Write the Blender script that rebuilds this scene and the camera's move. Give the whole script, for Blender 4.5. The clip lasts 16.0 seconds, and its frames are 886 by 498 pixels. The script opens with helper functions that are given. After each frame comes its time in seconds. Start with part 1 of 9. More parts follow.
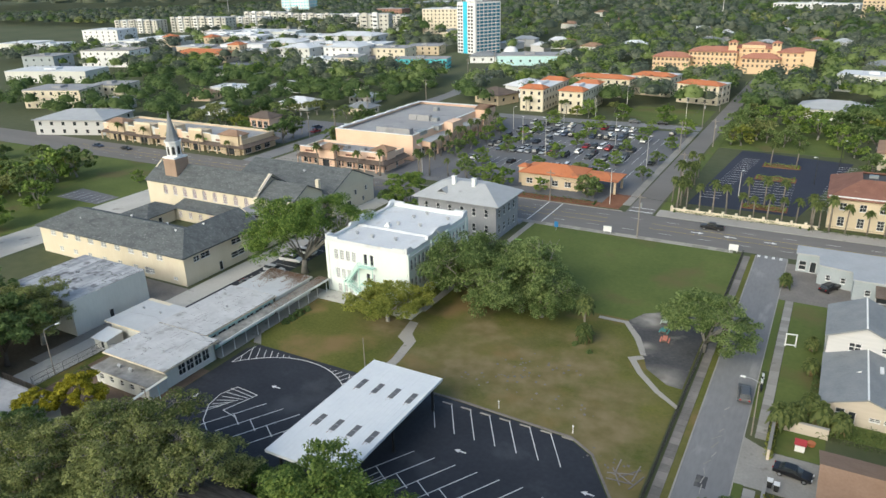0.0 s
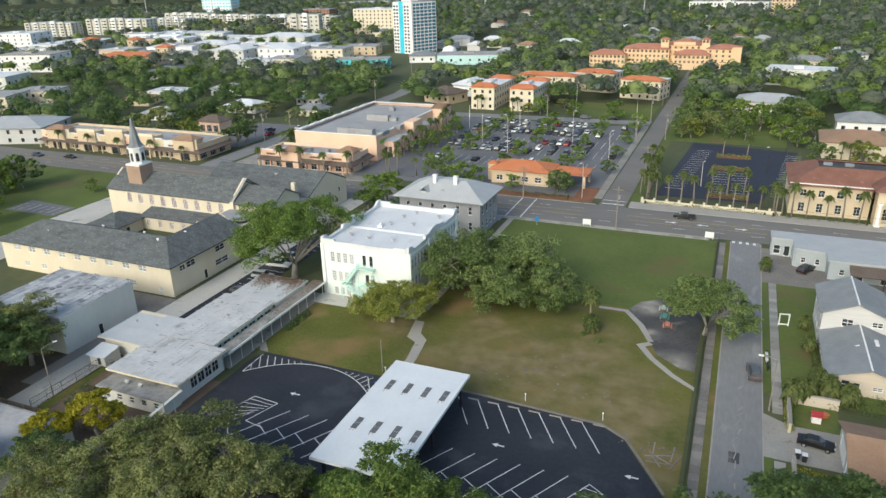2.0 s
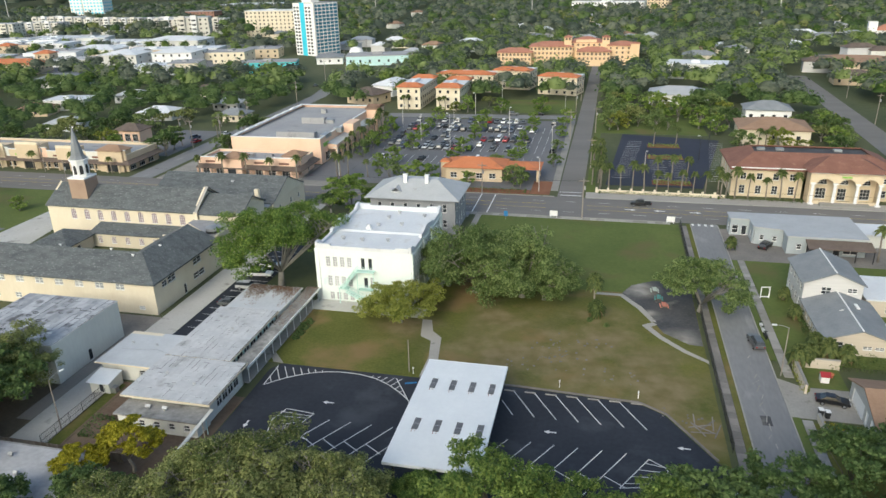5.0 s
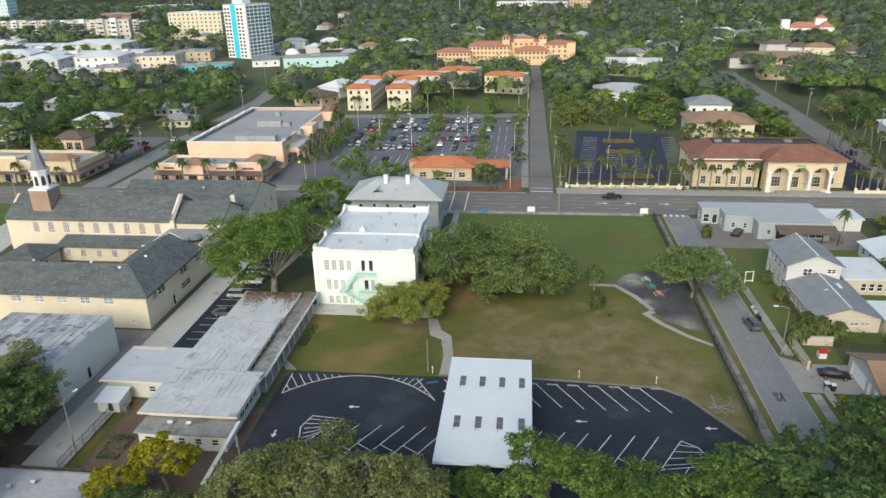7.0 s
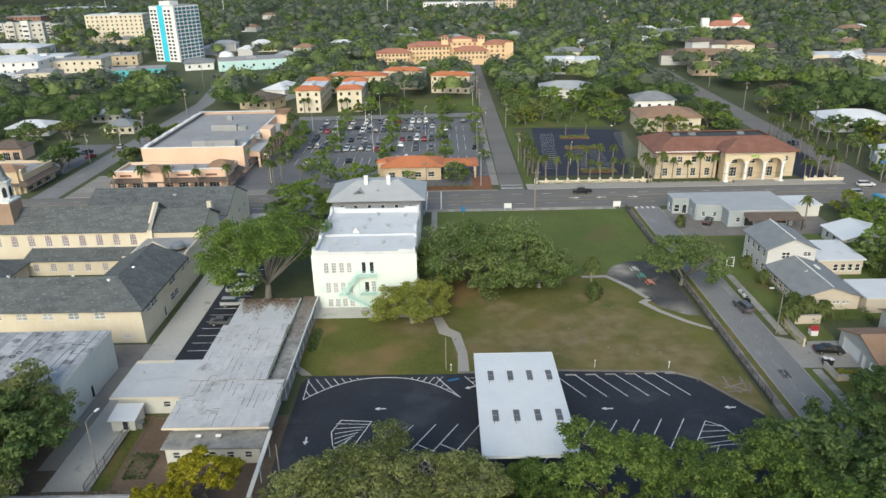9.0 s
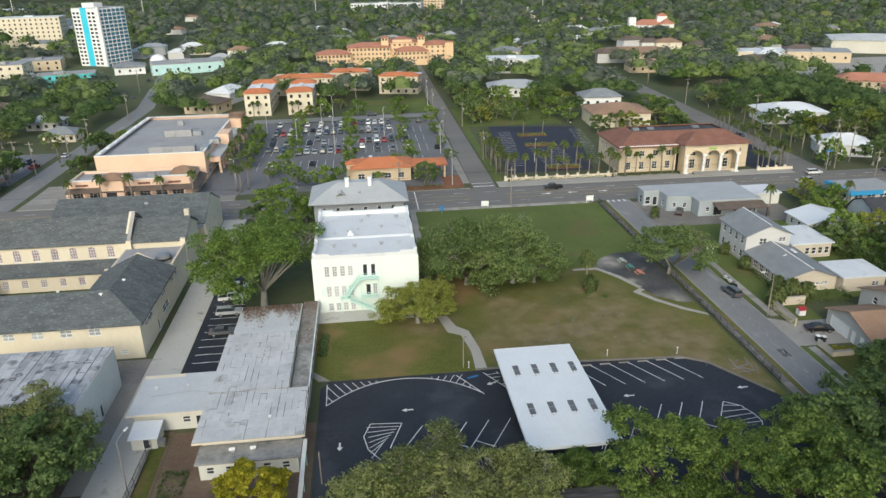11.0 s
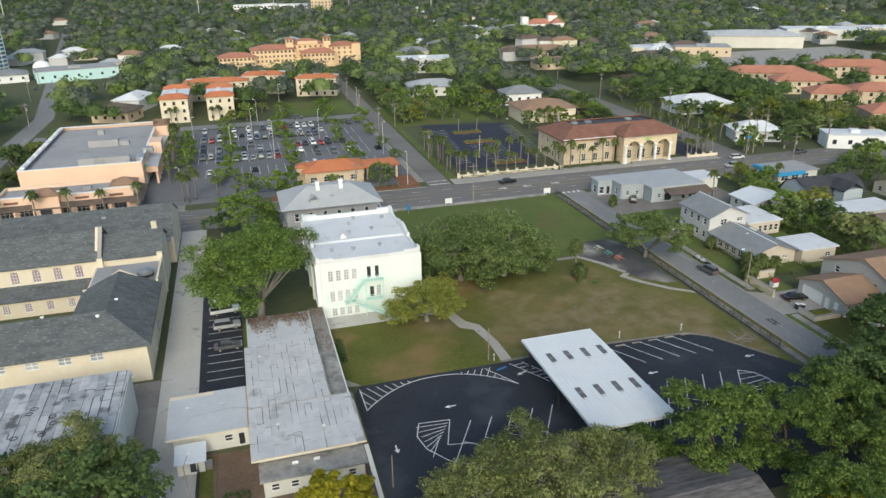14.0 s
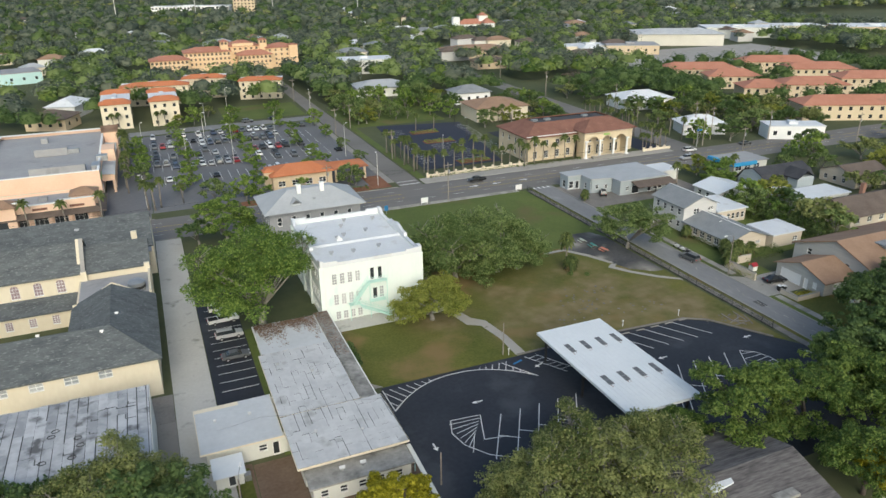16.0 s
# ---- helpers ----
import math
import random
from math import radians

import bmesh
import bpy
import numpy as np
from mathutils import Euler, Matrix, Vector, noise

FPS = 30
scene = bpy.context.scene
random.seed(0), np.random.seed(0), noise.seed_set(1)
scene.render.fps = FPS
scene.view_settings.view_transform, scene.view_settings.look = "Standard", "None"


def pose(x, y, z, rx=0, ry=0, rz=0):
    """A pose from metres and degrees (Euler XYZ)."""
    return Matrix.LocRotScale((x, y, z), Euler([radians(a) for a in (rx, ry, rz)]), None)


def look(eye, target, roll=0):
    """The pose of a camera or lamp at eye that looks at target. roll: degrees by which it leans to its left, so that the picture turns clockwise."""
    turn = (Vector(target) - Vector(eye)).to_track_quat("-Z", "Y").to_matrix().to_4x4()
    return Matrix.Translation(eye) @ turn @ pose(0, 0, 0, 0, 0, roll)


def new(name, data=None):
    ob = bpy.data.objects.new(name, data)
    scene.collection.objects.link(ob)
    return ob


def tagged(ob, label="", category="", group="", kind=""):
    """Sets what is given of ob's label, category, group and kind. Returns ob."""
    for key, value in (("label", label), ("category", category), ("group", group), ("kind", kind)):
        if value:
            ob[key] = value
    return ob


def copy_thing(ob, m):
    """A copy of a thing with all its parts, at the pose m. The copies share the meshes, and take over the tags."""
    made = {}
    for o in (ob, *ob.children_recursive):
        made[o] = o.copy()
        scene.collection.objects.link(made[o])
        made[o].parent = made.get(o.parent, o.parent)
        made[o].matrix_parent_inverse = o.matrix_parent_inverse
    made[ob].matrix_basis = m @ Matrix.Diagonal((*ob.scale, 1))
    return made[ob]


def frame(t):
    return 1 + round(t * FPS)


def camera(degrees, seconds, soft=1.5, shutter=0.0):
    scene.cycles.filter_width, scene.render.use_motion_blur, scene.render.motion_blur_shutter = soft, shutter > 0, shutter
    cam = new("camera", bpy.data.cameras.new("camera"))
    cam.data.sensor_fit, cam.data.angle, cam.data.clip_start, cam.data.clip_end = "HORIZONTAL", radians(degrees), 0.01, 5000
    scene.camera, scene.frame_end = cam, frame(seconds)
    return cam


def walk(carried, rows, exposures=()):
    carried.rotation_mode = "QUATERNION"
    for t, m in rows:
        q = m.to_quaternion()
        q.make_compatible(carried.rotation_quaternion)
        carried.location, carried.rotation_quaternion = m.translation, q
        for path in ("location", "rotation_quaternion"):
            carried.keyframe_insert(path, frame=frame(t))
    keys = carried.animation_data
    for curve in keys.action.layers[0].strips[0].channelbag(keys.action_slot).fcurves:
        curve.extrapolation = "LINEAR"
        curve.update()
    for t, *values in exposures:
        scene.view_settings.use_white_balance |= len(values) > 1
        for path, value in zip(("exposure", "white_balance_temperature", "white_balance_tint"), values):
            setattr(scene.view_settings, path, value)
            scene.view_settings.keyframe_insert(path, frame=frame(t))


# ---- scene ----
cam = camera(64.3, 16.0)
METRES, EYE, TILT, LEAN, TURN = 114.0, 61.3, 1.3, 0.0, 29.4
ROWS = [
    (0.0, 0.0, 0.0, 0.0, -0.59, -22.97, 1.39),
    (0.5, -0.0291, -0.0002, 0.0004, -2.08, -23.0, 1.34),
    (1.0, -0.0621, 0.0003, 0.0005, -3.78, -23.03, 1.29),
    (1.5, -0.0912, 0.0017, 0.0006, -5.27, -23.06, 1.25),
    (2.0, -0.1241, 0.0042, 0.0004, -6.97, -23.09, 1.21),
    (2.5, -0.1531, 0.0072, 0.0002, -8.47, -23.12, 1.16),
    (3.0, -0.1859, 0.0114, 0.0, -10.17, -23.13, 1.12),
    (3.5, -0.2145, 0.0161, 0.0001, -11.67, -23.15, 1.08),
    (4.0, -0.2471, 0.0222, 0.0, -13.39, -23.16, 1.02),
    (6.5, -0.396, 0.0635, -0.0002, -21.38, -23.19, 0.72),
    (7.0, -0.4273, 0.0749, -0.0005, -23.09, -23.19, 0.67),
    (7.5, -0.4544, 0.0857, -0.001, -24.6, -23.19, 0.61),
    (8.0, -0.485, 0.099, -0.0012, -26.33, -23.19, 0.54),
    (8.5, -0.5115, 0.1113, -0.0015, -27.84, -23.18, 0.49),
    (9.0, -0.5413, 0.1261, -0.0021, -29.56, -23.17, 0.43),
    (11.5, -0.6725, 0.2076, -0.004, -37.57, -23.13, 0.15),
    (12.0, -0.6996, 0.2271, -0.0044, -39.29, -23.13, 0.07),
    (12.5, -0.7228, 0.2448, -0.0046, -40.79, -23.12, 0.02),
    (13.0, -0.7485, 0.2657, -0.0053, -42.51, -23.1, -0.04),
    (13.5, -0.7707, 0.2849, -0.0061, -44.03, -23.08, -0.1),
    (14.0, -0.7954, 0.3073, -0.0067, -45.76, -23.06, -0.16),
    (14.5, -0.8165, 0.3274, -0.0073, -47.28, -23.03, -0.21),
    (15.0, -0.8401, 0.3511, -0.008, -49.01, -23.01, -0.28),
    (15.5, -0.8601, 0.3725, -0.0087, -50.53, -22.99, -0.33),
    (16.0, -0.8822, 0.3978, -0.0093, -52.26, -22.96, -0.4),
]
walk(cam, [(t, pose(0, 0, EYE, TILT, LEAN, TURN) @ pose(METRES * x, METRES * y, METRES * z, 90 + pitch, roll, yaw)) for t, x, y, z, yaw, pitch, roll in ROWS], [(0.0, 0.45, 6400, 2), (16.0, 0.30, 6380, 2)])

# ---- sky, sun ----
world = bpy.data.worlds.new("sky")
scene.world = world
world.use_nodes = True
wn = world.node_tree
sky = wn.nodes.new("ShaderNodeTexSky")
sky.sky_type = "NISHITA"
sky.sun_disc = False
SUN_ELEV, SUN_AZ = 32.0, 192.0
sky.sun_elevation, sky.sun_rotation = radians(SUN_ELEV), radians(SUN_AZ)
sky.air_density, sky.dust_density, sky.ozone_density = 1.0, 3.0, 1.0
wn.nodes["Background"].inputs["Strength"].default_value = 0.15
wn.links.new(sky.outputs["Color"], wn.nodes["Background"].inputs["Color"])
sun_dir = Vector((math.sin(radians(SUN_AZ)) * math.cos(radians(SUN_ELEV)), math.cos(radians(SUN_AZ)) * math.cos(radians(SUN_ELEV)), math.sin(radians(SUN_ELEV))))
sun = new("sun", bpy.data.lights.new("sun", "SUN"))
sun.data.energy, sun.data.angle, sun.data.color = 1.15, radians(32), (1.0, 0.93, 0.82)
sun.matrix_world = look(sun_dir * 300, (0, 0, 0))


# ---- materials ----
MATS = {}


def surface(name, c1, c2, big=0.15, fine=3.0, rough=0.85, bump=0.2, metal=0.0, rnd=0.0, island=0.0, stain=None, stain_at=0.62, stain_scale=0.6, stretch=(1, 1, 1), spec=0.3, through_light=0.0):
    """Two colours mixed by coarse and fine noise, with optional stains, piece variation and fine relief."""
    m = bpy.data.materials.new(name)
    m.use_nodes = True
    nt = m.node_tree
    nd, lk = nt.nodes, nt.links
    bsdf = nd["Principled BSDF"]
    geo = nd.new("ShaderNodeNewGeometry")
    mp = nd.new("ShaderNodeMapping")
    mp.inputs["Scale"].default_value = stretch
    lk.new(geo.outputs["Position"], mp.inputs["Vector"])

    def noise_tex(scale, detail=3.0):
        n = nd.new("ShaderNodeTexNoise")
        n.inputs["Scale"].default_value, n.inputs["Detail"].default_value = scale, detail
        lk.new(mp.outputs["Vector"], n.inputs["Vector"])
        return n.outputs["Fac"]

    def math_node(op, a, b):
        n = nd.new("ShaderNodeMath")
        n.operation = op
        for i, v in enumerate((a, b)):
            if isinstance(v, (int, float)):
                n.inputs[i].default_value = v
            else:
                lk.new(v, n.inputs[i])
        return n.outputs[0]

    fine_out = noise_tex(fine, 4.0)
    fac = math_node("ADD", math_node("MULTIPLY", noise_tex(big), 0.6), math_node("MULTIPLY", fine_out, 0.4))
    if rnd:
        oi = nd.new("ShaderNodeObjectInfo")
        fac = math_node("ADD", fac, math_node("MULTIPLY", math_node("SUBTRACT", oi.outputs["Random"], 0.5), rnd))
    if island:
        fac = math_node("ADD", fac, math_node("MULTIPLY", math_node("SUBTRACT", geo.outputs["Random Per Island"], 0.5), island))
    rmp = nd.new("ShaderNodeMapRange")
    rmp.inputs["From Min"].default_value, rmp.inputs["From Max"].default_value = 0.3, 0.7
    lk.new(fac, rmp.inputs["Value"])
    mix = nd.new("ShaderNodeMix")
    mix.data_type = "RGBA"
    mix.inputs[6].default_value, mix.inputs[7].default_value = (*c1, 1), (*c2, 1)
    lk.new(rmp.outputs["Result"], mix.inputs[0])
    col = mix.outputs[2]
    if stain:
        sr = nd.new("ShaderNodeMapRange")
        sr.inputs["From Min"].default_value, sr.inputs["From Max"].default_value = stain_at, stain_at + 0.12
        lk.new(noise_tex(stain_scale, 6.0), sr.inputs["Value"])
        mix2 = nd.new("ShaderNodeMix")
        mix2.data_type = "RGBA"
        mix2.inputs[7].default_value = (*stain, 1)
        lk.new(sr.outputs["Result"], mix2.inputs[0])
        lk.new(col, mix2.inputs[6])
        col = mix2.outputs[2]
    lk.new(col, bsdf.inputs["Base Color"])
    bsdf.inputs["Roughness"].default_value = rough
    bsdf.inputs["Metallic"].default_value = metal
    bsdf.inputs["Specular IOR Level"].default_value = spec
    if bump:
        bp = nd.new("ShaderNodeBump")
        bp.inputs["Strength"].default_value, bp.inputs["Distance"].default_value = bump, 0.05
        lk.new(fine_out, bp.inputs["Height"])
        lk.new(bp.outputs["Normal"], bsdf.inputs["Normal"])
    if through_light:
        tr = nd.new("ShaderNodeBsdfTranslucent")
        lk.new(col, tr.inputs["Color"])
        ms = nd.new("ShaderNodeMixShader")
        ms.inputs[0].default_value = through_light
        lk.new(bsdf.outputs[0], ms.inputs[1])
        lk.new(tr.outputs[0], ms.inputs[2])
        lk.new(ms.outputs[0], nd["Material Output"].inputs["Surface"])
    MATS[name] = m
    return m


# ground covers
M_EARTH = surface("wooded ground", (0.06, 0.08, 0.036), (0.11, 0.115, 0.06), 0.02, 0.4, 0.95)
M_LAWN = surface("lawn", (0.058, 0.082, 0.014), (0.158, 0.150, 0.036), 0.09, 2.2, 0.95, 0.4, stain=(0.205, 0.145, 0.062), stain_at=0.54, stain_scale=0.075)
M_GREEN = surface("green grass", (0.074, 0.108, 0.026), (0.132, 0.160, 0.044), 0.09, 1.2, 0.95, 0.4, stain=(0.128, 0.118, 0.046), stain_at=0.55, stain_scale=0.07)
M_DRY = surface("worn lawn", (0.115, 0.115, 0.05), (0.18, 0.152, 0.085), 0.07, 0.9, 0.95, 0.4, stain=(0.27, 0.23, 0.16), stain_at=0.62, stain_scale=0.16)


def worn(mat, spots, c1, c2):
    """Wears a grass material down to dry earth round some spots, with ragged edges."""
    nt = mat.node_tree
    nd, lk = nt.nodes, nt.links
    bsdf = nd["Principled BSDF"]
    old = bsdf.inputs["Base Color"].links[0].from_socket
    geo = nd.new("ShaderNodeNewGeometry")
    nz = nd.new("ShaderNodeTexNoise")
    nz.inputs["Scale"].default_value, nz.inputs["Detail"].default_value = 0.16, 8.0
    lk.new(geo.outputs["Position"], nz.inputs["Vector"])
    fine = nd.new("ShaderNodeTexNoise")
    fine.inputs["Scale"].default_value, fine.inputs["Detail"].default_value = 0.35, 9.0
    lk.new(geo.outputs["Position"], fine.inputs["Vector"])
    dry = nd.new("ShaderNodeMix")
    dry.data_type = "RGBA"
    dry.inputs[6].default_value, dry.inputs[7].default_value = (*c1, 1), (*c2, 1)
    rr = nd.new("ShaderNodeMapRange")
    rr.inputs["From Min"].default_value, rr.inputs["From Max"].default_value = 0.35, 0.68
    lk.new(fine.outputs["Fac"], rr.inputs["Value"])
    lk.new(rr.outputs["Result"], dry.inputs[0])
    for (x, y), rad in spots:
        dist = nd.new("ShaderNodeVectorMath")
        dist.operation = "DISTANCE"
        dist.inputs[1].default_value = (x, y, 0.08)
        lk.new(geo.outputs["Position"], dist.inputs[0])
        mr = nd.new("ShaderNodeMapRange")
        mr.inputs["From Min"].default_value, mr.inputs["From Max"].default_value = rad, 0.0
        lk.new(dist.outputs["Value"], mr.inputs["Value"])
        ml = nd.new("ShaderNodeMath")
        ml.operation = "MULTIPLY"
        lk.new(mr.outputs["Result"], ml.inputs[0])
        ns = nd.new("ShaderNodeMapRange")
        ns.inputs["From Min"].default_value, ns.inputs["From Max"].default_value, ns.inputs["To Max"].default_value = 0.32, 0.66, 1.7
        lk.new(nz.outputs["Fac"], ns.inputs["Value"])
        lk.new(ns.outputs["Result"], ml.inputs[1])
        ml.use_clamp = True
        mx_ = nd.new("ShaderNodeMix")
        mx_.data_type = "RGBA"
        lk.new(ml.outputs[0], mx_.inputs[0])
        lk.new(old, mx_.inputs[6])
        lk.new(dry.outputs[2], mx_.inputs[7])
        old = mx_.outputs[2]
    lk.new(old, bsdf.inputs["Base Color"])


worn(M_LAWN, (((-34, 92), 22), ((-31, 103), 9), ((-48, 89), 15), ((-24, 88), 12), ((-20, 82), 12), ((-17, 75), 9), ((-66, 97), 9), ((-50, 104), 8)), (0.150, 0.126, 0.050), (0.225, 0.180, 0.098))
M_SOIL = surface("bare soil", (0.12, 0.08, 0.055), (0.20, 0.15, 0.11), 0.2, 2.0, 0.95, 0.4)
M_LEAFSOIL = surface("leaf-strewn earth", (0.085, 0.07, 0.05), (0.16, 0.13, 0.095), 0.2, 1.5, 0.95, 0.4)
M_NEWASPH = surface("fresh asphalt", (0.015, 0.018, 0.026), (0.036, 0.040, 0.051), 0.10, 1.6, 0.72, 0.15, spec=0.4, stain=(0.055, 0.060, 0.070), stain_at=0.57, stain_scale=0.10)
M_ROAD = surface("worn asphalt", (0.18, 0.182, 0.19), (0.255, 0.255, 0.26), 0.1, 2.0, 0.85, 0.15, stain=(0.32, 0.32, 0.32), stain_at=0.6, stain_scale=0.3, stretch=(1, 0.25, 1))
M_MAIN = surface("main road asphalt", (0.155, 0.148, 0.14), (0.215, 0.205, 0.195), 0.1, 2.0, 0.85, 0.1, stretch=(0.1, 1, 1))
M_LOTASPH = surface("old parking asphalt", (0.13, 0.135, 0.145), (0.19, 0.19, 0.2), 0.05, 1.0, 0.85, 0.1)
M_BLUEASPH = surface("sealed parking asphalt", (0.028, 0.032, 0.05), (0.045, 0.05, 0.07), 0.05, 1.0, 0.8, 0.1)
M_DRIVE = surface("broken asphalt", (0.045, 0.047, 0.052), (0.105, 0.105, 0.108), 0.15, 2.0, 0.9, 0.3, stain=(0.20, 0.19, 0.175), stain_at=0.58, stain_scale=0.25)
worn(M_DRIVE, (((-24, 120), 5.0), ((-17, 99.5), 5.5), ((-22, 109), 2.5), ((-15, 123), 4)), (0.20, 0.185, 0.165), (0.34, 0.32, 0.29))
M_CONC = surface("concrete", (0.25, 0.24, 0.22), (0.36, 0.345, 0.32), 0.2, 3.0, 0.9, 0.2, rnd=0.5, stain=(0.17, 0.16, 0.14), stain_at=0.63, stain_scale=0.5)
M_PALECONC = surface("pale worn concrete", (0.43, 0.42, 0.39), (0.54, 0.53, 0.50), 0.15, 2.0, 0.9, 0.2, stain=(0.26, 0.25, 0.23), stain_at=0.60, stain_scale=0.3)
M_CONCDIRTY = surface("weathered concrete", (0.16, 0.15, 0.14), (0.27, 0.25, 0.23), 0.2, 2.0, 0.92, 0.25, rnd=0.4)
M_PAVER = surface("red brick paving", (0.28, 0.17, 0.13), (0.38, 0.24, 0.18), 0.2, 3.0, 0.9)
M_PAINT = surface("white marking paint", (0.62, 0.62, 0.61), (0.78, 0.78, 0.77), 0.5, 3.0, 0.7, 0.05)
M_BLUEPAINT = surface("blue marking paint", (0.03, 0.16, 0.36), (0.05, 0.22, 0.45), 0.5, 3.0, 0.7, 0.05)
M_YELLOWPAINT = surface("yellow marking paint", (0.6, 0.4, 0.05), (0.7, 0.5, 0.08), 0.5, 3.0, 0.7, 0.05)
M_MULCH = surface("red mulch", (0.17, 0.075, 0.045), (0.27, 0.13, 0.075), 0.3, 3.0, 0.95)
# walls
M_MINT = surface("pale mint stucco", (0.69, 0.76, 0.72), (0.77, 0.82, 0.79), 0.25, 2.5, 0.85, 0.12, stain=(0.60, 0.74, 0.70), stain_at=0.66, stain_scale=0.35, stretch=(1, 1, 0.5))
M_ROOFWHITE = surface("white roof coating", (0.60, 0.62, 0.65), (0.71, 0.73, 0.75), 0.2, 2.0, 0.7, 0.12, stain=(0.56, 0.56, 0.56), stain_at=0.60, stain_scale=0.3)
M_CREAM = surface("cream stucco", (0.66, 0.585, 0.445), (0.74, 0.67, 0.53), 0.25, 2.5, 0.85, 0.12, stain=(0.56, 0.49, 0.36), stain_at=0.68, stain_scale=0.3, stretch=(1, 1, 0.4))
M_WHITEWALL = surface("off-white painted block", (0.60, 0.60, 0.56), (0.70, 0.70, 0.65), 0.3, 2.5, 0.85, 0.12, stain=(0.48, 0.48, 0.44), stain_at=0.68, stain_scale=0.4, stretch=(1, 1, 0.35))
M_GREYBRICK = surface("grey painted brick", (0.27, 0.275, 0.29), (0.36, 0.365, 0.38), 0.4, 6.0, 0.85, 0.25)
M_GREYWALL = surface("grey stucco", (0.32, 0.36, 0.38), (0.40, 0.44, 0.46), 0.3, 3.0, 0.85, 0.12)
M_YELLOW = surface("pale yellow stucco", (0.58, 0.48, 0.33), (0.66, 0.56, 0.41), 0.2, 2.0, 0.85, 0.1)
M_PEACH = surface("peach stucco", (0.74, 0.50, 0.36), (0.82, 0.60, 0.45), 0.15, 2.0, 0.85, 0.1)
M_TAN = surface("tan stucco", (0.55, 0.44, 0.30), (0.65, 0.53, 0.38), 0.15, 2.0, 0.85, 0.1)
M_HOTEL = surface("golden stucco", (0.68, 0.48, 0.29), (0.76, 0.57, 0.37), 0.1, 1.0, 0.85, 0.1)
M_WHITE = surface("white paint", (0.74, 0.74, 0.73), (0.82, 0.82, 0.81), 0.5, 4.0, 0.6, 0.05)
M_TEAL = surface("turquoise paint", (0.10, 0.50, 0.54), (0.16, 0.60, 0.63), 0.1, 1.0, 0.7)
M_CYAN = surface("bright blue cladding", (0.05, 0.50, 0.68), (0.08, 0.58, 0.75), 0.1, 1.0, 0.6)
M_MINTSTEEL = surface("pale green painted steel", (0.46, 0.68, 0.62), (0.56, 0.76, 0.70), 1.0, 5.0, 0.55, 0.05)
M_AQUA = surface("aqua painted panel", (0.45, 0.66, 0.66), (0.55, 0.75, 0.74), 0.5, 3.0, 0.6, 0.05)
M_SIDING = surface("pale lap siding", (0.50, 0.50, 0.50), (0.60, 0.59, 0.58), 0.4, 2.0, 0.8, 0.1, stretch=(0.3, 0.3, 6))
M_BEIGESIDE = surface("beige siding", (0.54, 0.47, 0.38), (0.62, 0.55, 0.46), 0.4, 2.0, 0.8, 0.1, stretch=(0.3, 0.3, 6))
M_GREYSIDE = surface("warm grey siding", (0.40, 0.40, 0.385), (0.49, 0.485, 0.465), 0.4, 2.0, 0.8, 0.1, stretch=(0.3, 0.3, 6))
M_BLUESIDE = surface("grey-blue siding", (0.34, 0.39, 0.42), (0.42, 0.47, 0.50), 0.4, 2.0, 0.8, 0.1, stretch=(0.3, 0.3, 6))
M_TANBRICK = surface("tan brown brick", (0.30, 0.21, 0.155), (0.40, 0.29, 0.22), 0.4, 5.0, 0.9, 0.3)
M_IVORY = surface("ivory painted stucco", (0.56, 0.54, 0.48), (0.66, 0.64, 0.58), 0.1, 1.0, 0.85, 0.1)
M_BRICK = surface("red-brown brick", (0.26, 0.14, 0.10), (0.36, 0.21, 0.16), 0.4, 5.0, 0.9, 0.3)
# roofs
M_SHINGLE = surface("grey asphalt shingles", (0.068, 0.077, 0.081), (0.150, 0.162, 0.166), 0.5, 3.2, 0.92, 0.6, stain=(0.205, 0.212, 0.212), stain_at=0.565, stain_scale=2.1, stretch=(0.7, 1.6, 1.6))
M_GREYROOF = surface("light grey metal roof", (0.36, 0.375, 0.39), (0.44, 0.455, 0.47), 0.3, 2.0, 0.55, 0.1, spec=0.4)
M_GREYSHING = surface("mid grey shingles", (0.19, 0.205, 0.22), (0.27, 0.285, 0.30), 0.4, 3.0, 0.9, 0.3)
M_BROWNSHING = surface("tan brown shingles", (0.26, 0.165, 0.11), (0.34, 0.225, 0.155), 0.4, 3.0, 0.9, 0.3)
M_DKBROWN = surface("brown shingles", (0.11, 0.085, 0.07), (0.17, 0.135, 0.115), 0.4, 3.0, 0.9, 0.3)
M_REDTILE = surface("red-brown clay tiles", (0.17, 0.082, 0.062), (0.25, 0.125, 0.092), 0.3, 3.0, 0.85, 0.4, stain=(0.27, 0.15, 0.11), stain_at=0.6, stain_scale=0.8)
M_SALMON = surface("salmon clay tiles", (0.38, 0.165, 0.11), (0.47, 0.225, 0.155), 0.2, 2.0, 0.85, 0.3, stain=(0.34, 0.17, 0.12), stain_at=0.6, stain_scale=0.3)
M_ORANGE = surface("orange clay tiles", (0.47, 0.155, 0.065), (0.57, 0.22, 0.105), 0.2, 2.0, 0.85, 0.3, stain=(0.36, 0.15, 0.08), stain_at=0.6, stain_scale=0.3)
M_SHEET = surface("weathered white roofing felt", (0.44, 0.45, 0.465), (0.58, 0.585, 0.59), 0.25, 1.5, 0.85, 0.2, rnd=0.14, stain=(0.36, 0.36, 0.36), stain_at=0.60, stain_scale=0.35)
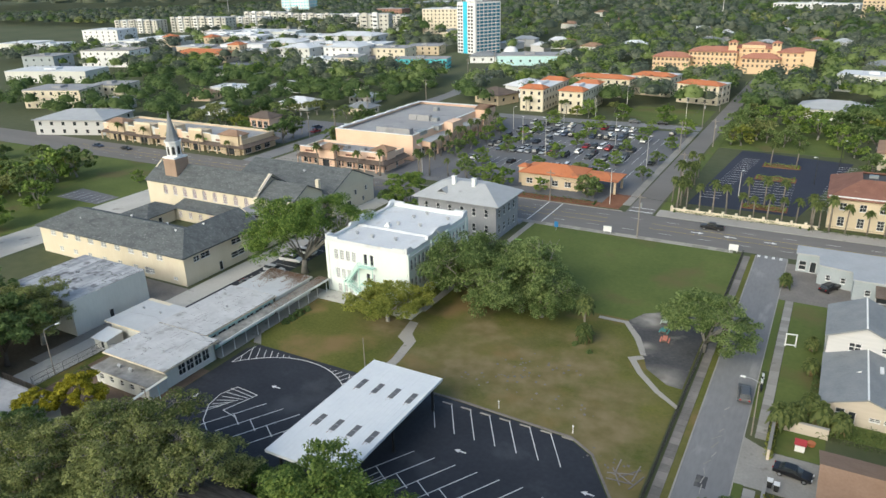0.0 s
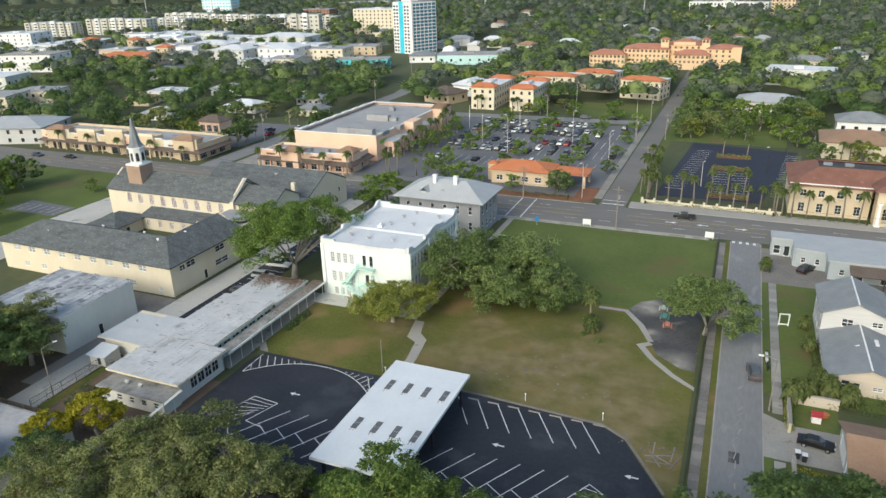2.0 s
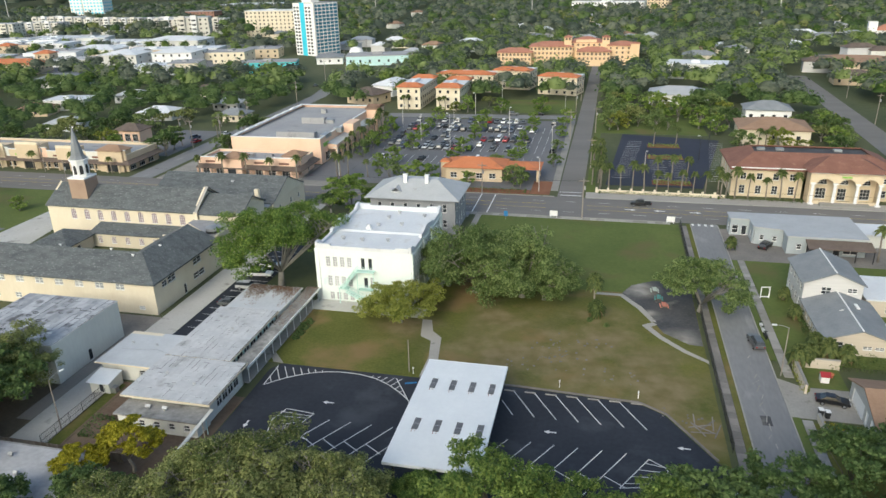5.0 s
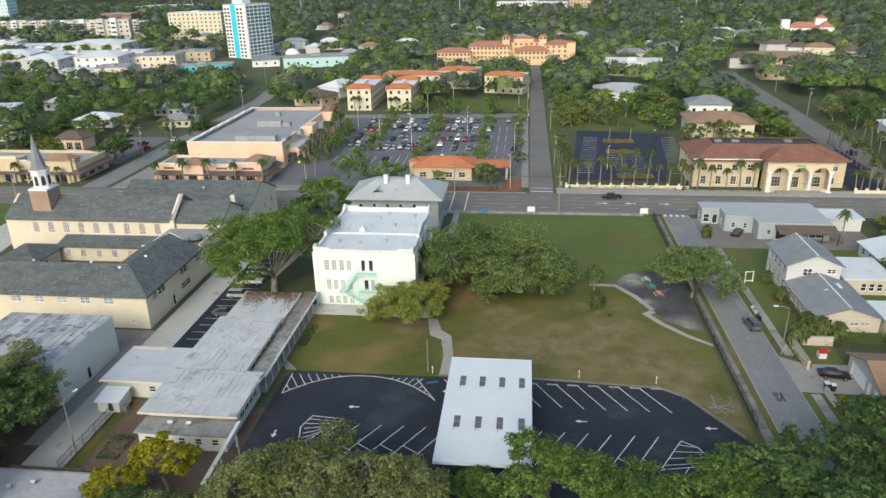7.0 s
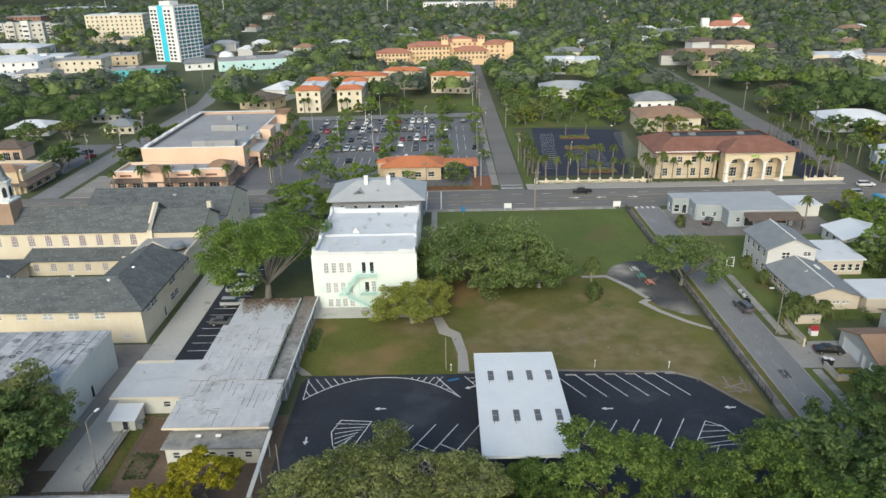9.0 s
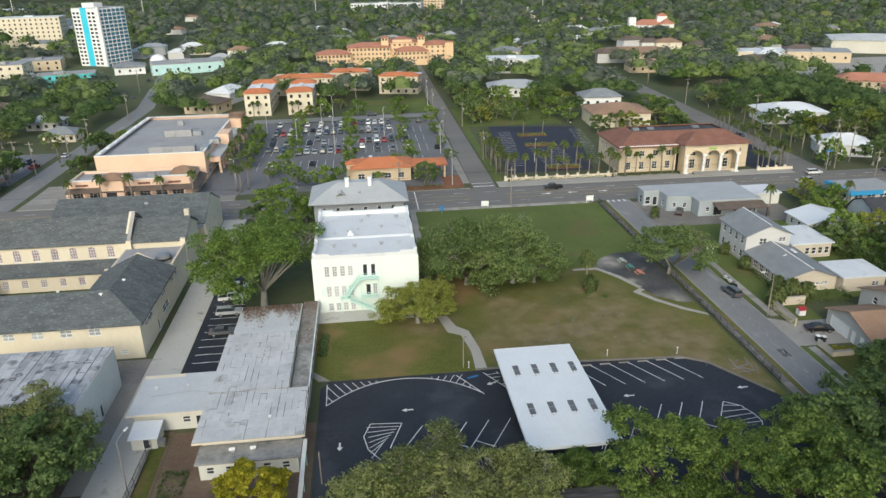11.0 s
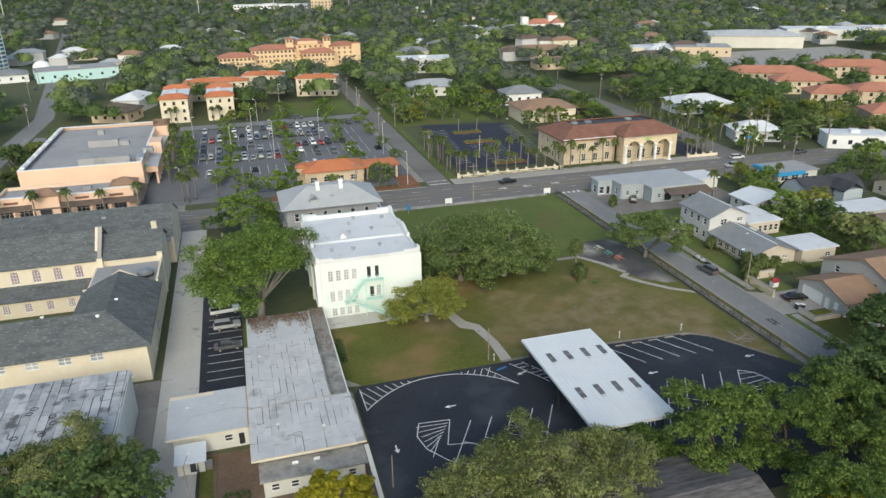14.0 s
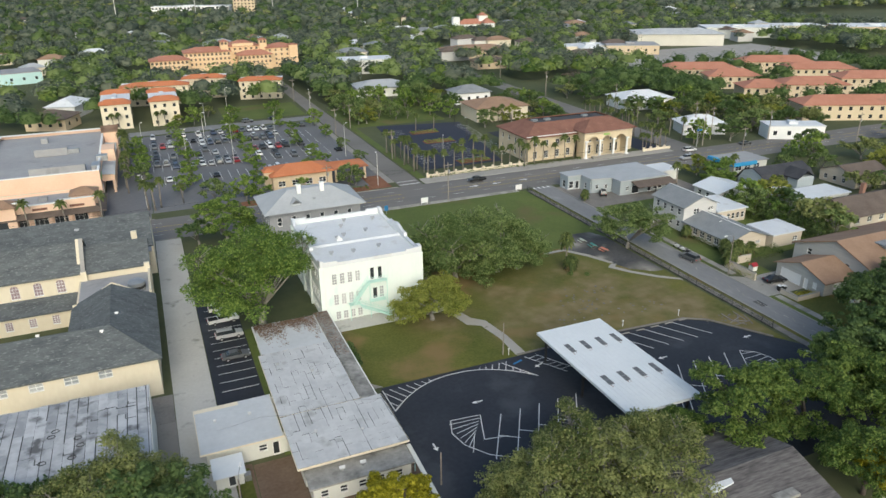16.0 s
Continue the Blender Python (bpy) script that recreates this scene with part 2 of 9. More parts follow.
M_SHEETDARK = surface("mottled grey roofing felt", (0.30, 0.31, 0.33), (0.52, 0.53, 0.55), 0.3, 1.2, 0.85, 0.2, rnd=0.35, stain=(0.13, 0.13, 0.135), stain_at=0.56, stain_scale=0.4)
M_TAR = surface("black roofing tar", (0.03, 0.03, 0.03), (0.06, 0.06, 0.06), 0.5, 4.0, 0.8, 0.2)
M_MEMBRANE = surface("grey roof membrane", (0.30, 0.30, 0.31), (0.38, 0.38, 0.385), 0.1, 1.0, 0.85, 0.1, stain=(0.24, 0.24, 0.245), stain_at=0.6, stain_scale=0.15)
M_WHITEMETAL = surface("white ribbed metal", (0.64, 0.67, 0.70), (0.72, 0.75, 0.77), 0.2, 1.5, 0.45, 0.03, spec=0.5)
M_OLDROOF = surface("old streaked shingles", (0.045, 0.042, 0.045), (0.19, 0.18, 0.18), 0.5, 2.0, 0.92, 0.5, stretch=(0.35, 2.4, 1))
M_DIRTYSLAB = surface("mould-stained concrete roof", (0.14, 0.14, 0.135), (0.42, 0.41, 0.39), 0.45, 1.6, 0.92, 0.25)
# glass, metal, small
M_PANE = surface("dark window glass", (0.02, 0.025, 0.03), (0.05, 0.055, 0.06), 0.3, 1.0, 0.08, 0, spec=0.6)
M_BLIND = surface("window glass with pale blinds", (0.30, 0.32, 0.33), (0.48, 0.49, 0.49), 0.6, 2.0, 0.15, 0, spec=0.5, rnd=0.6)
M_LILAC = surface("lilac leaded glass", (0.24, 0.17, 0.19), (0.36, 0.28, 0.29), 0.8, 4.0, 0.3, 0, spec=0.5)
M_BLUEGLASS = surface("blue curtain glass", (0.04, 0.16, 0.24), (0.10, 0.28, 0.38), 0.2, 0.6, 0.15, 0, spec=0.6)
M_SKYLIGHT = surface("smoky skylight sheet", (0.09, 0.09, 0.095), (0.16, 0.16, 0.165), 0.8, 4.0, 0.4, 0, spec=0.4)
M_STEEL = surface("galvanised steel", (0.36, 0.37, 0.38), (0.46, 0.47, 0.48), 0.5, 3.0, 0.45, 0.05, 0.7)
M_DARKSTEEL = surface("dark steel", (0.025, 0.026, 0.028), (0.05, 0.05, 0.052), 0.5, 3.0, 0.5, 0.05)
M_FENCE = surface("weathered timber fence", (0.16, 0.13, 0.10), (0.26, 0.22, 0.18), 0.3, 3.0, 0.9, 0.3, rnd=0.4)
M_POLE = surface("weathered timber pole", (0.22, 0.19, 0.16), (0.33, 0.29, 0.25), 0.3, 2.0, 0.9, 0.2)
M_CONCPOLE = surface("pale concrete pole", (0.50, 0.49, 0.46), (0.60, 0.59, 0.56), 0.3, 2.0, 0.85, 0.1)
M_RUBBER = surface("tyre rubber", (0.015, 0.015, 0.016), (0.03, 0.03, 0.03), 1, 5, 0.85, 0.05)
M_RUST = surface("rust stain", (0.20, 0.10, 0.06), (0.34, 0.20, 0.14), 1.0, 5.0, 0.9, 0.1)
# plants
def leafy(name, c1, c2, isl=1.1, big=0.25):
    return surface(name, c1, c2, big, 1.2, 0.6, 0, island=isl, rnd=0.5, spec=0.25, through_light=0.4)


M_OAK = leafy("live oak leaves", (0.101, 0.154, 0.046), (0.258, 0.325, 0.120))
M_OLIVE = leafy("olive oak leaves", (0.110, 0.142, 0.043), (0.299, 0.320, 0.120))
M_BRIGHT = leafy("bright green leaves", (0.101, 0.173, 0.034), (0.267, 0.356, 0.083))
M_MIDLEAF = leafy("mid green oak leaves", (0.067, 0.122, 0.026), (0.202, 0.270, 0.065))
M_YELLOWG = leafy("yellow-green leaves", (0.22, 0.21, 0.012), (0.44, 0.40, 0.035))
M_SPRING = leafy("fresh spring leaves", (0.147, 0.188, 0.031), (0.329, 0.342, 0.078))
M_DARKLEAF = leafy("dark green leaves", (0.066, 0.114, 0.034), (0.153, 0.216, 0.074))
# far leaves are lightened and blued, so their colour carries the distance haze
M_HAZYLEAF = leafy("haze-tinted far woodland leaves", (0.080, 0.106, 0.081), (0.201, 0.227, 0.161), 0.7, 0.02)
M_BARE = leafy("bare pinkish twigs", (0.20, 0.15, 0.12), (0.32, 0.25, 0.20))
M_PALM = leafy("palm fronds", (0.07, 0.10, 0.03), (0.17, 0.20, 0.065))
M_DRYPALM = leafy("dry palm thatch", (0.18, 0.13, 0.06), (0.30, 0.23, 0.12))
M_HEDGE = leafy("hedge leaves", (0.059, 0.101, 0.029), (0.142, 0.190, 0.062))
M_BARK = surface("grey bark", (0.19, 0.175, 0.155), (0.34, 0.32, 0.285), 0.8, 4.0, 0.95, 0.4)
M_DARKBARK = surface("dark brown bark", (0.06, 0.05, 0.042), (0.13, 0.11, 0.095), 0.8, 4.0, 0.95, 0.4)
M_PALMBARK = surface("palm trunk", (0.17, 0.145, 0.12), (0.28, 0.25, 0.21), 0.8, 4.0, 0.95, 0.3)


# ---- mesh building ----
class Solid:
    """Collects boxes, prisms, tubes and sheets into one mesh."""

    def __init__(self):
        self.v, self.f, self.mi = [], [], []

    def face(self, pts, mi=0):
        n = len(self.v)
        self.v += [tuple(p) for p in pts]
        self.f.append(tuple(range(n, n + len(pts))))
        self.mi.append(mi)

    def mesh8(self, c, mi=0):
        n = len(self.v)
        self.v += [tuple(p) for p in c]
        for q in ((0, 3, 2, 1), (4, 5, 6, 7), (0, 1, 5, 4), (1, 2, 6, 5), (2, 3, 7, 6), (3, 0, 4, 7)):
            self.f.append(tuple(n + i for i in q))
            self.mi.append(mi)
        return self

    def box(self, x0, y0, z0, x1, y1, z1, mi=0):
        return self.mesh8([(x0, y0, z0), (x1, y0, z0), (x1, y1, z0), (x0, y1, z0), (x0, y0, z1), (x1, y0, z1), (x1, y1, z1), (x0, y1, z1)], mi)

    def bar(self, a, b, w, h, mi=0):
        """A beam of width w and depth h from a to b."""
        a, b = Vector(a), Vector(b)
        d = (b - a).normalized()
        s = d.cross(Vector((0, 0, 1)))
        s = Vector((1, 0, 0)) if s.length < 1e-4 else s.normalized()
        t = s.cross(d)
        s, t = s * w / 2, t * h / 2
        return self.mesh8([a - s - t, a + s - t, b + s - t, b - s - t, a - s + t, a + s + t, b + s + t, b - s + t], mi)

    def prism(self, poly, z0, z1, mi=0):
        n, k = len(self.v), len(poly)
        if sum(poly[i][0] * poly[(i + 1) % k][1] - poly[(i + 1) % k][0] * poly[i][1] for i in range(k)) < 0:
            poly = poly[::-1]
        self.v += [(x, y, z0) for x, y in poly] + [(x, y, z1) for x, y in poly]
        self.f += [tuple(range(n + k - 1, n - 1, -1)), tuple(range(n + k, n + 2 * k))]
        self.f += [(n + i, n + (i + 1) % k, n + k + (i + 1) % k, n + k + i) for i in range(k)]
        self.mi += [mi] * (k + 2)
        return self

    def tube(self, pts, radii, sides=8, mi=0, cap=True):
        n0 = len(self.v)
        pts = [Vector(p) for p in pts]
        for i, p in enumerate(pts):
            d = (pts[min(i + 1, len(pts) - 1)] - pts[max(i - 1, 0)]).normalized()
            s = d.cross(Vector((0.13, 0.31, 0.94)))
            s = s.normalized() if s.length > 1e-3 else Vector((1, 0, 0))
            t = d.cross(s)
            for k in range(sides):
                a = 2 * math.pi * k / sides
                self.v.append(tuple(p + (s * math.cos(a) + t * math.sin(a)) * radii[i]))
        for i in range(len(pts) - 1):
            for k in range(sides):
                a, b = n0 + i * sides + k, n0 + i * sides + (k + 1) % sides
                self.f.append((a, b, b + sides, a + sides))
                self.mi.append(mi)
        if cap:
            self.f += [tuple(n0 + k for k in range(sides))[::-1], tuple(n0 + (len(pts) - 1) * sides + k for k in range(sides))]
            self.mi += [mi, mi]
        return self

    def sheet(self, verts, faces, th=0.18, mi=0):
        """Faces thickened downwards by th, with edges all round."""
        n, k = len(self.v), len(verts)
        self.v += [tuple(p) for p in verts] + [(p[0], p[1], p[2] - th) for p in verts]
        edges = {}
        for q in faces:
            self.f += [tuple(n + i for i in q), tuple(n + k + i for i in q[::-1])]
            self.mi += [mi, mi]
            for i in range(len(q)):
                edges[(q[i], q[(i + 1) % len(q)])] = 1
        for a, b in edges:
            if (b, a) not in edges:
                self.f.append((n + b, n + a, n + k + a, n + k + b))
                self.mi.append(mi)
        return self

    def weld(self):
        """Joins vertices that lie in one place."""
        seen, ids, vs = {}, [], []
        for q in self.v:
            key = (round(q[0], 3), round(q[1], 3), round(q[2], 3))
            if key not in seen:
                seen[key] = len(vs)
                vs.append(q)
            ids.append(seen[key])
        self.v, keep = vs, [tuple(ids[i] for i in q) for q in self.f]
        ok = [len(set(q)) == len(q) for q in keep]
        self.f = [q for q, k in zip(keep, ok) if k]
        self.mi = [m for m, k in zip(self.mi, ok) if k]
        return self

    def mesh(self, name, mats, smooth=False):
        me = bpy.data.meshes.new(name)
        me.from_pydata(self.v, [], self.f)
        for m in (mats if isinstance(mats, (list, tuple)) else [mats]):
            me.materials.append(m)
        me.polygons.foreach_set("material_index", self.mi)
        if smooth:
            me.polygons.foreach_set("use_smooth", [True] * len(self.f))
        me.update()
        return me


def part(name, geo, material, parent, label="", at=None):
    """Links a Solid or mesh as one mesh object under a thing or a part."""
    me = geo.mesh(name, material) if isinstance(geo, Solid) else geo
    ob = new(name, me)
    ob.parent = parent
    if at is not None:
        ob.matrix_local = at
    return tagged(ob, label) if label else ob


def thing(name, label, category, x=0, y=0, z=0, turn=0, group="", kind=""):
    ob = new(name)
    ob.empty_display_size = 0.5
    ob.matrix_world = pose(x, y, z, 0, 0, turn)
    return tagged(ob, label, category, group, kind)


def single(name, geo, material, label, category, group="", kind="", at=None):
    """A thing that is one mesh."""
    me = geo.mesh(name, material) if isinstance(geo, Solid) else geo
    ob = new(name, me)
    if at is not None:
        ob.matrix_world = at
    return tagged(ob, label, category, group, kind)


# ---- ground, roads, lots ----
def slab(name, poly, z0, z1, material, label, category="ground", kind="structure"):
    return single(name, Solid().prism(poly, z0, z1), material, label, category, kind=kind)


def rect(x0, y0, x1, y1):
    return [(x0, y0), (x1, y0), (x1, y1), (x0, y1)]


slab("ground", rect(-3200, -1500, 3200, 3600), -1.0, 0.0, M_EARTH, "wooded and grassy earth reaching to the horizon")
# streets
slab("road", rect(-900, 162.0, 900, 178.6), 0.0, 0.03, M_MAIN, "wide worn asphalt main road", "road")
slab("road", rect(-10.3, -60, -4.0, 161.8), 0.0, 0.03, M_ROAD, "narrow patched grey asphalt side street", "road")
slab("road", [(-44.6, 178.8), (-37.6, 178.8), (-37.0, 470), (-43.0, 470)], 0.0, 0.03, M_MAIN, "narrow street running away between trees", "road")
slab("road", [(56, 178.8), (66, 178.8), (74, 420), (64, 420)], 0.0, 0.03, M_MAIN, "side street lined with palms", "road")
slab("road", [(56, 20), (64, 20), (64, 161.8), (56, 161.8)], 0.0, 0.03, M_ROAD, "side street beyond the houses", "road")
slab("road", [(-182, 178.8), (-174, 178.8), (-174, 330), (-182, 330)], 0.0, 0.03, M_ROAD, "street beside the shopping centre", "road")
slab("road", [(-173, 282), (-45, 286), (-45, 294), (-173, 290)], 0.0, 0.03, M_ROAD, "street behind the parking lot", "road")
slab("road", [(-182, 330), (-174, 330), (-264, 900), (-272, 900)], 0.0, 0.03, M_ROAD, "distant street with cars and poles", "road")
# church drive with its parking bays
slab("driveway", [(-113.0, 40), (-106.6, 40), (-107.2, 84), (-107.2, 161.8), (-113.0, 161.8)], 0.0, 0.04, M_PALECONC, "pale worn concrete driveway beside the church", "driveway")
slab("parking_lot", [(-107.1, 85), (-107.1, 132), (-100.1, 132), (-100.1, 81), (-104, 81)], 0.0, 0.05, M_NEWASPH, "black asphalt parking strip with white bay lines", "parking lot")
slab("driveway", rect(-115.65, 58.0, -113.05, 83.9), 0.0, 0.045, M_CONCDIRTY, "stained concrete strip beside the storage block", "driveway")
slab("driveway", rect(-127.0, 84.0, -113.1, 91.5), 0.0, 0.03, M_CONCDIRTY, "stained concrete yard between two buildings", "driveway")
# school parking lot
lot = [(-98, 42), (-16.0, 42), (-8.4, 48), (-10.4, 60), (-15.5, 67.5), (-19.2, 73.2), (-21.6, 77.0), (-25.2, 79.2), (-43.0, 80.2), (-59.5, 80.0), (-83.0, 80.0), (-84.2, 78), (-84.2, 42)]
slab("parking_lot", lot[1:], 0.0, 0.06, M_NEWASPH, "fresh black asphalt lot with white angled bays", "parking lot")
# lawns
slab("lawn", [(-86.0, 80.2), (-59.5, 80.2), (-43.0, 80.4), (-25.1, 79.4), (-21.4, 77.1), (-19.0, 73.3), (-15.3, 67.6), (-13.8, 66.0), (-13.8, 118.0), (-86.0, 118.0)], 0.0, 0.08, M_LAWN, "olive school lawn with brown worn patches", "lawn")
slab("lawn", rect(-64.5, 118.02, -13.4, 160.0), 0.0, 0.09, M_GREEN, "mown green field beside the main road", "lawn")
slab("bare_ground", rect(-136, 36, -113.1, 67.2), 0.0, 0.03, M_LEAFSOIL, "shaded bare earth with fallen leaves", "ground")
slab("bare_ground", rect(-104.3, 36, -84.4, 69.6), 0.0, 0.03, M_SOIL, "brown bare yard round the low building", "ground")
slab("lawn", rect(-106.5, 52, -104.4, 70), 0.0, 0.05, M_SOIL, "brown bare yard behind the low building", "ground")
slab("lawn", [(-106.4, 40), (-104.4, 40), (-104.9, 69.2), (-106.9, 69.2)], 0.051, 0.08, M_LAWN, "strip of dry grass beside the driveway", "lawn")
slab("lawn", rect(-100.0, 70, -98.2, 108), 0.0, 0.06, M_GREEN, "thin grass strip beside the parked cars", "lawn")
slab("lawn", rect(-310, 60, -183, 161.6), 0.0, 0.05, M_GREEN, "green churchyard lawn with scattered trees", "lawn")
slab("driveway", [(-182.8, 161.6), (-176.0, 161.6), (-168.5, 118), (-168.5, 60), (-182.8, 60)], 0.0, 0.04, M_PALECONC, "pale concrete drive before the church portico", "driveway")
slab("parking_lot", [(-203, 122), (-184, 122), (-184, 129.6), (-203, 131.0)], 0.04, 0.07, M_LOTASPH, "small grey parking strip beside the church", "parking lot")
# broken asphalt loop beside the lawn
slab("driveway", [(-27.3, 117.6), (-25.4, 121.6), (-21.0, 124.6), (-15.6, 124.2), (-13.9, 120), (-13.9, 98.6), (-16.2, 98.8), (-20.2, 102.2), (-21.9, 106.6), (-24.2, 112.0)], 0.0, 0.12, M_DRIVE, "broken asphalt turning loop with gravel patches", "driveway")
for poly in ([(-32.6, 116.3), (-32.6, 117.2), (-27.2, 117.2), (-23.6, 112.0), (-21.2, 106.2), (-22.2, 106.2), (-24.5, 111.3), (-27.7, 116.3)],
             [(-22.0, 106.0), (-21.2, 105.2), (-22.4, 104.2), (-20.4, 100.8), (-16.8, 96.6), (-13.6, 93.8), (-13.6, 92.9), (-17.4, 95.9), (-21.2, 100.2), (-23.9, 104.5)]):
    slab("pavement", poly, 0.0, 0.14, M_CONC, "narrow cracked concrete footpath across the lawn", "footpath")
slab("pavement", [(-63.6, 99.6), (-61.8, 99.6), (-60.6, 95.4), (-58.6, 93.4), (-57.6, 86.8), (-57.4, 80.3), (-59.3, 80.3), (-59.2, 86.4), (-60.2, 92.0), (-62.4, 93.4)], 0.0, 0.13, M_CONC, "pale bent concrete footpath to the parking lot", "footpath")
slab("pavement", rect(-86.6, 100.0, -63.6, 104.2), 0.0, 0.16, M_PALECONC, "concrete terrace before the white building", "terrace")
slab("pavement", rect(-64.5, 104.2, -63.0, 160.0), 0.0, 0.12, M_CONC, "concrete path along the white building", "footpath")
slab("pavement", [(-84.6, 80.2), (-82.8, 80.2), (-86.6, 84.4), (-87.4, 84.4)], 0.0, 0.12, M_CONC, "short concrete path to the covered walkway", "footpath")
# house side of the side street
slab("lawn", rect(-1.1, 96.0, 60, 139.0), 0.0, 0.08, M_GREEN, "small mown front lawn before the houses", "lawn")
slab("lawn", rect(-3.9, 96.0, -2.7, 139.0), 0.0, 0.09, M_GREEN, "narrow grass verge beside the kerb", "lawn")
slab("lawn", rect(-3.9, 40.0, -2.7, 80.0), 0.0, 0.09, M_GREEN, "narrow grass verge beside the kerb", "lawn")
slab("lawn", rect(-1.1, 40.0, 58, 79.0), 0.0, 0.07, M_LAWN, "shaded garden grass", "lawn")
slab("lawn", rect(-11.4, 40.0, -10.5, 161.0), 0.0, 0.10, M_LAWN, "thin grass verge beside the kerb", "lawn")
slab("driveway", [(-3.9, 80), (13, 80), (13, 88.5), (-0.4, 88.5), (-3.9, 90.5)], 0.0, 0.07, M_CONC, "pale concrete house driveway", "driveway")
slab("parking_lot", rect(-3.9, 139.2, 34, 159.0), 0.0, 0.05, M_CONCDIRTY, "worn grey forecourt of the commercial building", "parking lot")
# far parking lots and blocks
slab("parking_lot", [(-112.5, 184.0), (-46.8, 184.0), (-46.0, 281.6), (-113.0, 281.6)], 0.0, 0.04, M_LOTASPH, "old grey asphalt shopping parking lot", "parking lot")
slab("driveway", rect(-124.6, 184.0, -112.7, 283.0), 0.0, 0.035, M_LOTASPH, "asphalt lane between supermarket and parking lot", "driveway")
slab("driveway", rect(-172, 183.8, -124.8, 201.8), 0.0, 0.03, M_CONC, "paved forecourt round the low shops", "driveway")
slab("parking_lot", [(-31.5, 192.5), (-4.0, 192.5), (8.0, 254.5), (-26.0, 260.5)], 0.0, 0.06, M_BLUEASPH, "sealed blue-black parking lot with white lines", "parking lot")
slab("parking_lot", rect(45.5, 184, 55, 206), 0.0, 0.06, M_BLUEASPH, "small sealed lot beside the bank", "parking lot")
slab("pavement", rect(-36.8, 179.0, 55.5, 184.0), 0.0, 0.12, M_CONC, "wide pavement before the bank", "pavement")
slab("pavement", rect(-172, 179.0, -113.2, 183.6), 0.0, 0.12, M_CONC, "pavement before the shops", "pavement")
slab("pavement", [(-36.9, 184.2), (-34.4, 184.2), (-34.0, 300), (-36.5, 300)], 0.0, 0.10, M_GREEN, "grass verge along the street", "lawn")
slab("bare_ground", rect(-52.5, 180.0, -46.9, 193.0), 0.041, 0.14, M_MULCH, "red mulch bed at the corner", "planting bed")
slab("bare_ground", rect(-90, 179.6, -52.7, 183.6), 0.041, 0.13, M_MULCH, "red mulch strip with low shrubs", "planting bed")
slab("pavement", rect(-47.0, 184.2, -44.8, 284.0), 0.0, 0.12, M_CONC, "pale pavement along the parking lot", "pavement")
slab("lawn", rect(-80, 298, -46, 330), 0.0, 0.06, M_GREEN, "bright green lawn before the apartments", "lawn")
slab("lawn", rect(-34, 262, 5, 310), 0.0, 0.05, M_GREEN, "rough green lot beyond the car park", "lawn")
slab("parking_lot", rect(95, 430, 150, 520), 0.0, 0.04, M_LOTASPH, "pale distant parking lot", "parking lot")
slab("parking_lot", rect(170, 330, 330, 420), 0.0, 0.04, M_CONC, "wide pale parking lot of the far shops", "parking lot")
slab("parking_lot", rect(10, 206.5, 60, 232), 0.0, 0.05, M_NEWASPH, "asphalt lot behind the bank", "parking lot")
slab("parking_lot", [(-206, 206), (-185, 205), (-185, 246), (-206, 246)], 0.0, 0.03, M_LOTASPH, "old asphalt yard among the shops", "parking lot")
slab("parking_lot", [(-600, 395), (-300, 395), (-300, 580), (-640, 580)], 0.0, 0.03, M_LOTASPH, "pale paved blocks between distant buildings", "parking lot")

# kerbs, real steps along the streets
for x0, x1, y0, y1 in ((-10.5, -10.3, 45, 161.0), (-4.0, -3.85, 45, 161.0)):
    single("kerb", Solid().box(x0, y0, 0, x1, y1, 0.15), M_CONC, "worn concrete kerb of the side street", "kerb", kind="structure")
for x0, x1 in ((-172, -113.2), (-112.8, -107.2), (-98, -64.6), (-64.4, -13.2), (-1.5, 55)):
    single("kerb", Solid().box(x0, 161.7, 0, x1, 161.95, 0.16), M_CONC, "concrete kerb of the main road", "kerb", kind="structure")
for x0, x1 in ((-172, -112.6), (-90, -45.5), (-36.5, 55.5)):
    single("kerb", Solid().box(x0, 178.65, 0, x1, 178.9, 0.16), M_CONC, "concrete kerb of the main road", "kerb", kind="structure")
# raised edge and low wall round the lot
edge = [(-59.2, 80.3), (-43.0, 80.5), (-25.0, 79.5), (-21.3, 77.2), (-18.9, 73.4), (-15.3, 67.7)]
ek = Solid()
for a, b in zip(edge, edge[1:]):
    ek.bar((*a, 0.12), (*b, 0.12), 0.3, 0.2)
single("kerb", ek, M_CONCDIRTY, "weathered concrete kerb round the parking lot", "kerb", kind="structure")

# sidewalks of separate slabs
def slab_row(label, x0, x1, y0, y1, step, along="y", mat=M_CONC, z=0.12, gap=0.04):
    base = thing("pavement", label, "pavement", x0, y0, 0, kind="structure")
    if along == "y":
        me = Solid().box(0, 0, 0, x1 - x0, step - gap, z).mesh("paving_slab", mat)
        for i in range(int((y1 - y0) / step)):
            part("paving_slab", me, mat, base, at=pose(0, i * step, random.uniform(-0.006, 0.006)))
    else:
        me = Solid().box(0, 0, 0, step - gap, y1 - y0, z).mesh("paving_slab", mat)
        for i in range(int((x1 - x0) / step)):
            part("paving_slab", me, mat, base, at=pose(i * step, 0, random.uniform(-0.006, 0.006)))


slab_row("narrow grey concrete sidewalk beside the fence", -12.8, -11.45, 46, 161, 1.6, mat=M_CONCDIRTY)
slab_row("pale concrete sidewalk before the houses", -2.6, -1.2, 91, 139, 1.5)
slab_row("pale concrete sidewalk before the houses", -2.6, -1.2, 48, 80, 1.5)
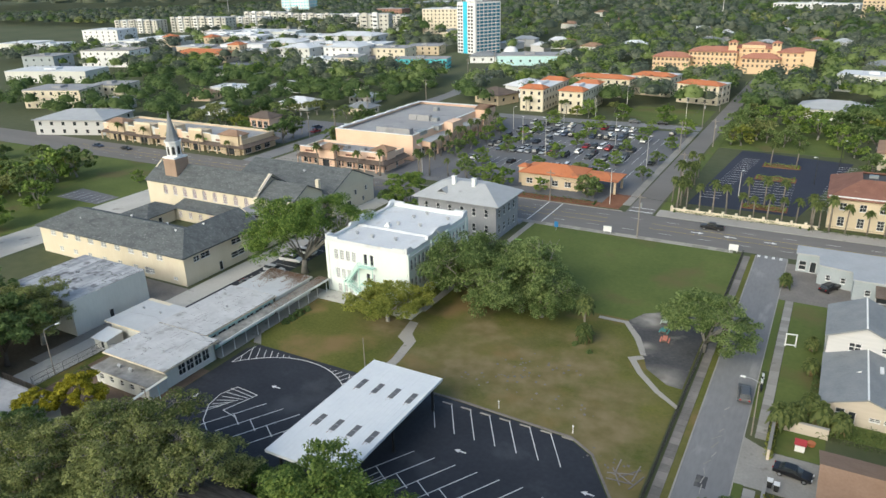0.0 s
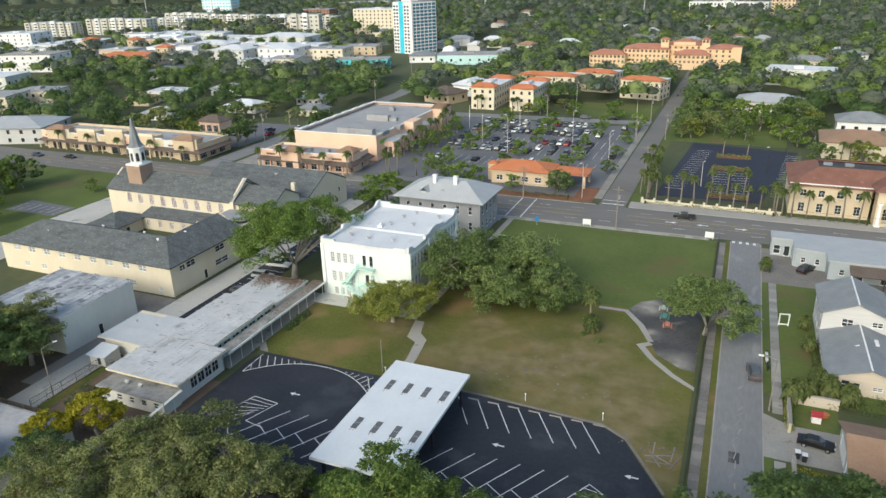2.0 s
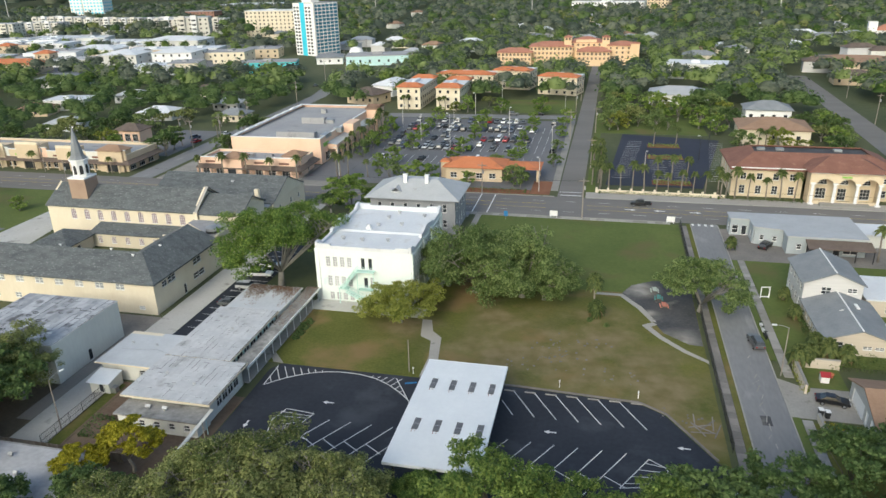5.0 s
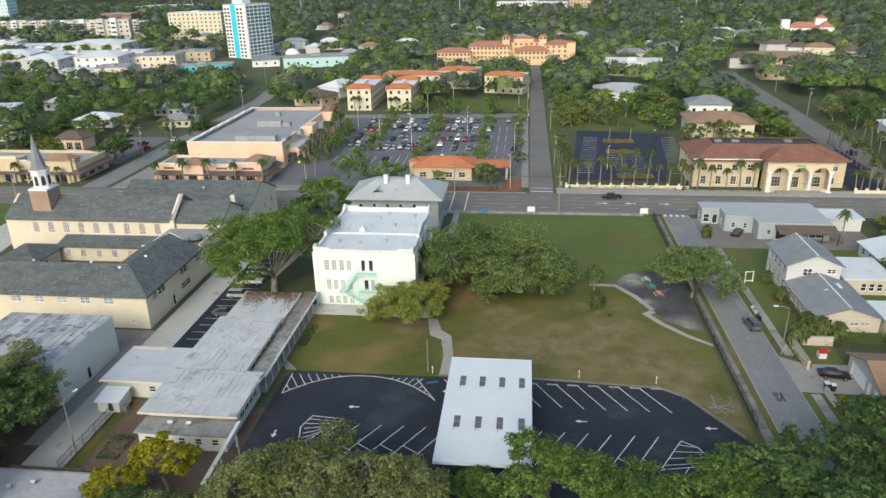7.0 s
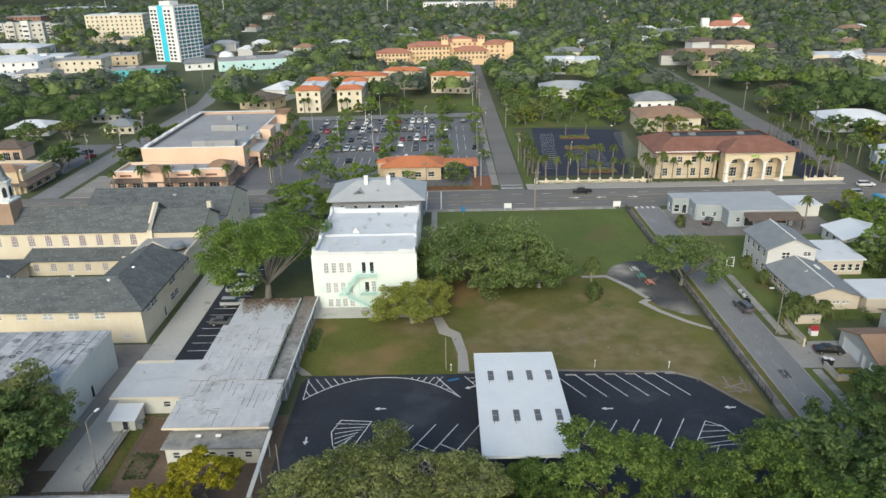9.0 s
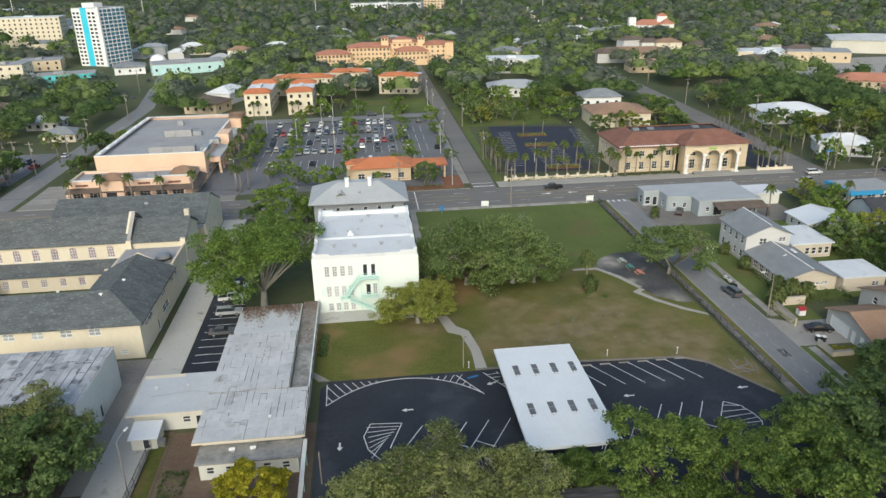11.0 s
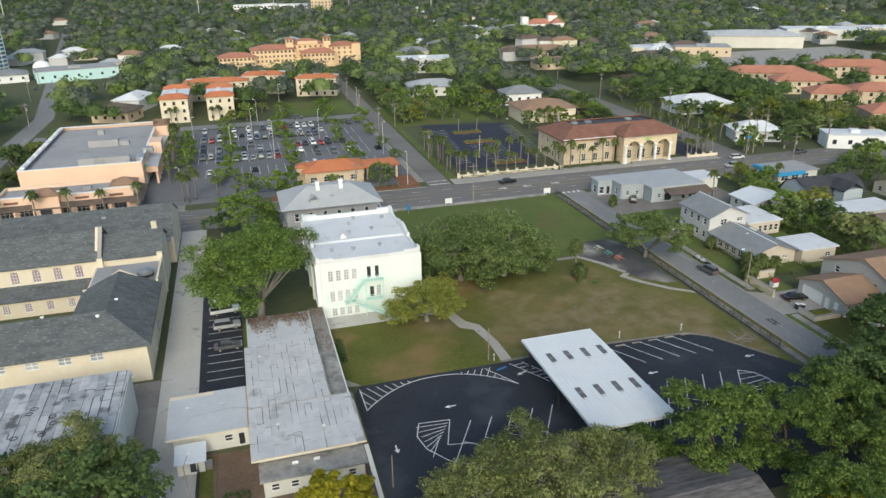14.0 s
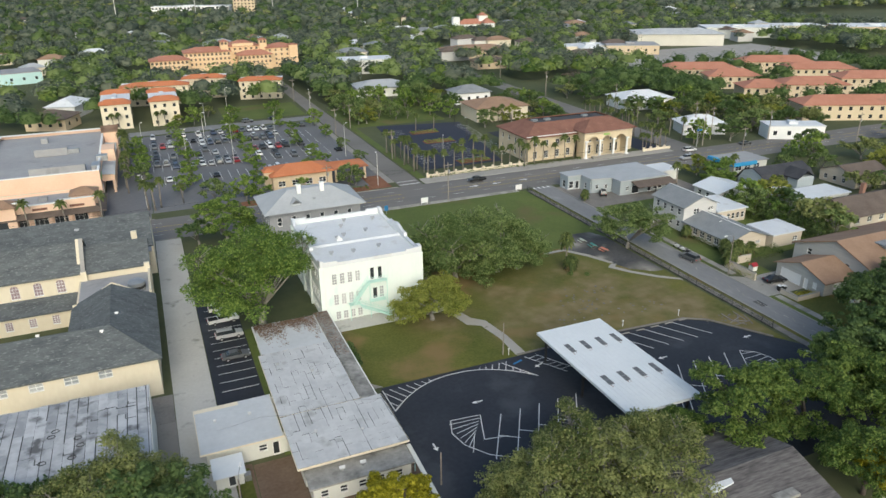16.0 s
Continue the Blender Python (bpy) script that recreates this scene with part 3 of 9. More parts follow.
slab_row("concrete sidewalk along the main road", -98, -13.5, 160.2, 161.6, 1.8, "x")

# ---- painted markings ----
def marks(owner_label, strips, z, material=M_PAINT, label="white painted lines on asphalt"):
    """strips: (x0, y0, x1, y1, width); every stripe is a thin piece of its own."""
    base = thing("road_marking", owner_label, "road marking", 0, 0, 0, kind="structure")
    for x0, y0, x1, y1, w in strips:
        part("stripe", Solid().bar((x0, y0, z), (x1, y1, z), w, 0.012), material, base)
    return base


Z = 0.072
right_bays = [(-46.9 + 3.17 * i, 79.0, -43.2 + 3.17 * i, 72.9, 0.13) for i in range(7)]
marks("white angled bay lines along the lawn edge", right_bays, Z)
low_bays = [(-43.1 + 3.2 * i, 67.0, -49.4 + 3.2 * i, 56.2, 0.13) for i in range(8)]
low_bays += [(-45.95 + 3.2 * i, 61.9, -43.3 + 3.2 * i, 60.2, 0.13) for i in range(7)]
low_bays += [(-45.0 + 0.85 * i, 61.2 - 0.5 * i, -46.4 + 0.85 * i, 58.6 - 0.5 * i, 0.11) for i in range(4)]
low_bays = [m for m in low_bays if not ((m[0] + m[2]) / 2 > -28.5 and (m[1] + m[3]) / 2 > 58.5)]
marks("white angled bay lines in two back-to-back rows", low_bays, Z)
# bays to the other side of the canopy
mid_bays = [(-69.2 + 3.2 * i, 66.6, -74.4 + 3.2 * i, 57.8, 0.13) for i in range(5)]
mid_bays += [(-71.8 + 3.2 * i, 62.2, -69.2 + 3.2 * i, 60.5, 0.13) for i in range(4)]
marks("white angled bay lines beside the canopy", mid_bays, Z)
# curved hatch at the top of the lot
def bow(x):
    return 73.4 + 5.9 * (1 - abs((x + 71.1) / 12.0) ** 2.2)


bows = [-59.1 - 24.0 * i / 20 for i in range(21)]
hatch = [(a, bow(a), b, bow(b), 0.15) for a, b in zip(bows, bows[1:])]
for i in range(8):
    x = -82.2 + 1.0 * i
    r = min((79.3 - bow(x)) * 0.95, (x + 83.1) / 0.6)
    hatch.append((x, bow(x), x - 0.6 * r, bow(x) + r, 0.12))
for i in range(8):
    x = -60.2 - 0.95 * i
    r = min(79.2 - bow(x), 2.6 - 0.5 * max(0, 2 - i))
    k = min(r, max(0.4, ((-59.1 - x) * 1.6 + 73.3 - bow(x)) / 1.9)) if x > -62.6 else r
    hatch.append((x, bow(x), x + 0.55 * k, bow(x) + k, 0.12))
hatch += [(-83.1, 73.4, -83.2, 79.2, 0.14), (-59.1, 73.3, -62.7, 79.1, 0.14)]
marks("white curved hatched edge of the parking lot", hatch, Z)
marks("white hatched bay under the canopy", [(-58.3, 79.3, -54.2, 72.6, 0.12), (-56.2, 79.3, -52.4, 73.0, 0.12)] + [(-58.0 + 0.62 * i, 78.6 - i * 1.0, -55.9 + 0.62 * i, 78.8 - i * 1.0, 0.1) for i in range(6)], Z)
marks("blue painted bar at the accessible bay", [(-61.0, 78.0, -59.2, 78.6, 0.4)], Z, M_BLUEPAINT)
isl = [(-76.6, 68.0, -72.1, 67.6, 0.13), (-72.1, 67.6, -74.0, 62.2, 0.13), (-76.6, 68.0, -77.6, 65.2, 0.13), (-77.6, 65.2, -77.0, 62.2, 0.13), (-77.0, 62.2, -74.8, 59.0, 0.13), (-74.8, 59.0, -72.4, 57.4, 0.13), (-74.0, 62.2, -70.6, 61.6, 0.13)]
isl += [(-77.2 + 0.1 * i, 67.2 - 1.15 * i, -72.5 - 0.42 * i, 66.9 - 0.6 * i, 0.11) for i in range(7)]
marks("white hatched traffic island", isl, Z)
isl2 = [(-24.2, 66.4, -22.2, 65.1, 0.13), (-22.2, 65.1, -21.3, 63.1, 0.13), (-21.3, 63.1, -21.0, 61.1, 0.13), (-21.0, 61.1, -22.6, 58.0, 0.13), (-22.6, 58.0, -24.7, 54.4, 0.13), (-24.2, 66.4, -28.0, 60.0, 0.13), (-24.2, 60.9, -27.9, 54.8, 0.13), (-24.2, 60.9, -21.0, 61.1, 0.12), (-28.0, 60.0, -24.2, 60.9, 0.12), (-24.7, 65.5, -22.2, 65.1, 0.11), (-25.6, 64.0, -21.8, 64.1, 0.11), (-26.5, 62.5, -21.3, 63.1, 0.11), (-27.4, 61.0, -21.1, 62.1, 0.11)]
marks("white hatched traffic island", isl2, Z)
end = [(-84 + 1.6 * i, 52.2 - 0.9 * i, -82.4 + 1.6 * i, 51.3 - 0.9 * i, 0.13) for i in range(8)]
marks("white curved line at the end of the lot", end, Z)


def arrow(x, y, turn, z=Z, s=1.0):
    g = Solid().prism([(0, -0.12 * s), (-1.0 * s, -0.12 * s), (-1.0 * s, 0.12 * s), (0, 0.12 * s)], 0, 0.012)
    g.prism([(0.0, -0.42 * s), (0.75 * s, 0), (0.0, 0.42 * s)], 0, 0.012)
    single("painted_arrow", g, M_PAINT, "white painted direction arrow on asphalt", "road marking", "painted arrows", "structure", pose(x, y, z, 0, 0, turn))


for x, y, a in ((-71.2, 70.7, 180), (-37.6, 69.8, 180), (-19.6, 69.6, 180), (-80.9, 63.2, -90), (-13.9, 61.5, 115), (-57.6, 76.0, 200)):
    arrow(x, y, a)
for x, a in ((-24.5, 0), (-17.5, 180), (-8.0, 0), (12, 0), (-90, 180)):
    arrow(x, 170.3, a, 0.042, 1.7)
marks("white bay lines beside the driveway", [(-106.0, 88.9 + 2.68 * i, -100.3, 88.9 + 2.68 * i, 0.11) for i in range(15)], 0.06)
marks("white bay lines of the church parking strip", [(-201.5 + 2.7 * i, 123.0, -201.5 + 2.7 * i, 128.4, 0.12) for i in range(7)], 0.08)
marks("white lane lines on the main road", [(x, y, x + 3, y, 0.09) for y in (166.0, 174.6) for x in range(-240, 160, 9)], 0.042)
marks("yellow centre lines on the main road", [(-260, y, -47, y, 0.08) for y in (168.6, 172.0)] + [(-36, y, 180, y, 0.08) for y in (168.6, 172.0)], 0.042, M_YELLOWPAINT)
marks("white stop bar and crossing lines", [(-44.2, 180.4, -38, 180.4, 0.5), (-44.2, 183.4, -38, 183.4, 0.3)] + [(-9.8 + 1.5 * i, 160.2, -9.8 + 1.5 * i, 161.6, 0.6) for i in range(4)] + [(-66, 162.3, -66, 178.3, 0.3), (-62, 162.3, -62, 178.3, 0.3)], 0.042)
marks("faded pale scrapes on the side street", [(-7.4 + random.uniform(-0.6, 0.5), y, -7.2 + random.uniform(-0.5, 0.6), y + random.uniform(0.6, 2), random.uniform(0.06, 0.2)) for y in range(66, 98, 2)], 0.036, M_CONC)
slab("asphalt_patch", rect(-8.2, 77.2, -6.8, 79.6), 0.02, 0.036, M_DRIVE, "dark repaired patch in the street", "road patch")
slab("manhole", rect(-110.6, 82.0, -108.9, 83.6), 0.02, 0.046, M_DARKSTEEL, "dark steel drain grate in the driveway", "drain")
# lines of the far lots
strip = [(-111 + 2.75 * i, y, -111 + 2.75 * i, y + 10.4, 0.12) for y in (209, 226.6, 241.2, 257) for i in range(22)]
marks("faded bay lines of the shopping lot", strip, 0.05)
strip = []
for k, x in enumerate((-29.5, -17.6, -11.8, -1.5)):
    strip += [(x + 0.3 * i * (k in (0, 3)), 200.5 + 2.7 * i, x + 5 + 0.3 * i * (k in (0, 3)), 200.8 + 2.7 * i, 0.14) for i in range(9 if k in (1, 2) else 19)]
marks("white bay lines of the sealed lot", strip, 0.072)


# ---- building kit ----
WINDOWS = {}


def window_mesh(w, h, style, frame_mat, pane_mat):
    """Shared meshes of a window: frame with bars, and its pane. x along the wall, y inwards, z up."""
    key = (round(w, 2), round(h, 2), style, frame_mat.name, pane_mat.name)
    if key in WINDOWS:
        return WINDOWS[key]
    g, b = Solid(), 0.07
    y0, y1 = 0.06, 0.16
    nx, nz, bar = {"sash": (1, 2, 0.08), "pair": (2, 2, 0.08), "door": (1, 1, 0.1)}.get(style, (1, 1, 0.05))
    if style.startswith("grid"):
        nx, nz = int(style[4]), int(style[5])

    def cuts(size, n):
        c = [0, b]
        for i in range(1, n):
            c += [size * i / n - bar / 2, size * i / n + bar / 2]
        return c + [size - b, size]

    xs, zs = cuts(w, nx), cuts(h, nz)
    for i in range(len(xs) - 1):
        for j in range(len(zs) - 1):
            if i % 2 == 0 or j % 2 == 0:
                g.box(xs[i], y0, zs[j], xs[i + 1], y1, zs[j + 1])
    g.box(0, -0.05, -0.08, w, y0, 0.0)
    g.weld()
    p = Solid().box(b * 0.6, y1 - 0.03, b * 0.6, w - b * 0.6, y1 - 0.005, h - b * 0.6)
    WINDOWS[key] = g.mesh("window", frame_mat), p.mesh("pane", pane_mat)
    return WINDOWS[key]


def wall(parent, p0, p1, z0, z1, mat, holes=(), th=0.3, style="sash", fr=None, pane=None, name="wall"):
    """A wall from p0 to p1 with its outside to the right. holes: (u, v, w, h) or (u, v, w, h, style); a style of 'arch...' gets a round head."""
    fr, pane = fr or M_WHITE, pane or M_PANE
    p0, p1 = Vector((*p0, 0)), Vector((*p1, 0))
    ln = (p1 - p0).length
    u = (p1 - p0) / ln
    inn = Vector((-u.y, u.x, 0))

    def at(a, d, z):
        q = p0 + u * a + inn * d
        return (q.x, q.y, z)

    g = Solid()

    def block(a0, a1, b0, b1):
        g.mesh8([at(a0, 0, b0), at(a1, 0, b0), at(a1, th, b0), at(a0, th, b0), at(a0, 0, b1), at(a1, 0, b1), at(a1, th, b1), at(a0, th, b1)])

    holes = [hh if len(hh) > 4 else (*hh, style) for hh in holes]
    us = sorted({0.0, ln, *[hh[0] for hh in holes], *[hh[0] + hh[2] for hh in holes]})
    for a0, a1 in zip(us, us[1:]):
        mid = (a0 + a1) / 2
        cuts = sorted((z0 + hh[1], z0 + hh[1] + hh[3]) for hh in holes if hh[0] < mid < hh[0] + hh[2])
        zz = z0
        for c0, c1 in cuts:
            if c0 - zz > 0.01:
                block(a0, a1, zz, c0)
            zz = max(zz, c1)
        if z1 - zz > 0.01:
            block(a0, a1, zz, z1)
    for a, v, w, h, st in holes:
        if st.startswith("arch"):
            top, r = z0 + v + h, w / 2
            for i in range(8):
                t0, t1 = math.pi * i / 8, math.pi * (i + 1) / 8
                xa, xb = a + r - r * math.cos(t0), a + r - r * math.cos(t1)
                za, zb = top - r + r * math.sin(t0), top - r + r * math.sin(t1)
                g.mesh8([at(xa, 0, za - 0.001), at(xb, 0, zb - 0.001), at(xb, th * 0.9, zb - 0.001), at(xa, th * 0.9, za - 0.001), at(xa, 0, top + 0.001), at(xb, 0, top + 0.001), at(xb, th * 0.9, top + 0.001), at(xa, th * 0.9, top + 0.001)])
        if st == "archopen" or st == "open":
            continue
        glass = M_PANE if st == "door" and pane is M_BLIND else pane
        wm, pm = window_mesh(w, h, st[4:] if st.startswith("arch") else st, fr, glass)
        m = Matrix.Translation(at(a, 0, z0 + v)) @ Matrix(((u.x, inn.x, 0, 0), (u.y, inn.y, 0, 0), (0, 0, 1, 0), (0, 0, 0, 1)))
        wo = part("door" if st == "door" else "window", wm, fr, parent, at=m)
        part("pane", pm, pane, wo)
    return part(name, g.weld(), mat, parent)


def row(n, start, step, v, w, h, *style):
    return [(start + step * i, v, w, h, *style) for i in range(n)]


def four_walls(parent, w, d, z0, z1, mat, south=(), east=(), north=(), west=(), **kw):
    """Walls of a w by d block whose corner is the thing's origin; they butt at the corners."""
    t = kw.get("th", 0.3)
    wall(parent, (0, 0), (w, 0), z0, z1, mat, south, **kw)
    wall(parent, (w, t), (w, d - t), z0, z1, mat, [(hh[0] - t, *hh[1:]) for hh in east], **kw)
    wall(parent, (w, d), (0, d), z0, z1, mat, north, **kw)
    wall(parent, (0, d - t), (0, t), z0, z1, mat, [(hh[0] - t, *hh[1:]) for hh in west], **kw)


def flat_roof(parent, w, d, z, mat, label="", inset=0.3, name="roof"):
    return part(name, Solid().box(inset, inset, z - 0.25, w - inset, d - inset, z), mat, parent, label)


def hip(parent, x0, y0, x1, y1, ze, zr, mat, over=0.6, label="", axis="x", gable=False, flat=0.0, name="roof", th=0.2):
    x0, y0, x1, y1 = x0 - over, y0 - over, x1 + over, y1 + over
    if axis == "x":
        r = 0 if gable else (y1 - y0) / 2 - flat / 2
        ym = (y0 + y1) / 2
        v = [(x0, y0, ze), (x1, y0, ze), (x1, y1, ze), (x0, y1, ze), (x0 + r, ym - flat / 2, zr), (x1 - r, ym - flat / 2, zr), (x1 - r, ym + flat / 2, zr), (x0 + r, ym + flat / 2, zr)]
    else:
        r = 0 if gable else (x1 - x0) / 2 - flat / 2
        xm = (x0 + x1) / 2
        v = [(x0, y0, ze), (x1, y0, ze), (x1, y1, ze), (x0, y1, ze), (xm - flat / 2, y0 + r, zr), (xm + flat / 2, y0 + r, zr), (xm + flat / 2, y1 - r, zr), (xm - flat / 2, y1 - r, zr)]
    if flat:
        f = [(0, 1, 5, 4), (1, 2, 6, 5), (2, 3, 7, 6), (3, 0, 4, 7), (4, 5, 6, 7)]
    else:
        if axis == "x":
            v = v[:6]
            f = [(0, 1, 5, 4), (2, 3, 4, 5)] + ([] if gable else [(1, 2, 5), (3, 0, 4)])
        else:
            v = [*v[:4], v[4], v[6]]
            f = [(1, 2, 5, 4), (3, 0, 4, 5)] + ([] if gable else [(0, 1, 4), (2, 3, 5)])
    return part(name, Solid().sheet(v, f, th), mat, parent, label)


def gable_end(parent, a, b, z0, z1, mat, th=0.25):
    """A triangular wall above the line a-b."""
    a, b = Vector((*a, 0)), Vector((*b, 0))
    u = (b - a).normalized()
    inn = Vector((-u.y, u.x, 0)) * th
    m = (a + b) / 2
    g = Solid()
    o = [(a.x, a.y, z0), (b.x, b.y, z0), (m.x, m.y, z1)]
    i = [(p[0] + inn.x, p[1] + inn.y, p[2]) for p in o]
    g.face(o), g.face(i[::-1])
    for k in range(3):
        g.face([o[(k + 1) % 3], o[k], i[k], i[(k + 1) % 3]])
    return part("gable_wall", g, mat, parent)


def vent(parent, x, y, z, s=0.5, mat=M_STEEL, label="small grey roof vent"):
    g = Solid().box(x - s * 0.25, y - s * 0.25, z, x + s * 0.25, y + s * 0.25, z + s * 0.6)
    g.sheet([(x - s * .55, y - s * .4, z + s * .6), (x + s * .55, y - s * .4, z + s * .6), (x + s * .55, y, z + s), (x - s * .55, y, z + s), (x + s * .55, y + s * .4, z + s * .6), (x - s * .55, y + s * .4, z + s * .6)], [(0, 1, 2, 3), (3, 2, 4, 5)], 0.05)
    return part("roof_vent", g, mat, parent, label)


# ---- white school building ----
def school():
    b = thing("school_building", "three-storey white stucco school with a curved parapet", "building", -85.9, 104.4, 0.0)
    w, d, h = 19.1, 25.2, 11.1
    front = row(4, 1.85, 1.45, 7.4, 0.95, 2.1, "grid24") + row(4, 2.0, 1.4, 3.3, 0.95, 2.15, "grid24") + row(4, 2.2, 1.38, 0.35, 0.95, 1.6, "grid23")
    front += [(9.0, 7.2, 0.85, 2.4, "door"), (10.5, 7.2, 0.85, 2.4, "door"), (10.7, 3.3, 0.85, 2.3, "grid24"), (9.4, 3.3, 0.9, 2.2, "door")]
    side = []
    for v, hh in ((0.4, 1.7), (3.3, 2.2), (7.3, 2.2)):
        side += row(5, 1.3, 1.5, v, 0.95, hh, "sash") + row(3, 10.3, 1.75, v, 0.95, hh, "sash") + row(5, 17.1, 1.5, v, 0.95, hh, "sash")
    back = row(6, 2, 2.7, 3.3, 1.0, 2.2) + row(6, 2, 2.7, 7.3, 1.0, 2.2)
    four_walls(b, w, d, 0, h, M_MINT, front, side, back, side, th=0.35, pane=M_BLIND)
    flat_roof(b, w, d, 10.9, M_ROOFWHITE, "white coated flat roof", 0.35)
    part("roof_curb", Solid().sheet([(0.4, 10.2, 10.93), (w - 0.4, 10.2, 10.93), (w - 0.4, 10.7, 11.22), (0.4, 10.7, 11.22), (w - 0.4, 11.6, 10.93), (0.4, 11.6, 10.93)], [(0, 1, 2, 3), (3, 2, 4, 5)], 0.02), M_ROOFWHITE, b)

    def crest(s, ln):
        """Parapet height along a side: piers at the ends, curved shoulders, a raised middle."""
        e = min(s, ln - s)
        z = 11.45
        if e < 1.4:
            z = 12.35
        elif e < 3.0:
            z = 12.35 - 0.9 * math.sin((e - 1.4) / 1.6 * math.pi / 2)
        m = abs(s - ln / 2)
        if m < 4.6:
            z = 12.1
        if m < 2.8:
            z = 12.1 + 0.55 * math.cos(m / 2.8 * math.pi / 2)
        return z

    for xa, xb, nm in ((w - 0.45, w + 0.12, "parapet"), (-0.12, 0.45, "parapet")):
        g = Solid()
        n = 84
        for i in range(n):
            s0, s1 = d * i / n, d * (i + 1) / n
            z0, z1 = crest(s0 + 0.01, d), crest(s1 - 0.01, d)
            g.mesh8([(xa, s0, h), (xb, s0, h), (xb, s1, h), (xa, s1, h), (xa, s0, z0), (xb, s0, z0), (xb, s1, z1), (xa, s1, z1)])
        part(nm, g, M_ROOFWHITE, b, "curved white parapet")
    for ya, yb in ((-0.1, 0.4), (d - 0.4, d + 0.1)):
        g = Solid().box(0.46, ya, h, w - 0.46, yb, 11.75)
        g.box(0.46, ya - 0.05, 11.75, 3.0, yb + 0.05, 12.1).box(w - 3.0, ya - 0.05, 11.75, w - 0.46, yb + 0.05, 12.1)
        part("parapet", g, M_ROOFWHITE, b)
    # projecting middle bay and corner pilasters on the long sides
    for x0, x1 in ((w + 0.002, w + 0.35), (-0.35, -0.002)):
        for y in (0.05, 9.0, 15.4, d - 1.0):
            part("pilaster", Solid().box(x0, y, 0, x1, y + 0.75, 11.0), M_MINT, b)
        part("string_course", Solid().box(x0, 0.85, 10.1, x1 * 0.5 + x0 * 0.5, d - 1.05, 10.35), M_WHITE, b)
    for x, y in ((3.5, 6.0), (7.6, 5.6), (12.8, 6.2), (8.2, 14.5), (13.0, 15.5), (9.0, 19.5), (6.5, 13.2), (10.5, 22.8), (16.4, 21.5)):
        vent(b, x, y, 10.88, 0.75, M_STEEL)
    part("roof_fan", Solid().box(6.2, 12.1, 10.88, 7.3, 13.0, 11.35).tube([(6.75, 12.55, 11.35), (6.75, 12.55, 11.8)], [0.35, 0.25]), M_WHITE, b)
    # fire escape: landings, flights, rails
    fe = part("fire_escape", Solid().box(8.4, -1.3, 7.05, 11.9, -0.05, 7.15), M_MINTSTEEL, b, "pale green steel fire escape")
    part("landing", Solid().box(4.6, -1.3, 3.25, 6.6, -0.05, 3.35), M_MINTSTEEL, fe)
    part("landing", Solid().box(8.6, -1.3, 3.25, 11.6, -0.05, 3.35), M_MINTSTEEL, fe)
    flights = (((8.4, 7.1), (5.4, 3.3), -0.75), ((6.4, 3.3), (12.4, 0.2), -1.9))
    for (x0, z0), (x1, z1), y in flights:
        g = Solid()
        n = 14
        for i in range(n):
            s = (i + 0.5) / n
            x, z = x0 + (x1 - x0) * s, z0 + (z1 - z0) * s
            g.box(x - 0.14, y - 0.45, z - 0.02, x + 0.14, y + 0.45, z + 0.02)
        g.bar((x0, y - 0.48, z0), (x1, y - 0.48, z1), 0.06, 0.28).bar((x0, y + 0.48, z0), (x1, y + 0.48, z1), 0.06, 0.28)
        part("flight", g, M_MINTSTEEL, fe)
        for yy in (y - 0.48, y + 0.48):
            r = Solid()
            for dz in (0.5, 1.0):
                r.bar((x0, yy, z0 + dz), (x1, yy, z1 + dz), 0.05, 0.05)
            for i in range(13):
                s = i / 12
                r.bar((x0 + (x1 - x0) * s, yy, z0 + (z1 - z0) * s), (x0 + (x1 - x0) * s, yy, z0 + (z1 - z0) * s + 1.0), 0.04, 0.04)
            part("railing", r, M_MINTSTEEL, fe)
    for x0, x1, z, y in ((8.4, 11.9, 7.15, -1.27), (4.6, 6.6, 3.35, -1.27), (8.6, 11.6, 3.35, -1.27)):
        r = Solid()
        for dz in (0.5, 1.0):
            r.bar((x0, y, z + dz), (x1, y, z + dz), 0.05, 0.05)
        for i in range(8):
            r.bar((x0 + (x1 - x0) * i / 7, y, z), (x0 + (x1 - x0) * i / 7, y, z + 1.0), 0.04, 0.04)
        part("railing", r, M_MINTSTEEL, fe)
    for x, y, z in ((8.5, -1.2, 7.05), (11.8, -1.2, 7.05), (4.7, -1.2, 3.25), (11.5, -2.4, 3.25)):
        part("post", Solid().box(x - 0.06, y - 0.06, 0.16, x + 0.06, y + 0.06, z), M_MINTSTEEL, fe)
    part("downpipe", Solid().tube([(0.5, -0.12, 0.1), (0.5, -0.12, 11)], [0.07, 0.07], 6), M_WHITE, b)


school()


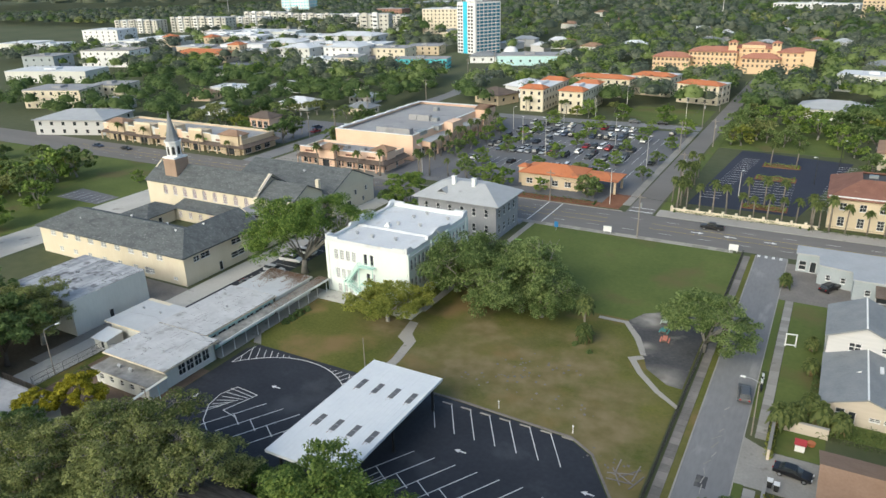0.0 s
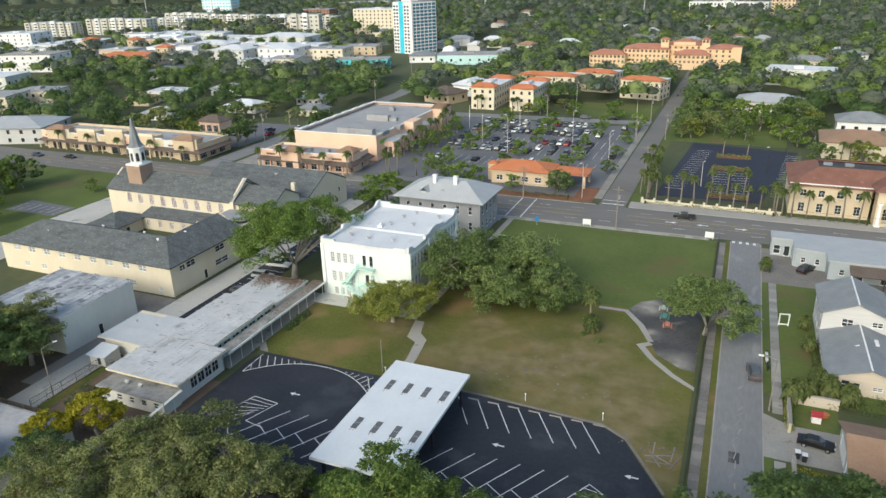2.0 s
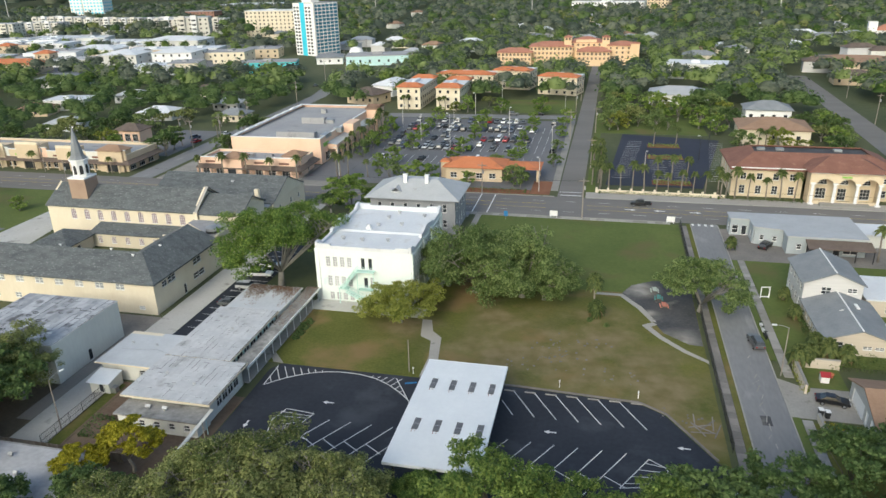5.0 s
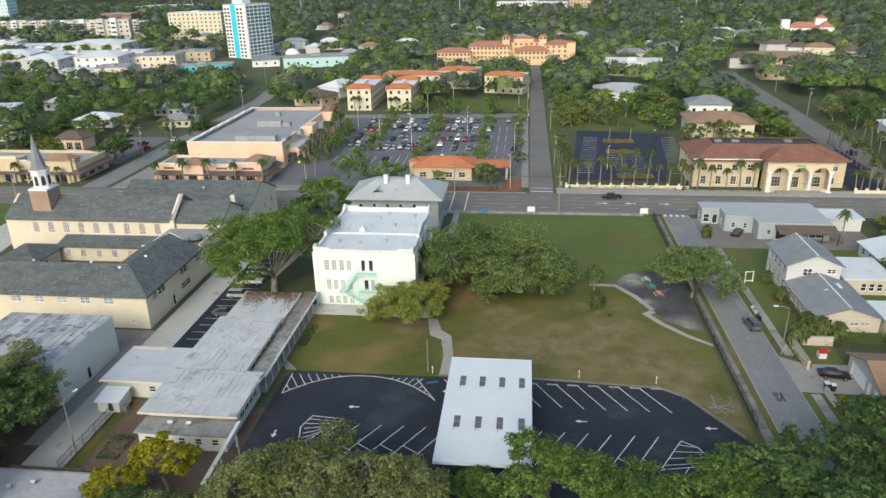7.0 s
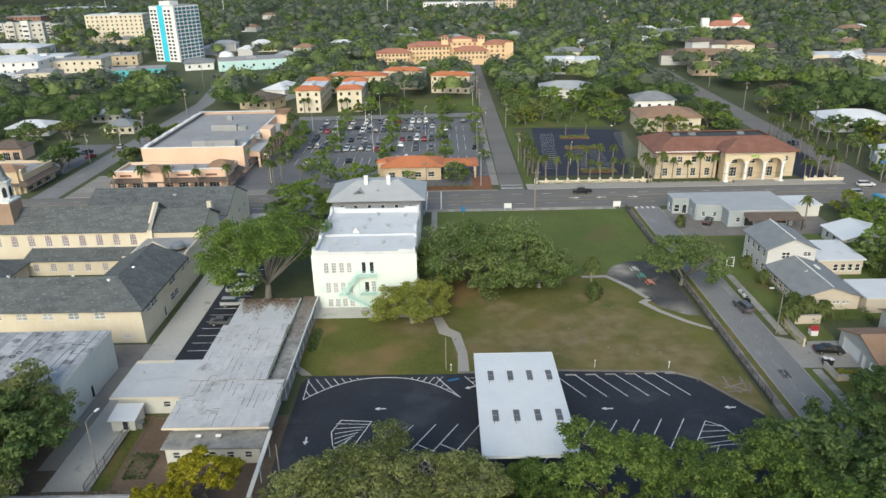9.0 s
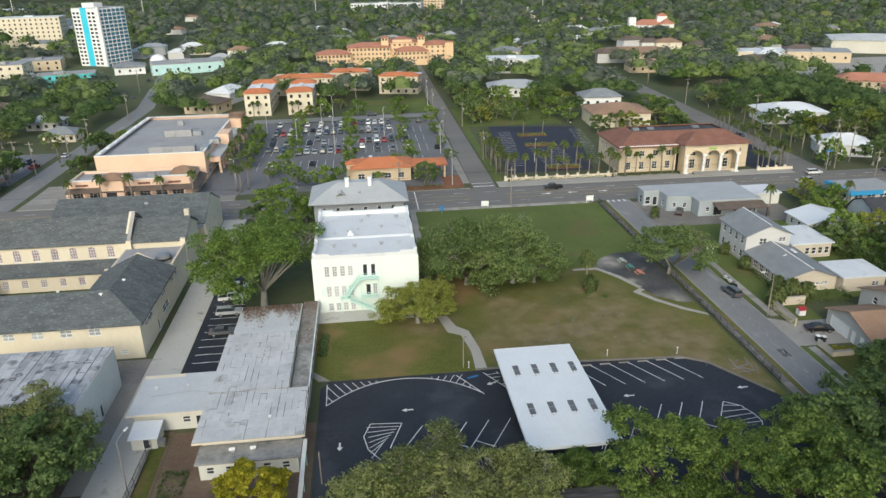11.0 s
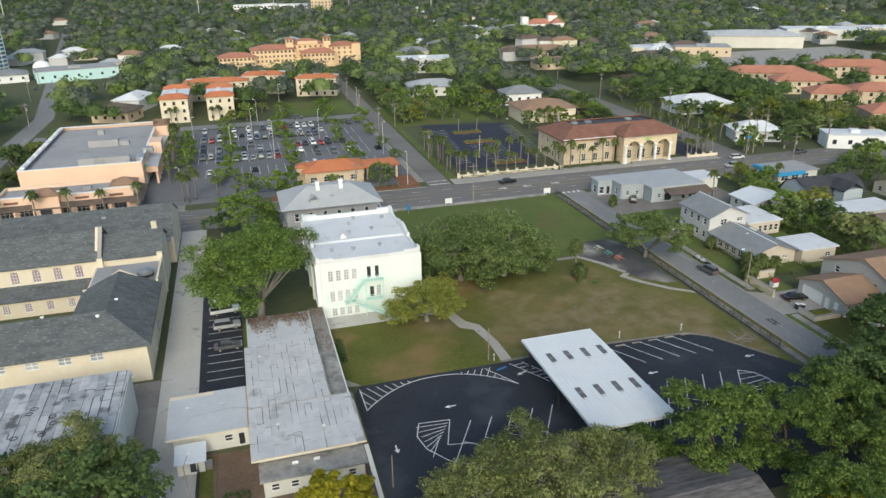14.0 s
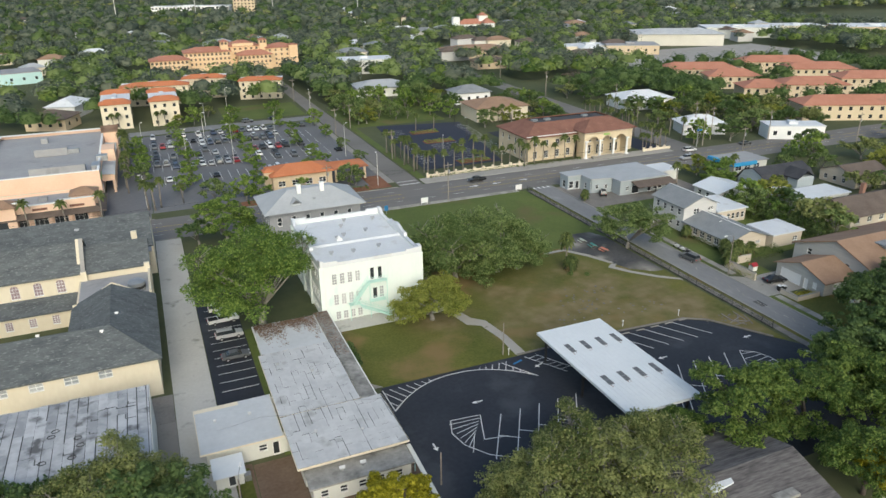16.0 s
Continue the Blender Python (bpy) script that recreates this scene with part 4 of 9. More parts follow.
# ---- grey brick building with hipped roof ----
def grey_house():
    b = thing("grey_building", "two-storey grey brick building with pale hipped roof", "building", -88.2, 144.6, 0)
    w, d = 21.4, 13.2
    rows = row(6, 1.8, 3.3, 1.6, 1.0, 2.0) + row(6, 1.8, 3.3, 5.5, 1.0, 2.0)
    ends = row(4, 1.6, 2.9, 1.4, 1.0, 2.0) + row(4, 1.6, 2.9, 5.3, 1.0, 2.0)
    four_walls(b, w, d, 0, 8.9, M_GREYBRICK, rows, ends, rows, ends)
    hip(b, 0, 0, w, d, 8.9, 12.2, M_GREYROOF, 1.2, "pale grey hipped metal roof", flat=2.2)
    part("dormer", Solid().prism([(5.5, 0.6), (7.5, 0.6), (7.5, 4), (5.5, 4)], 9.4, 10.2).sheet([(5.2, 0.4, 10.2), (7.8, 0.4, 10.2), (6.5, 0.4, 11.2), (6.5, 5, 11.2), (7.8, 5, 10.2), (5.2, 5, 10.2)], [(2, 0, 5, 3), (1, 2, 3, 4)], 0.1), M_GREYROOF, b)
    for x in (8.0, 13.5):
        c = part("chimney", Solid().box(x - 0.45, 3.9, 10, x + 0.45, 4.8, 13.4).box(x - 0.55, 3.8, 13.4, x + 0.55, 4.9, 13.6), M_WHITE, b, "white painted chimney")
    vent(b, 11, 2.0, 10.1, 0.7)
    part("porch", Solid().box(-0.5, 13.21, 0, w + 0.5, 15.6, 0.5).box(3, 13.21, 3.2, w - 3, 15.4, 3.6), M_GREYBRICK, b)
    for i in range(5):
        part("porch_column", Solid().tube([(3.6 + 3.5 * i, 15.1, 0.5), (3.6 + 3.5 * i, 15.1, 3.2)], [0.18, 0.15], 8), M_WHITE, b)


grey_house()


# ---- church: long nave, L-shaped wing, hall, spire ----
def church():
    b = thing("church", "cream stucco church with grey shingle roofs", "church", 0, 0, 0)
    # L wing: long arm along x, short arm along y
    wl = row(9, 4.0, 4.55, 4.8, 1.9, 1.25, "pair") + row(7, 6.2, 5.2, 1.2, 1.5, 1.1, "pair") + [(44.8, 1.0, 1.3, 0.7, "sash"), (35.8, 0.9, 2.4, 1.5, "pair")]
    wall(b, (-163.0, 92.2), (-114.3, 92.2), 0, 6.8, M_CREAM, wl, pane=M_BLIND)
    el = [(4.4, 4.6, 2.6, 1.3, "pair"), (13.5, 4.6, 3.0, 1.3, "pair"), (13.0, 1.6, 4.2, 1.3, "pair"), (9.2, 0.1, 1.0, 2.1, "door"), (2.4, 4.6, 1.6, 1.2, "pair"), (20.5, 4.6, 1.4, 1.4, "pair"), (24, 4.6, 1.2, 1.4, "sash")]
    wall(b, (-114.3, 92.5), (-114.3, 126.9), 0, 6.8, M_CREAM, el)
    wall(b, (-126.2, 105.4), (-163.0, 105.4), 0, 6.8, M_CREAM, row(8, 2, 4.4, 4.6, 1.4, 1.3))
    wall(b, (-163.0, 105.1), (-163.0, 92.5), 0, 6.8, M_CREAM, row(3, 2, 4, 4.6, 1.4, 1.3))
    wall(b, (-126.5, 126.9), (-126.5, 105.7), 0, 6.8, M_CREAM, row(4, 3, 4.4, 4.6, 1.4, 1.3))
    ov = 0.7
    v = [(-163 - ov, 92.2 - ov, 6.75), (-114.3 + ov, 92.2 - ov, 6.75), (-114.3 + ov, 115.6, 6.75), (-126.5 - ov, 115.6, 6.75), (-126.5 - ov, 105.4 + ov, 6.75), (-163 - ov, 105.4 + ov, 6.75),
         (-156.5, 98.8, 10.1), (-120.4, 98.8, 10.1), (-120.4, 115.6, 10.1)]
    part("roof", Solid().sheet(v, [(0, 1, 7, 6), (1, 2, 8, 7), (3, 4, 7, 8), (4, 5, 6, 7), (5, 0, 6)], 0.3), M_SHINGLE, b, "dark grey shingle roof over the wing")
    gable_end(b, (-114.3 + 0.2, 115.5), (-126.5, 115.5), 6.7, 10.3, M_CREAM)
    part("flat_roof", Solid().box(-126.2, 115.8, 6.5, -114.6, 126.6, 6.8), M_MEMBRANE, b, "pale flat roof with a cooling unit")
    part("parapet", Solid().box(-114.6, 115.8, 6.8, -114.2, 126.8, 7.5), M_CREAM, b)
    part("parapet", Solid().prism([(-127.0, 115.0), (-126.4, 115.0), (-120.0, 115.0), (-120.0, 115.4), (-127.0, 115.4)], 6.8, 7.2), M_CREAM, b)
    c = part("cooling_unit", Solid().tube([(-116.6, 118.6, 6.8), (-116.6, 118.6, 8.4), (-116.6, 118.6, 8.8)], [1.5, 1.5, 0.8], 16), M_STEEL, b, "round galvanised cooling unit")
    part("grille", Solid().tube([(-116.6, 118.6, 7.3), (-116.6, 118.6, 7.8)], [1.53, 1.53], 16), M_DARKSTEEL, c)
    for x, y, z in ((-121.5, 97.5, 9.9), (-119.5, 103.5, 9.7), (-131, 103.2, 8.3), (-143, 103, 8.5), (-152, 96, 8.6), (-138, 95.2, 8.1)):
        vent(b, x, y, z - 0.25, 0.5, M_WHITE)
    # nave with clerestory windows and a lean-to aisle
    nv = row(9, 6.5, 3.75, 5.0, 1.5, 2.6, "archgrid34") + [(44.3, 4.4, 1.1, 1.1, "archgrid33")]
    wall(b, (-167.0, 127.2), (-114.3, 127.2), 0, 8.4, M_CREAM, nv, pane=M_LILAC)
    wall(b, (-114.3, 127.5), (-114.3, 138.9), 0, 8.4, M_CREAM)
    wall(b, (-114.3, 139.2), (-167.0, 139.2), 0, 8.4, M_CREAM, row(9, 6.5, 3.75, 3.5, 1.25, 2.5, "archgrid34"), pane=M_LILAC)
    wall(b, (-167.0, 138.9), (-167.0, 127.5), 0, 8.4, M_CREAM)
    hip(b, -166.6, 127.2, -126.2, 139.2, 8.4, 12.4, M_SHINGLE, 0.5, "dark grey shingle nave roof", gable=True, th=0.3)
    hip(b, -125.0, 127.2, -114.3, 139.2, 8.2, 11.4, M_SHINGLE, 0.4, "dark grey shingle chancel roof", gable=True, th=0.3)
    for x in (-167.0, -125.9):
        gable_end(b, (x, 139.2), (x, 127.2), 8.4, 12.6, M_CREAM, 0.5) if x < -150 else gable_end(b, (x, 127.0), (x, 139.4), 8.4, 12.95, M_CREAM, 0.6)
    gable_end(b, (-114.35, 127.2), (-114.35, 139.2), 8.2, 11.2, M_CREAM)
    part("coping", Solid().bar((-125.6, 126.6, 8.45), (-125.6, 133.2, 12.95), 0.75, 0.12).bar((-125.6, 139.8, 8.45), (-125.6, 133.2, 12.95), 0.75, 0.12), M_CONC, b)
    for x in (-125.6, -114.6):
        part("buttress", Solid().box(x - 0.5, 126.4, 0, x + 0.5, 127.18, 8.6), M_CREAM, b)
    wall(b, (-152.0, 122.6), (-126.8, 122.6), 0, 3.6, M_CREAM, row(6, 1.6, 3.75, 1.0, 1.25, 1.7, "grid34"), pane=M_LILAC)
    part("aisle_roof", Solid().sheet([(-152.4, 122.1, 3.55), (-126.7, 122.1, 3.55), (-126.7, 127.1, 4.7), (-152.4, 127.1, 4.7)], [(0, 1, 2, 3)], 0.2), M_SHINGLE, b)
    wall(b, (-161.0, 113.5), (-151.5, 113.5), 0, 3.2, M_CREAM, [(2, 0.1, 1.2, 2.1, "door"), (5, 1, 1.4, 1.2)])
    wall(b, (-151.5, 113.8), (-151.5, 122.3), 0, 3.2, M_CREAM, [(3, 0.1, 1.2, 2.1, "door")])
    hip(b, -161, 113.5, -151.5, 124, 3.2, 5.2, M_SHINGLE, 0.6, axis="y", name="porch_roof")
    for i in range(3):
        part("portico_column", Solid().tube([(-166.4 + 0.1 * i, 128.6 + 3.9 * i, 0), (-166.4 + 0.1 * i, 128.6 + 3.9 * i, 8.2)], [0.35, 0.3], 10), M_WHITE, b)
    # hall behind
    wall(b, (-148.0, 142.0), (-113.2, 142.0), 0, 6.6, M_CREAM)
    wall(b, (-113.2, 142.3), (-113.2, 161.0 - 0.3), 0, 6.6, M_CREAM, [(3.0, 3.6, 1.0, 1.3), (9.5, 3.6, 1.0, 1.3), (14.5, 3.6, 1.0, 1.3), (6.0, 0.1, 1.8, 2.4, "door"), (3, 0.9, 1.0, 1.3), (13, 0.9, 1.0, 1.3)])
    wall(b, (-113.2, 161.0), (-148.0, 161.0), 0, 6.6, M_CREAM, row(8, 2, 4.1, 1.5, 1.2, 2.4))
    wall(b, (-148.0, 160.7), (-148.0, 142.3), 0, 6.6, M_CREAM)
    hip(b, -148.0, 142.0, -113.4, 161.0, 6.6, 11.0, M_SHINGLE, 0.3, "dark grey shingle hall roof", gable=True, th=0.3)
    gable_end(b, (-113.25, 142.0), (-113.25, 161.0), 6.6, 10.9, M_CREAM)
    gable_end(b, (-147.95, 161.0), (-147.95, 142.0), 6.6, 10.9, M_CREAM)
    part("link_roof", Solid().box(-148, 139.3, 6.0, -113.6, 141.9, 6.3), M_MEMBRANE, b)
    part("chimney", Solid().box(-117.0, 139.9, 6.3, -115.9, 140.8, 10.6), M_CREAM, b, "cream chimney stack")
    part("roof_equipment", Solid().box(-123.5, 139.8, 6.3, -121.2, 141.4, 7.6).box(-120.9, 139.9, 6.3, -119.4, 141.0, 7.2), M_STEEL, b)
    vent(b, -127.5, 148.5, 9.3, 0.8, M_STEEL)
    # spire
    s = part("tower", Solid().box(-160.7, 128.8, 0, -156.1, 133.4, 14.6), M_TANBRICK, b, "brown brick tower base")
    cx, cy = -158.4, 131.1

    def octagon(r):
        return [(cx + r * math.cos(q), cy + r * math.sin(q)) for q in [math.pi / 8 + math.pi / 4 * i for i in range(8)]]

    g = Solid().box(cx - 2.35, cy - 2.35, 14.6, cx + 2.35, cy + 2.35, 15.0).prism(octagon(2.05), 15.0, 19.0).prism(octagon(2.4), 19.0, 19.35)
    part("belfry", g, M_WHITE, s, "white timber belfry")
    for i in range(8):
        q = math.pi / 4 * i
        m = Matrix.Translation((cx + 1.88 * math.cos(q), cy + 1.88 * math.sin(q), 15.7)) @ pose(0, 0, 0, 0, 0, math.degrees(q) + 90)
        lv = Solid().box(-0.42, -0.06, 0, 0.42, 0.06, 1.9).prism([(-0.3, -0.06), (0.3, -0.06), (0.3, 0.06), (-0.3, 0.06)], 1.9, 2.25)
        part("louvre", lv, M_DARKSTEEL, s, at=m)
    part("spire", Solid().tube([(cx, cy, 19.35), (cx, cy, 20.1), (cx, cy, 27.4)], [2.1, 1.6, 0.06], 8), M_GREYSHING, s, "slender grey spire")


church()


# ---- low white building with felt roof, walkway, annex ----
def felt_roof(parent, x0, y0, x1, y1, z, wdt=1.0, lmin=2.2, lmax=5.0, mat=M_SHEET):
    """Overlapping felt sheets laid in strips along y, with tar joints showing between them."""
    part("tar_layer", Solid().box(x0, y0, z, x1, y1, z + 0.03), M_TAR, parent)
    rng = random.Random(int(x0 * 7 + y0))
    cache = {}
    x = x0
    while x < x1 - 0.2:
        xe = min(x + wdt, x1)
        y = y0
        while y < y1 - 0.2:
            ye = min(y + rng.uniform(lmin, lmax), y1)
            if y1 - ye < 0.8:
                ye = y1
            ln = round(ye - y, 1)
            key = (round(xe - x, 1), ln, rng.choice((0.02, 0.04, 0.06, 0.09, 0.13)), rng.choice((0.01, 0.02, 0.05, 0.1)))
            if key not in cache:
                cache[key] = Solid().box(0, 0, 0, key[0] - key[2], ln - key[3], 0.03).mesh("felt_sheet", mat)
            part("felt_sheet", cache[key], mat, parent, at=pose(x, y, z + 0.028 + rng.uniform(0, 0.006)))
            y = ye
        x = xe


def low_building():
    b = thing("low_building", "long single-storey white building with patched felt roof", "building", 0, 0, 0)
    # south block
    wall(b, (-98.8, 62.6), (-86.3, 62.6), 0, 3.6, M_WHITEWALL, [(0.6, 0.8, 1.6, 1.2), (8.5, 1.0, 2.6, 1.2, "pair")])
    wall(b, (-86.3, 62.9), (-86.3, 73.0), 0, 3.6, M_WHITEWALL, [(2.2, 0.9, 1.5, 2.1, "grid22"), (3.9, 0.9, 1.5, 2.1, "grid22"), (5.6, 0.9, 1.5, 2.1, "grid22"), (7.3, 0.9, 1.5, 2.1, "grid22")])
    wall(b, (-86.3, 73.0), (-88.9, 73.0), 0, 3.6, M_WHITEWALL, th=0.25)
    wall(b, (-88.9, 73.3), (-88.9, 90.6), 0, 3.6, M_AQUA, row(7, 0.8, 2.35, 0.9, 1.9, 1.9, "grid22") )
    wall(b, (-88.9, 90.8), (-98.8, 90.8), 0, 3.6, M_WHITEWALL)
    wall(b, (-98.8, 90.5), (-98.8, 62.9), 0, 3.6, M_WHITEWALL, row(4, 2, 3, 1.2, 1.4, 1.2))
    part("roof_slab", Solid().box(-99.8, 61.5, 3.6, -85.2, 73.2, 3.88).box(-99.8, 73.2, 3.6, -88.2, 91.0, 3.88), M_CREAM, b, "cream edged roof slab")
    felt_roof(b, -99.75, 61.55, -85.25, 73.1, 3.885, 0.95, 1.0, 3.0)
    felt_roof(b, -99.75, 73.25, -88.25, 90.9, 3.885, 0.95, 1.0, 3.0)
    # south lean-to with stained flat roof
    wall(b, (-98.6, 58.9), (-86.0, 58.9), 0, 2.6, M_WHITEWALL, row(5, 0.9, 2.4, 0.9, 1.0, 1.0))
    wall(b, (-86.0, 59.2), (-86.0, 62.3), 0, 2.6, M_WHITEWALL)
    wall(b, (-98.6, 62.3), (-98.6, 59.2), 0, 2.6, M_WHITEWALL)
    part("lean_to_roof", Solid().box(-99.0, 58.5, 2.6, -85.6, 62.4, 2.8), M_DIRTYSLAB, b, "grey mould-stained flat roof")
    for x in (-94.5, -91.8):
        vent(b, x, 60.6, 2.8, 0.7)
    # north block, lower and plain
    wall(b, (-98.4, 91.1), (-98.4, 101.2), 0, 3.2, M_WHITEWALL)
    wall(b, (-88.8, 101.2), (-88.8, 91.1), 0, 3.2, M_WHITEWALL)
    wall(b, (-88.8, 101.5), (-98.4, 101.5), 0, 3.2, M_WHITEWALL)
    part("roof_slab", Solid().box(-99.2, 91.05, 3.2, -88.3, 102.0, 3.5), M_WHITEWALL, b)
    part("roof", Solid().box(-99.1, 91.1, 3.5, -88.4, 101.9, 3.54), surface("grey-white roof coating", (0.46, 0.48, 0.50), (0.56, 0.58, 0.60), 0.25, 1.5, 0.75, 0.1), b, "plain pale coated roof")
    part("roof_cable", Solid().tube([(-108, 73.5, 3.95), (-102, 74.2, 4.0), (-97, 72.6, 4.0), (-92, 73.8, 4.0), (-86, 71.8, 4.0)], [0.03] * 5, 5), M_STEEL, b)
    for x, y in ((-93, 83), (-96, 68), (-90.2, 66), (-97.5, 87)):
        vent(b, x, y, 3.92, 0.45)


low_building()


def walkway():
    b = thing("covered_walkway", "long low covered walkway with weathered flat roof", "walkway", 0, 0, 0)
    part("roof", Solid().box(-88.15, 73.4, 2.75, -85.6, 103.8, 2.95), M_DIRTYSLAB, b, "stained grey walkway roof")
    part("fascia", Solid().box(-85.6, 73.4, 2.6, -85.45, 103.8, 2.98), M_WHITE, b)
    part("ramp_roof", Solid().sheet([(-85.5, 49.8, 2.3), (-84.95, 49.8, 2.3), (-84.95, 62, 2.9), (-85.5, 62, 2.9)], [(0, 1, 2, 3)], 0.15), M_WHITEWALL, b, "pale sloping canopy edge")
    for i in range(11):
        part("post", Solid().tube([(-85.75, 74 + 2.9 * i, 0.05), (-85.75, 74 + 2.9 * i, 2.75)], [0.07, 0.07], 6), M_WHITE, b)
    for y in (50.5, 55, 60):
        part("post", Solid().tube([(-85.1, y, 0.05), (-85.1, y, 2.35)], [0.07, 0.07], 6), M_AQUA, b)
    part("floor_slab", Solid().box(-88.6, 73.4, 0, -85.6, 103.8, 0.1), M_CONC, b)


walkway()


def annex():
    b = thing("annex", "small white annex with a pale flat roof", "building", 0, 0, 0)
    wall(b, (-109.8, 70.6), (-99.2, 70.6), 0, 3.1, M_WHITEWALL, [(6.6, 1.1, 1.1, 1.0), (8.4, 0.1, 0.9, 2.0, "door")])
    wall(b, (-99.2, 79.9), (-109.8, 79.9), 0, 3.1, M_WHITEWALL)
    wall(b, (-109.8, 79.6), (-109.8, 70.9), 0, 3.1, M_WHITEWALL)
    part("roof_slab", Solid().box(-110.6, 69.8, 3.1, -99.9, 80.4, 3.3), M_CREAM, b)
    part("roof", Solid().prism([(-110.5, 69.9), (-100, 69.9), (-100, 80.3), (-104.5, 80.3), (-104.5, 79.4), (-110.5, 79.4)], 3.3, 3.36), MATS["grey-white roof coating"], b, "pale grey coated roof")
    for x, y in ((-108, 76.5), (-103.4, 76.4)):
        vent(b, x, y, 3.36, 0.4)
    s = thing("shed", "small white utility shed with ribbed roof", "shed", 0, 0, 0)
    wall(s, (-109.2, 66.4), (-105.8, 66.4), 0, 2.0, M_WHITEWALL, [(1.5, 0.1, 0.9, 1.7, "door")])
    wall(s, (-105.8, 66.7), (-105.8, 69.7), 0, 2.0, M_WHITEWALL)
    wall(s, (-109.2, 69.7), (-109.2, 66.7), 0, 2.0, M_WHITEWALL)
    part("roof", Solid().sheet([(-109.5, 66.0, 2.0), (-105.5, 66.0, 2.0), (-105.5, 69.7, 2.5), (-109.5, 69.7, 2.5)], [(0, 1, 2, 3)], 0.1), M_WHITEMETAL, s)
    part("condenser", Solid().box(-105.7, 66.6, 0.1, -104.9, 67.5, 1.0), M_STEEL, s, "grey air-conditioning unit")


annex()


def felt_block():
    b = thing("storage_building", "tall plain white block with patched felt roof", "building", -134.0, 67.4, 0)
    four_walls(b, 18.3, 16.3, 0, 6.9, M_WHITEWALL, [(11.4, 4.2, 1.2, 1.3), (11.4, 1.2, 1.2, 1.3), (6, 4.2, 1.2, 1.3)], [(7.2, 0.1, 1.0, 2.1, "door")])
    part("roof_slab", Solid().box(-0.1, -0.1, 6.9, 18.4, 16.4, 7.05), M_WHITEWALL, b)
    felt_roof(b, 0, 0, 18.3, 16.3, 7.055, 1.2, 3, 8, M_SHEETDARK)
    rr = random.Random(4)
    for i in range(16):
        x, y = rr.uniform(3, 16.5), rr.uniform(2, 14)
        if i % 3 == 0:
            ring = [(x + 0.45 * math.cos(a), y + 0.35 * math.sin(a), 7.13) for a in [k * math.pi / 5 for k in range(11)]]
            part("tar_mark", Solid().tube(ring, [0.07] * 11, 4), M_TAR, b)
        else:
            part("tar_mark", Solid().box(x, y, 7.1, x + rr.uniform(0.5, 1.4), y + 0.12, 7.13).box(x, y, 7.1, x + 0.12, y + rr.uniform(0.3, 1.2), 7.13), M_TAR, b)


felt_block()


# ---- steel parking canopy ----
def canopy():
    b = thing("parking_canopy", "white ribbed steel parking canopy with dark skylights", "canopy", -50.75, 65.65, 0)
    w, d = 12.1, 24.7
    n = 16
    sheet = Solid().box(0.06, -d / 2, 4.86, w / n, d / 2, 4.93).box(0.0, -d / 2, 4.86, 0.06, d / 2, 4.955).weld().mesh("roof_panel", M_WHITEMETAL)
    for i in range(n):
        part("roof_panel", sheet, M_WHITEMETAL, b, at=pose(-w / 2 + w * i / n, 0, 0))
    part("fascia", Solid().box(-w / 2 - 0.06, -d / 2 - 0.06, 4.55, -w / 2 + 0.04, d / 2 + 0.06, 4.97).box(w / 2 - 0.04, -d / 2 - 0.06, 4.55, w / 2 + 0.06, d / 2 + 0.06, 4.97)
         .box(-w / 2 + 0.05, -d / 2 - 0.06, 4.55, w / 2 - 0.05, -d / 2 + 0.03, 4.97).box(-w / 2 + 0.05, d / 2 - 0.03, 4.55, w / 2 - 0.05, d / 2 + 0.06, 4.97), M_WHITEMETAL, b)
    for y in (5.9, -4.0):
        for i in range(4):
            x = -3.85 + 2.85 * i
            s = part("skylight", Solid().box(x - 0.42, y - 1.25, 4.94, x + 0.42, y + 1.25, 4.985), M_SKYLIGHT, b, "dark smoky skylight strip")
            part("skylight_bar", Solid().box(x - 0.45, y - 0.04, 4.986, x + 0.45, y + 0.04, 5.0), M_STEEL, s)
            part("rust_streak", Solid().box(x - 0.3, y - 1.9, 4.946, x - 0.22, y - 1.26, 4.951).box(x + 0.1, y - 1.7, 4.946, x + 0.16, y - 1.26, 4.951), M_RUST, b)
    for y in (-10.8, 0, 10.8):
        for x in (-5.2, 5.2):
            part("column", Solid().box(x - 0.15, y - 0.15, 0.06, x + 0.15, y + 0.15, 4.5).box(x - 0.3, y - 0.3, 0.06, x + 0.3, y + 0.3, 0.12), M_DARKSTEEL, b)
        part("beam", Solid().box(-5.9, y - 0.12, 4.3, 5.9, y + 0.12, 4.85), M_DARKSTEEL, b)
    for x in (-5.2, -1.7, 1.7, 5.2):
        part("purlin", Solid().box(x - 0.08, -12.2, 4.6, x + 0.08, 12.2, 4.85), M_DARKSTEEL, b)


canopy()


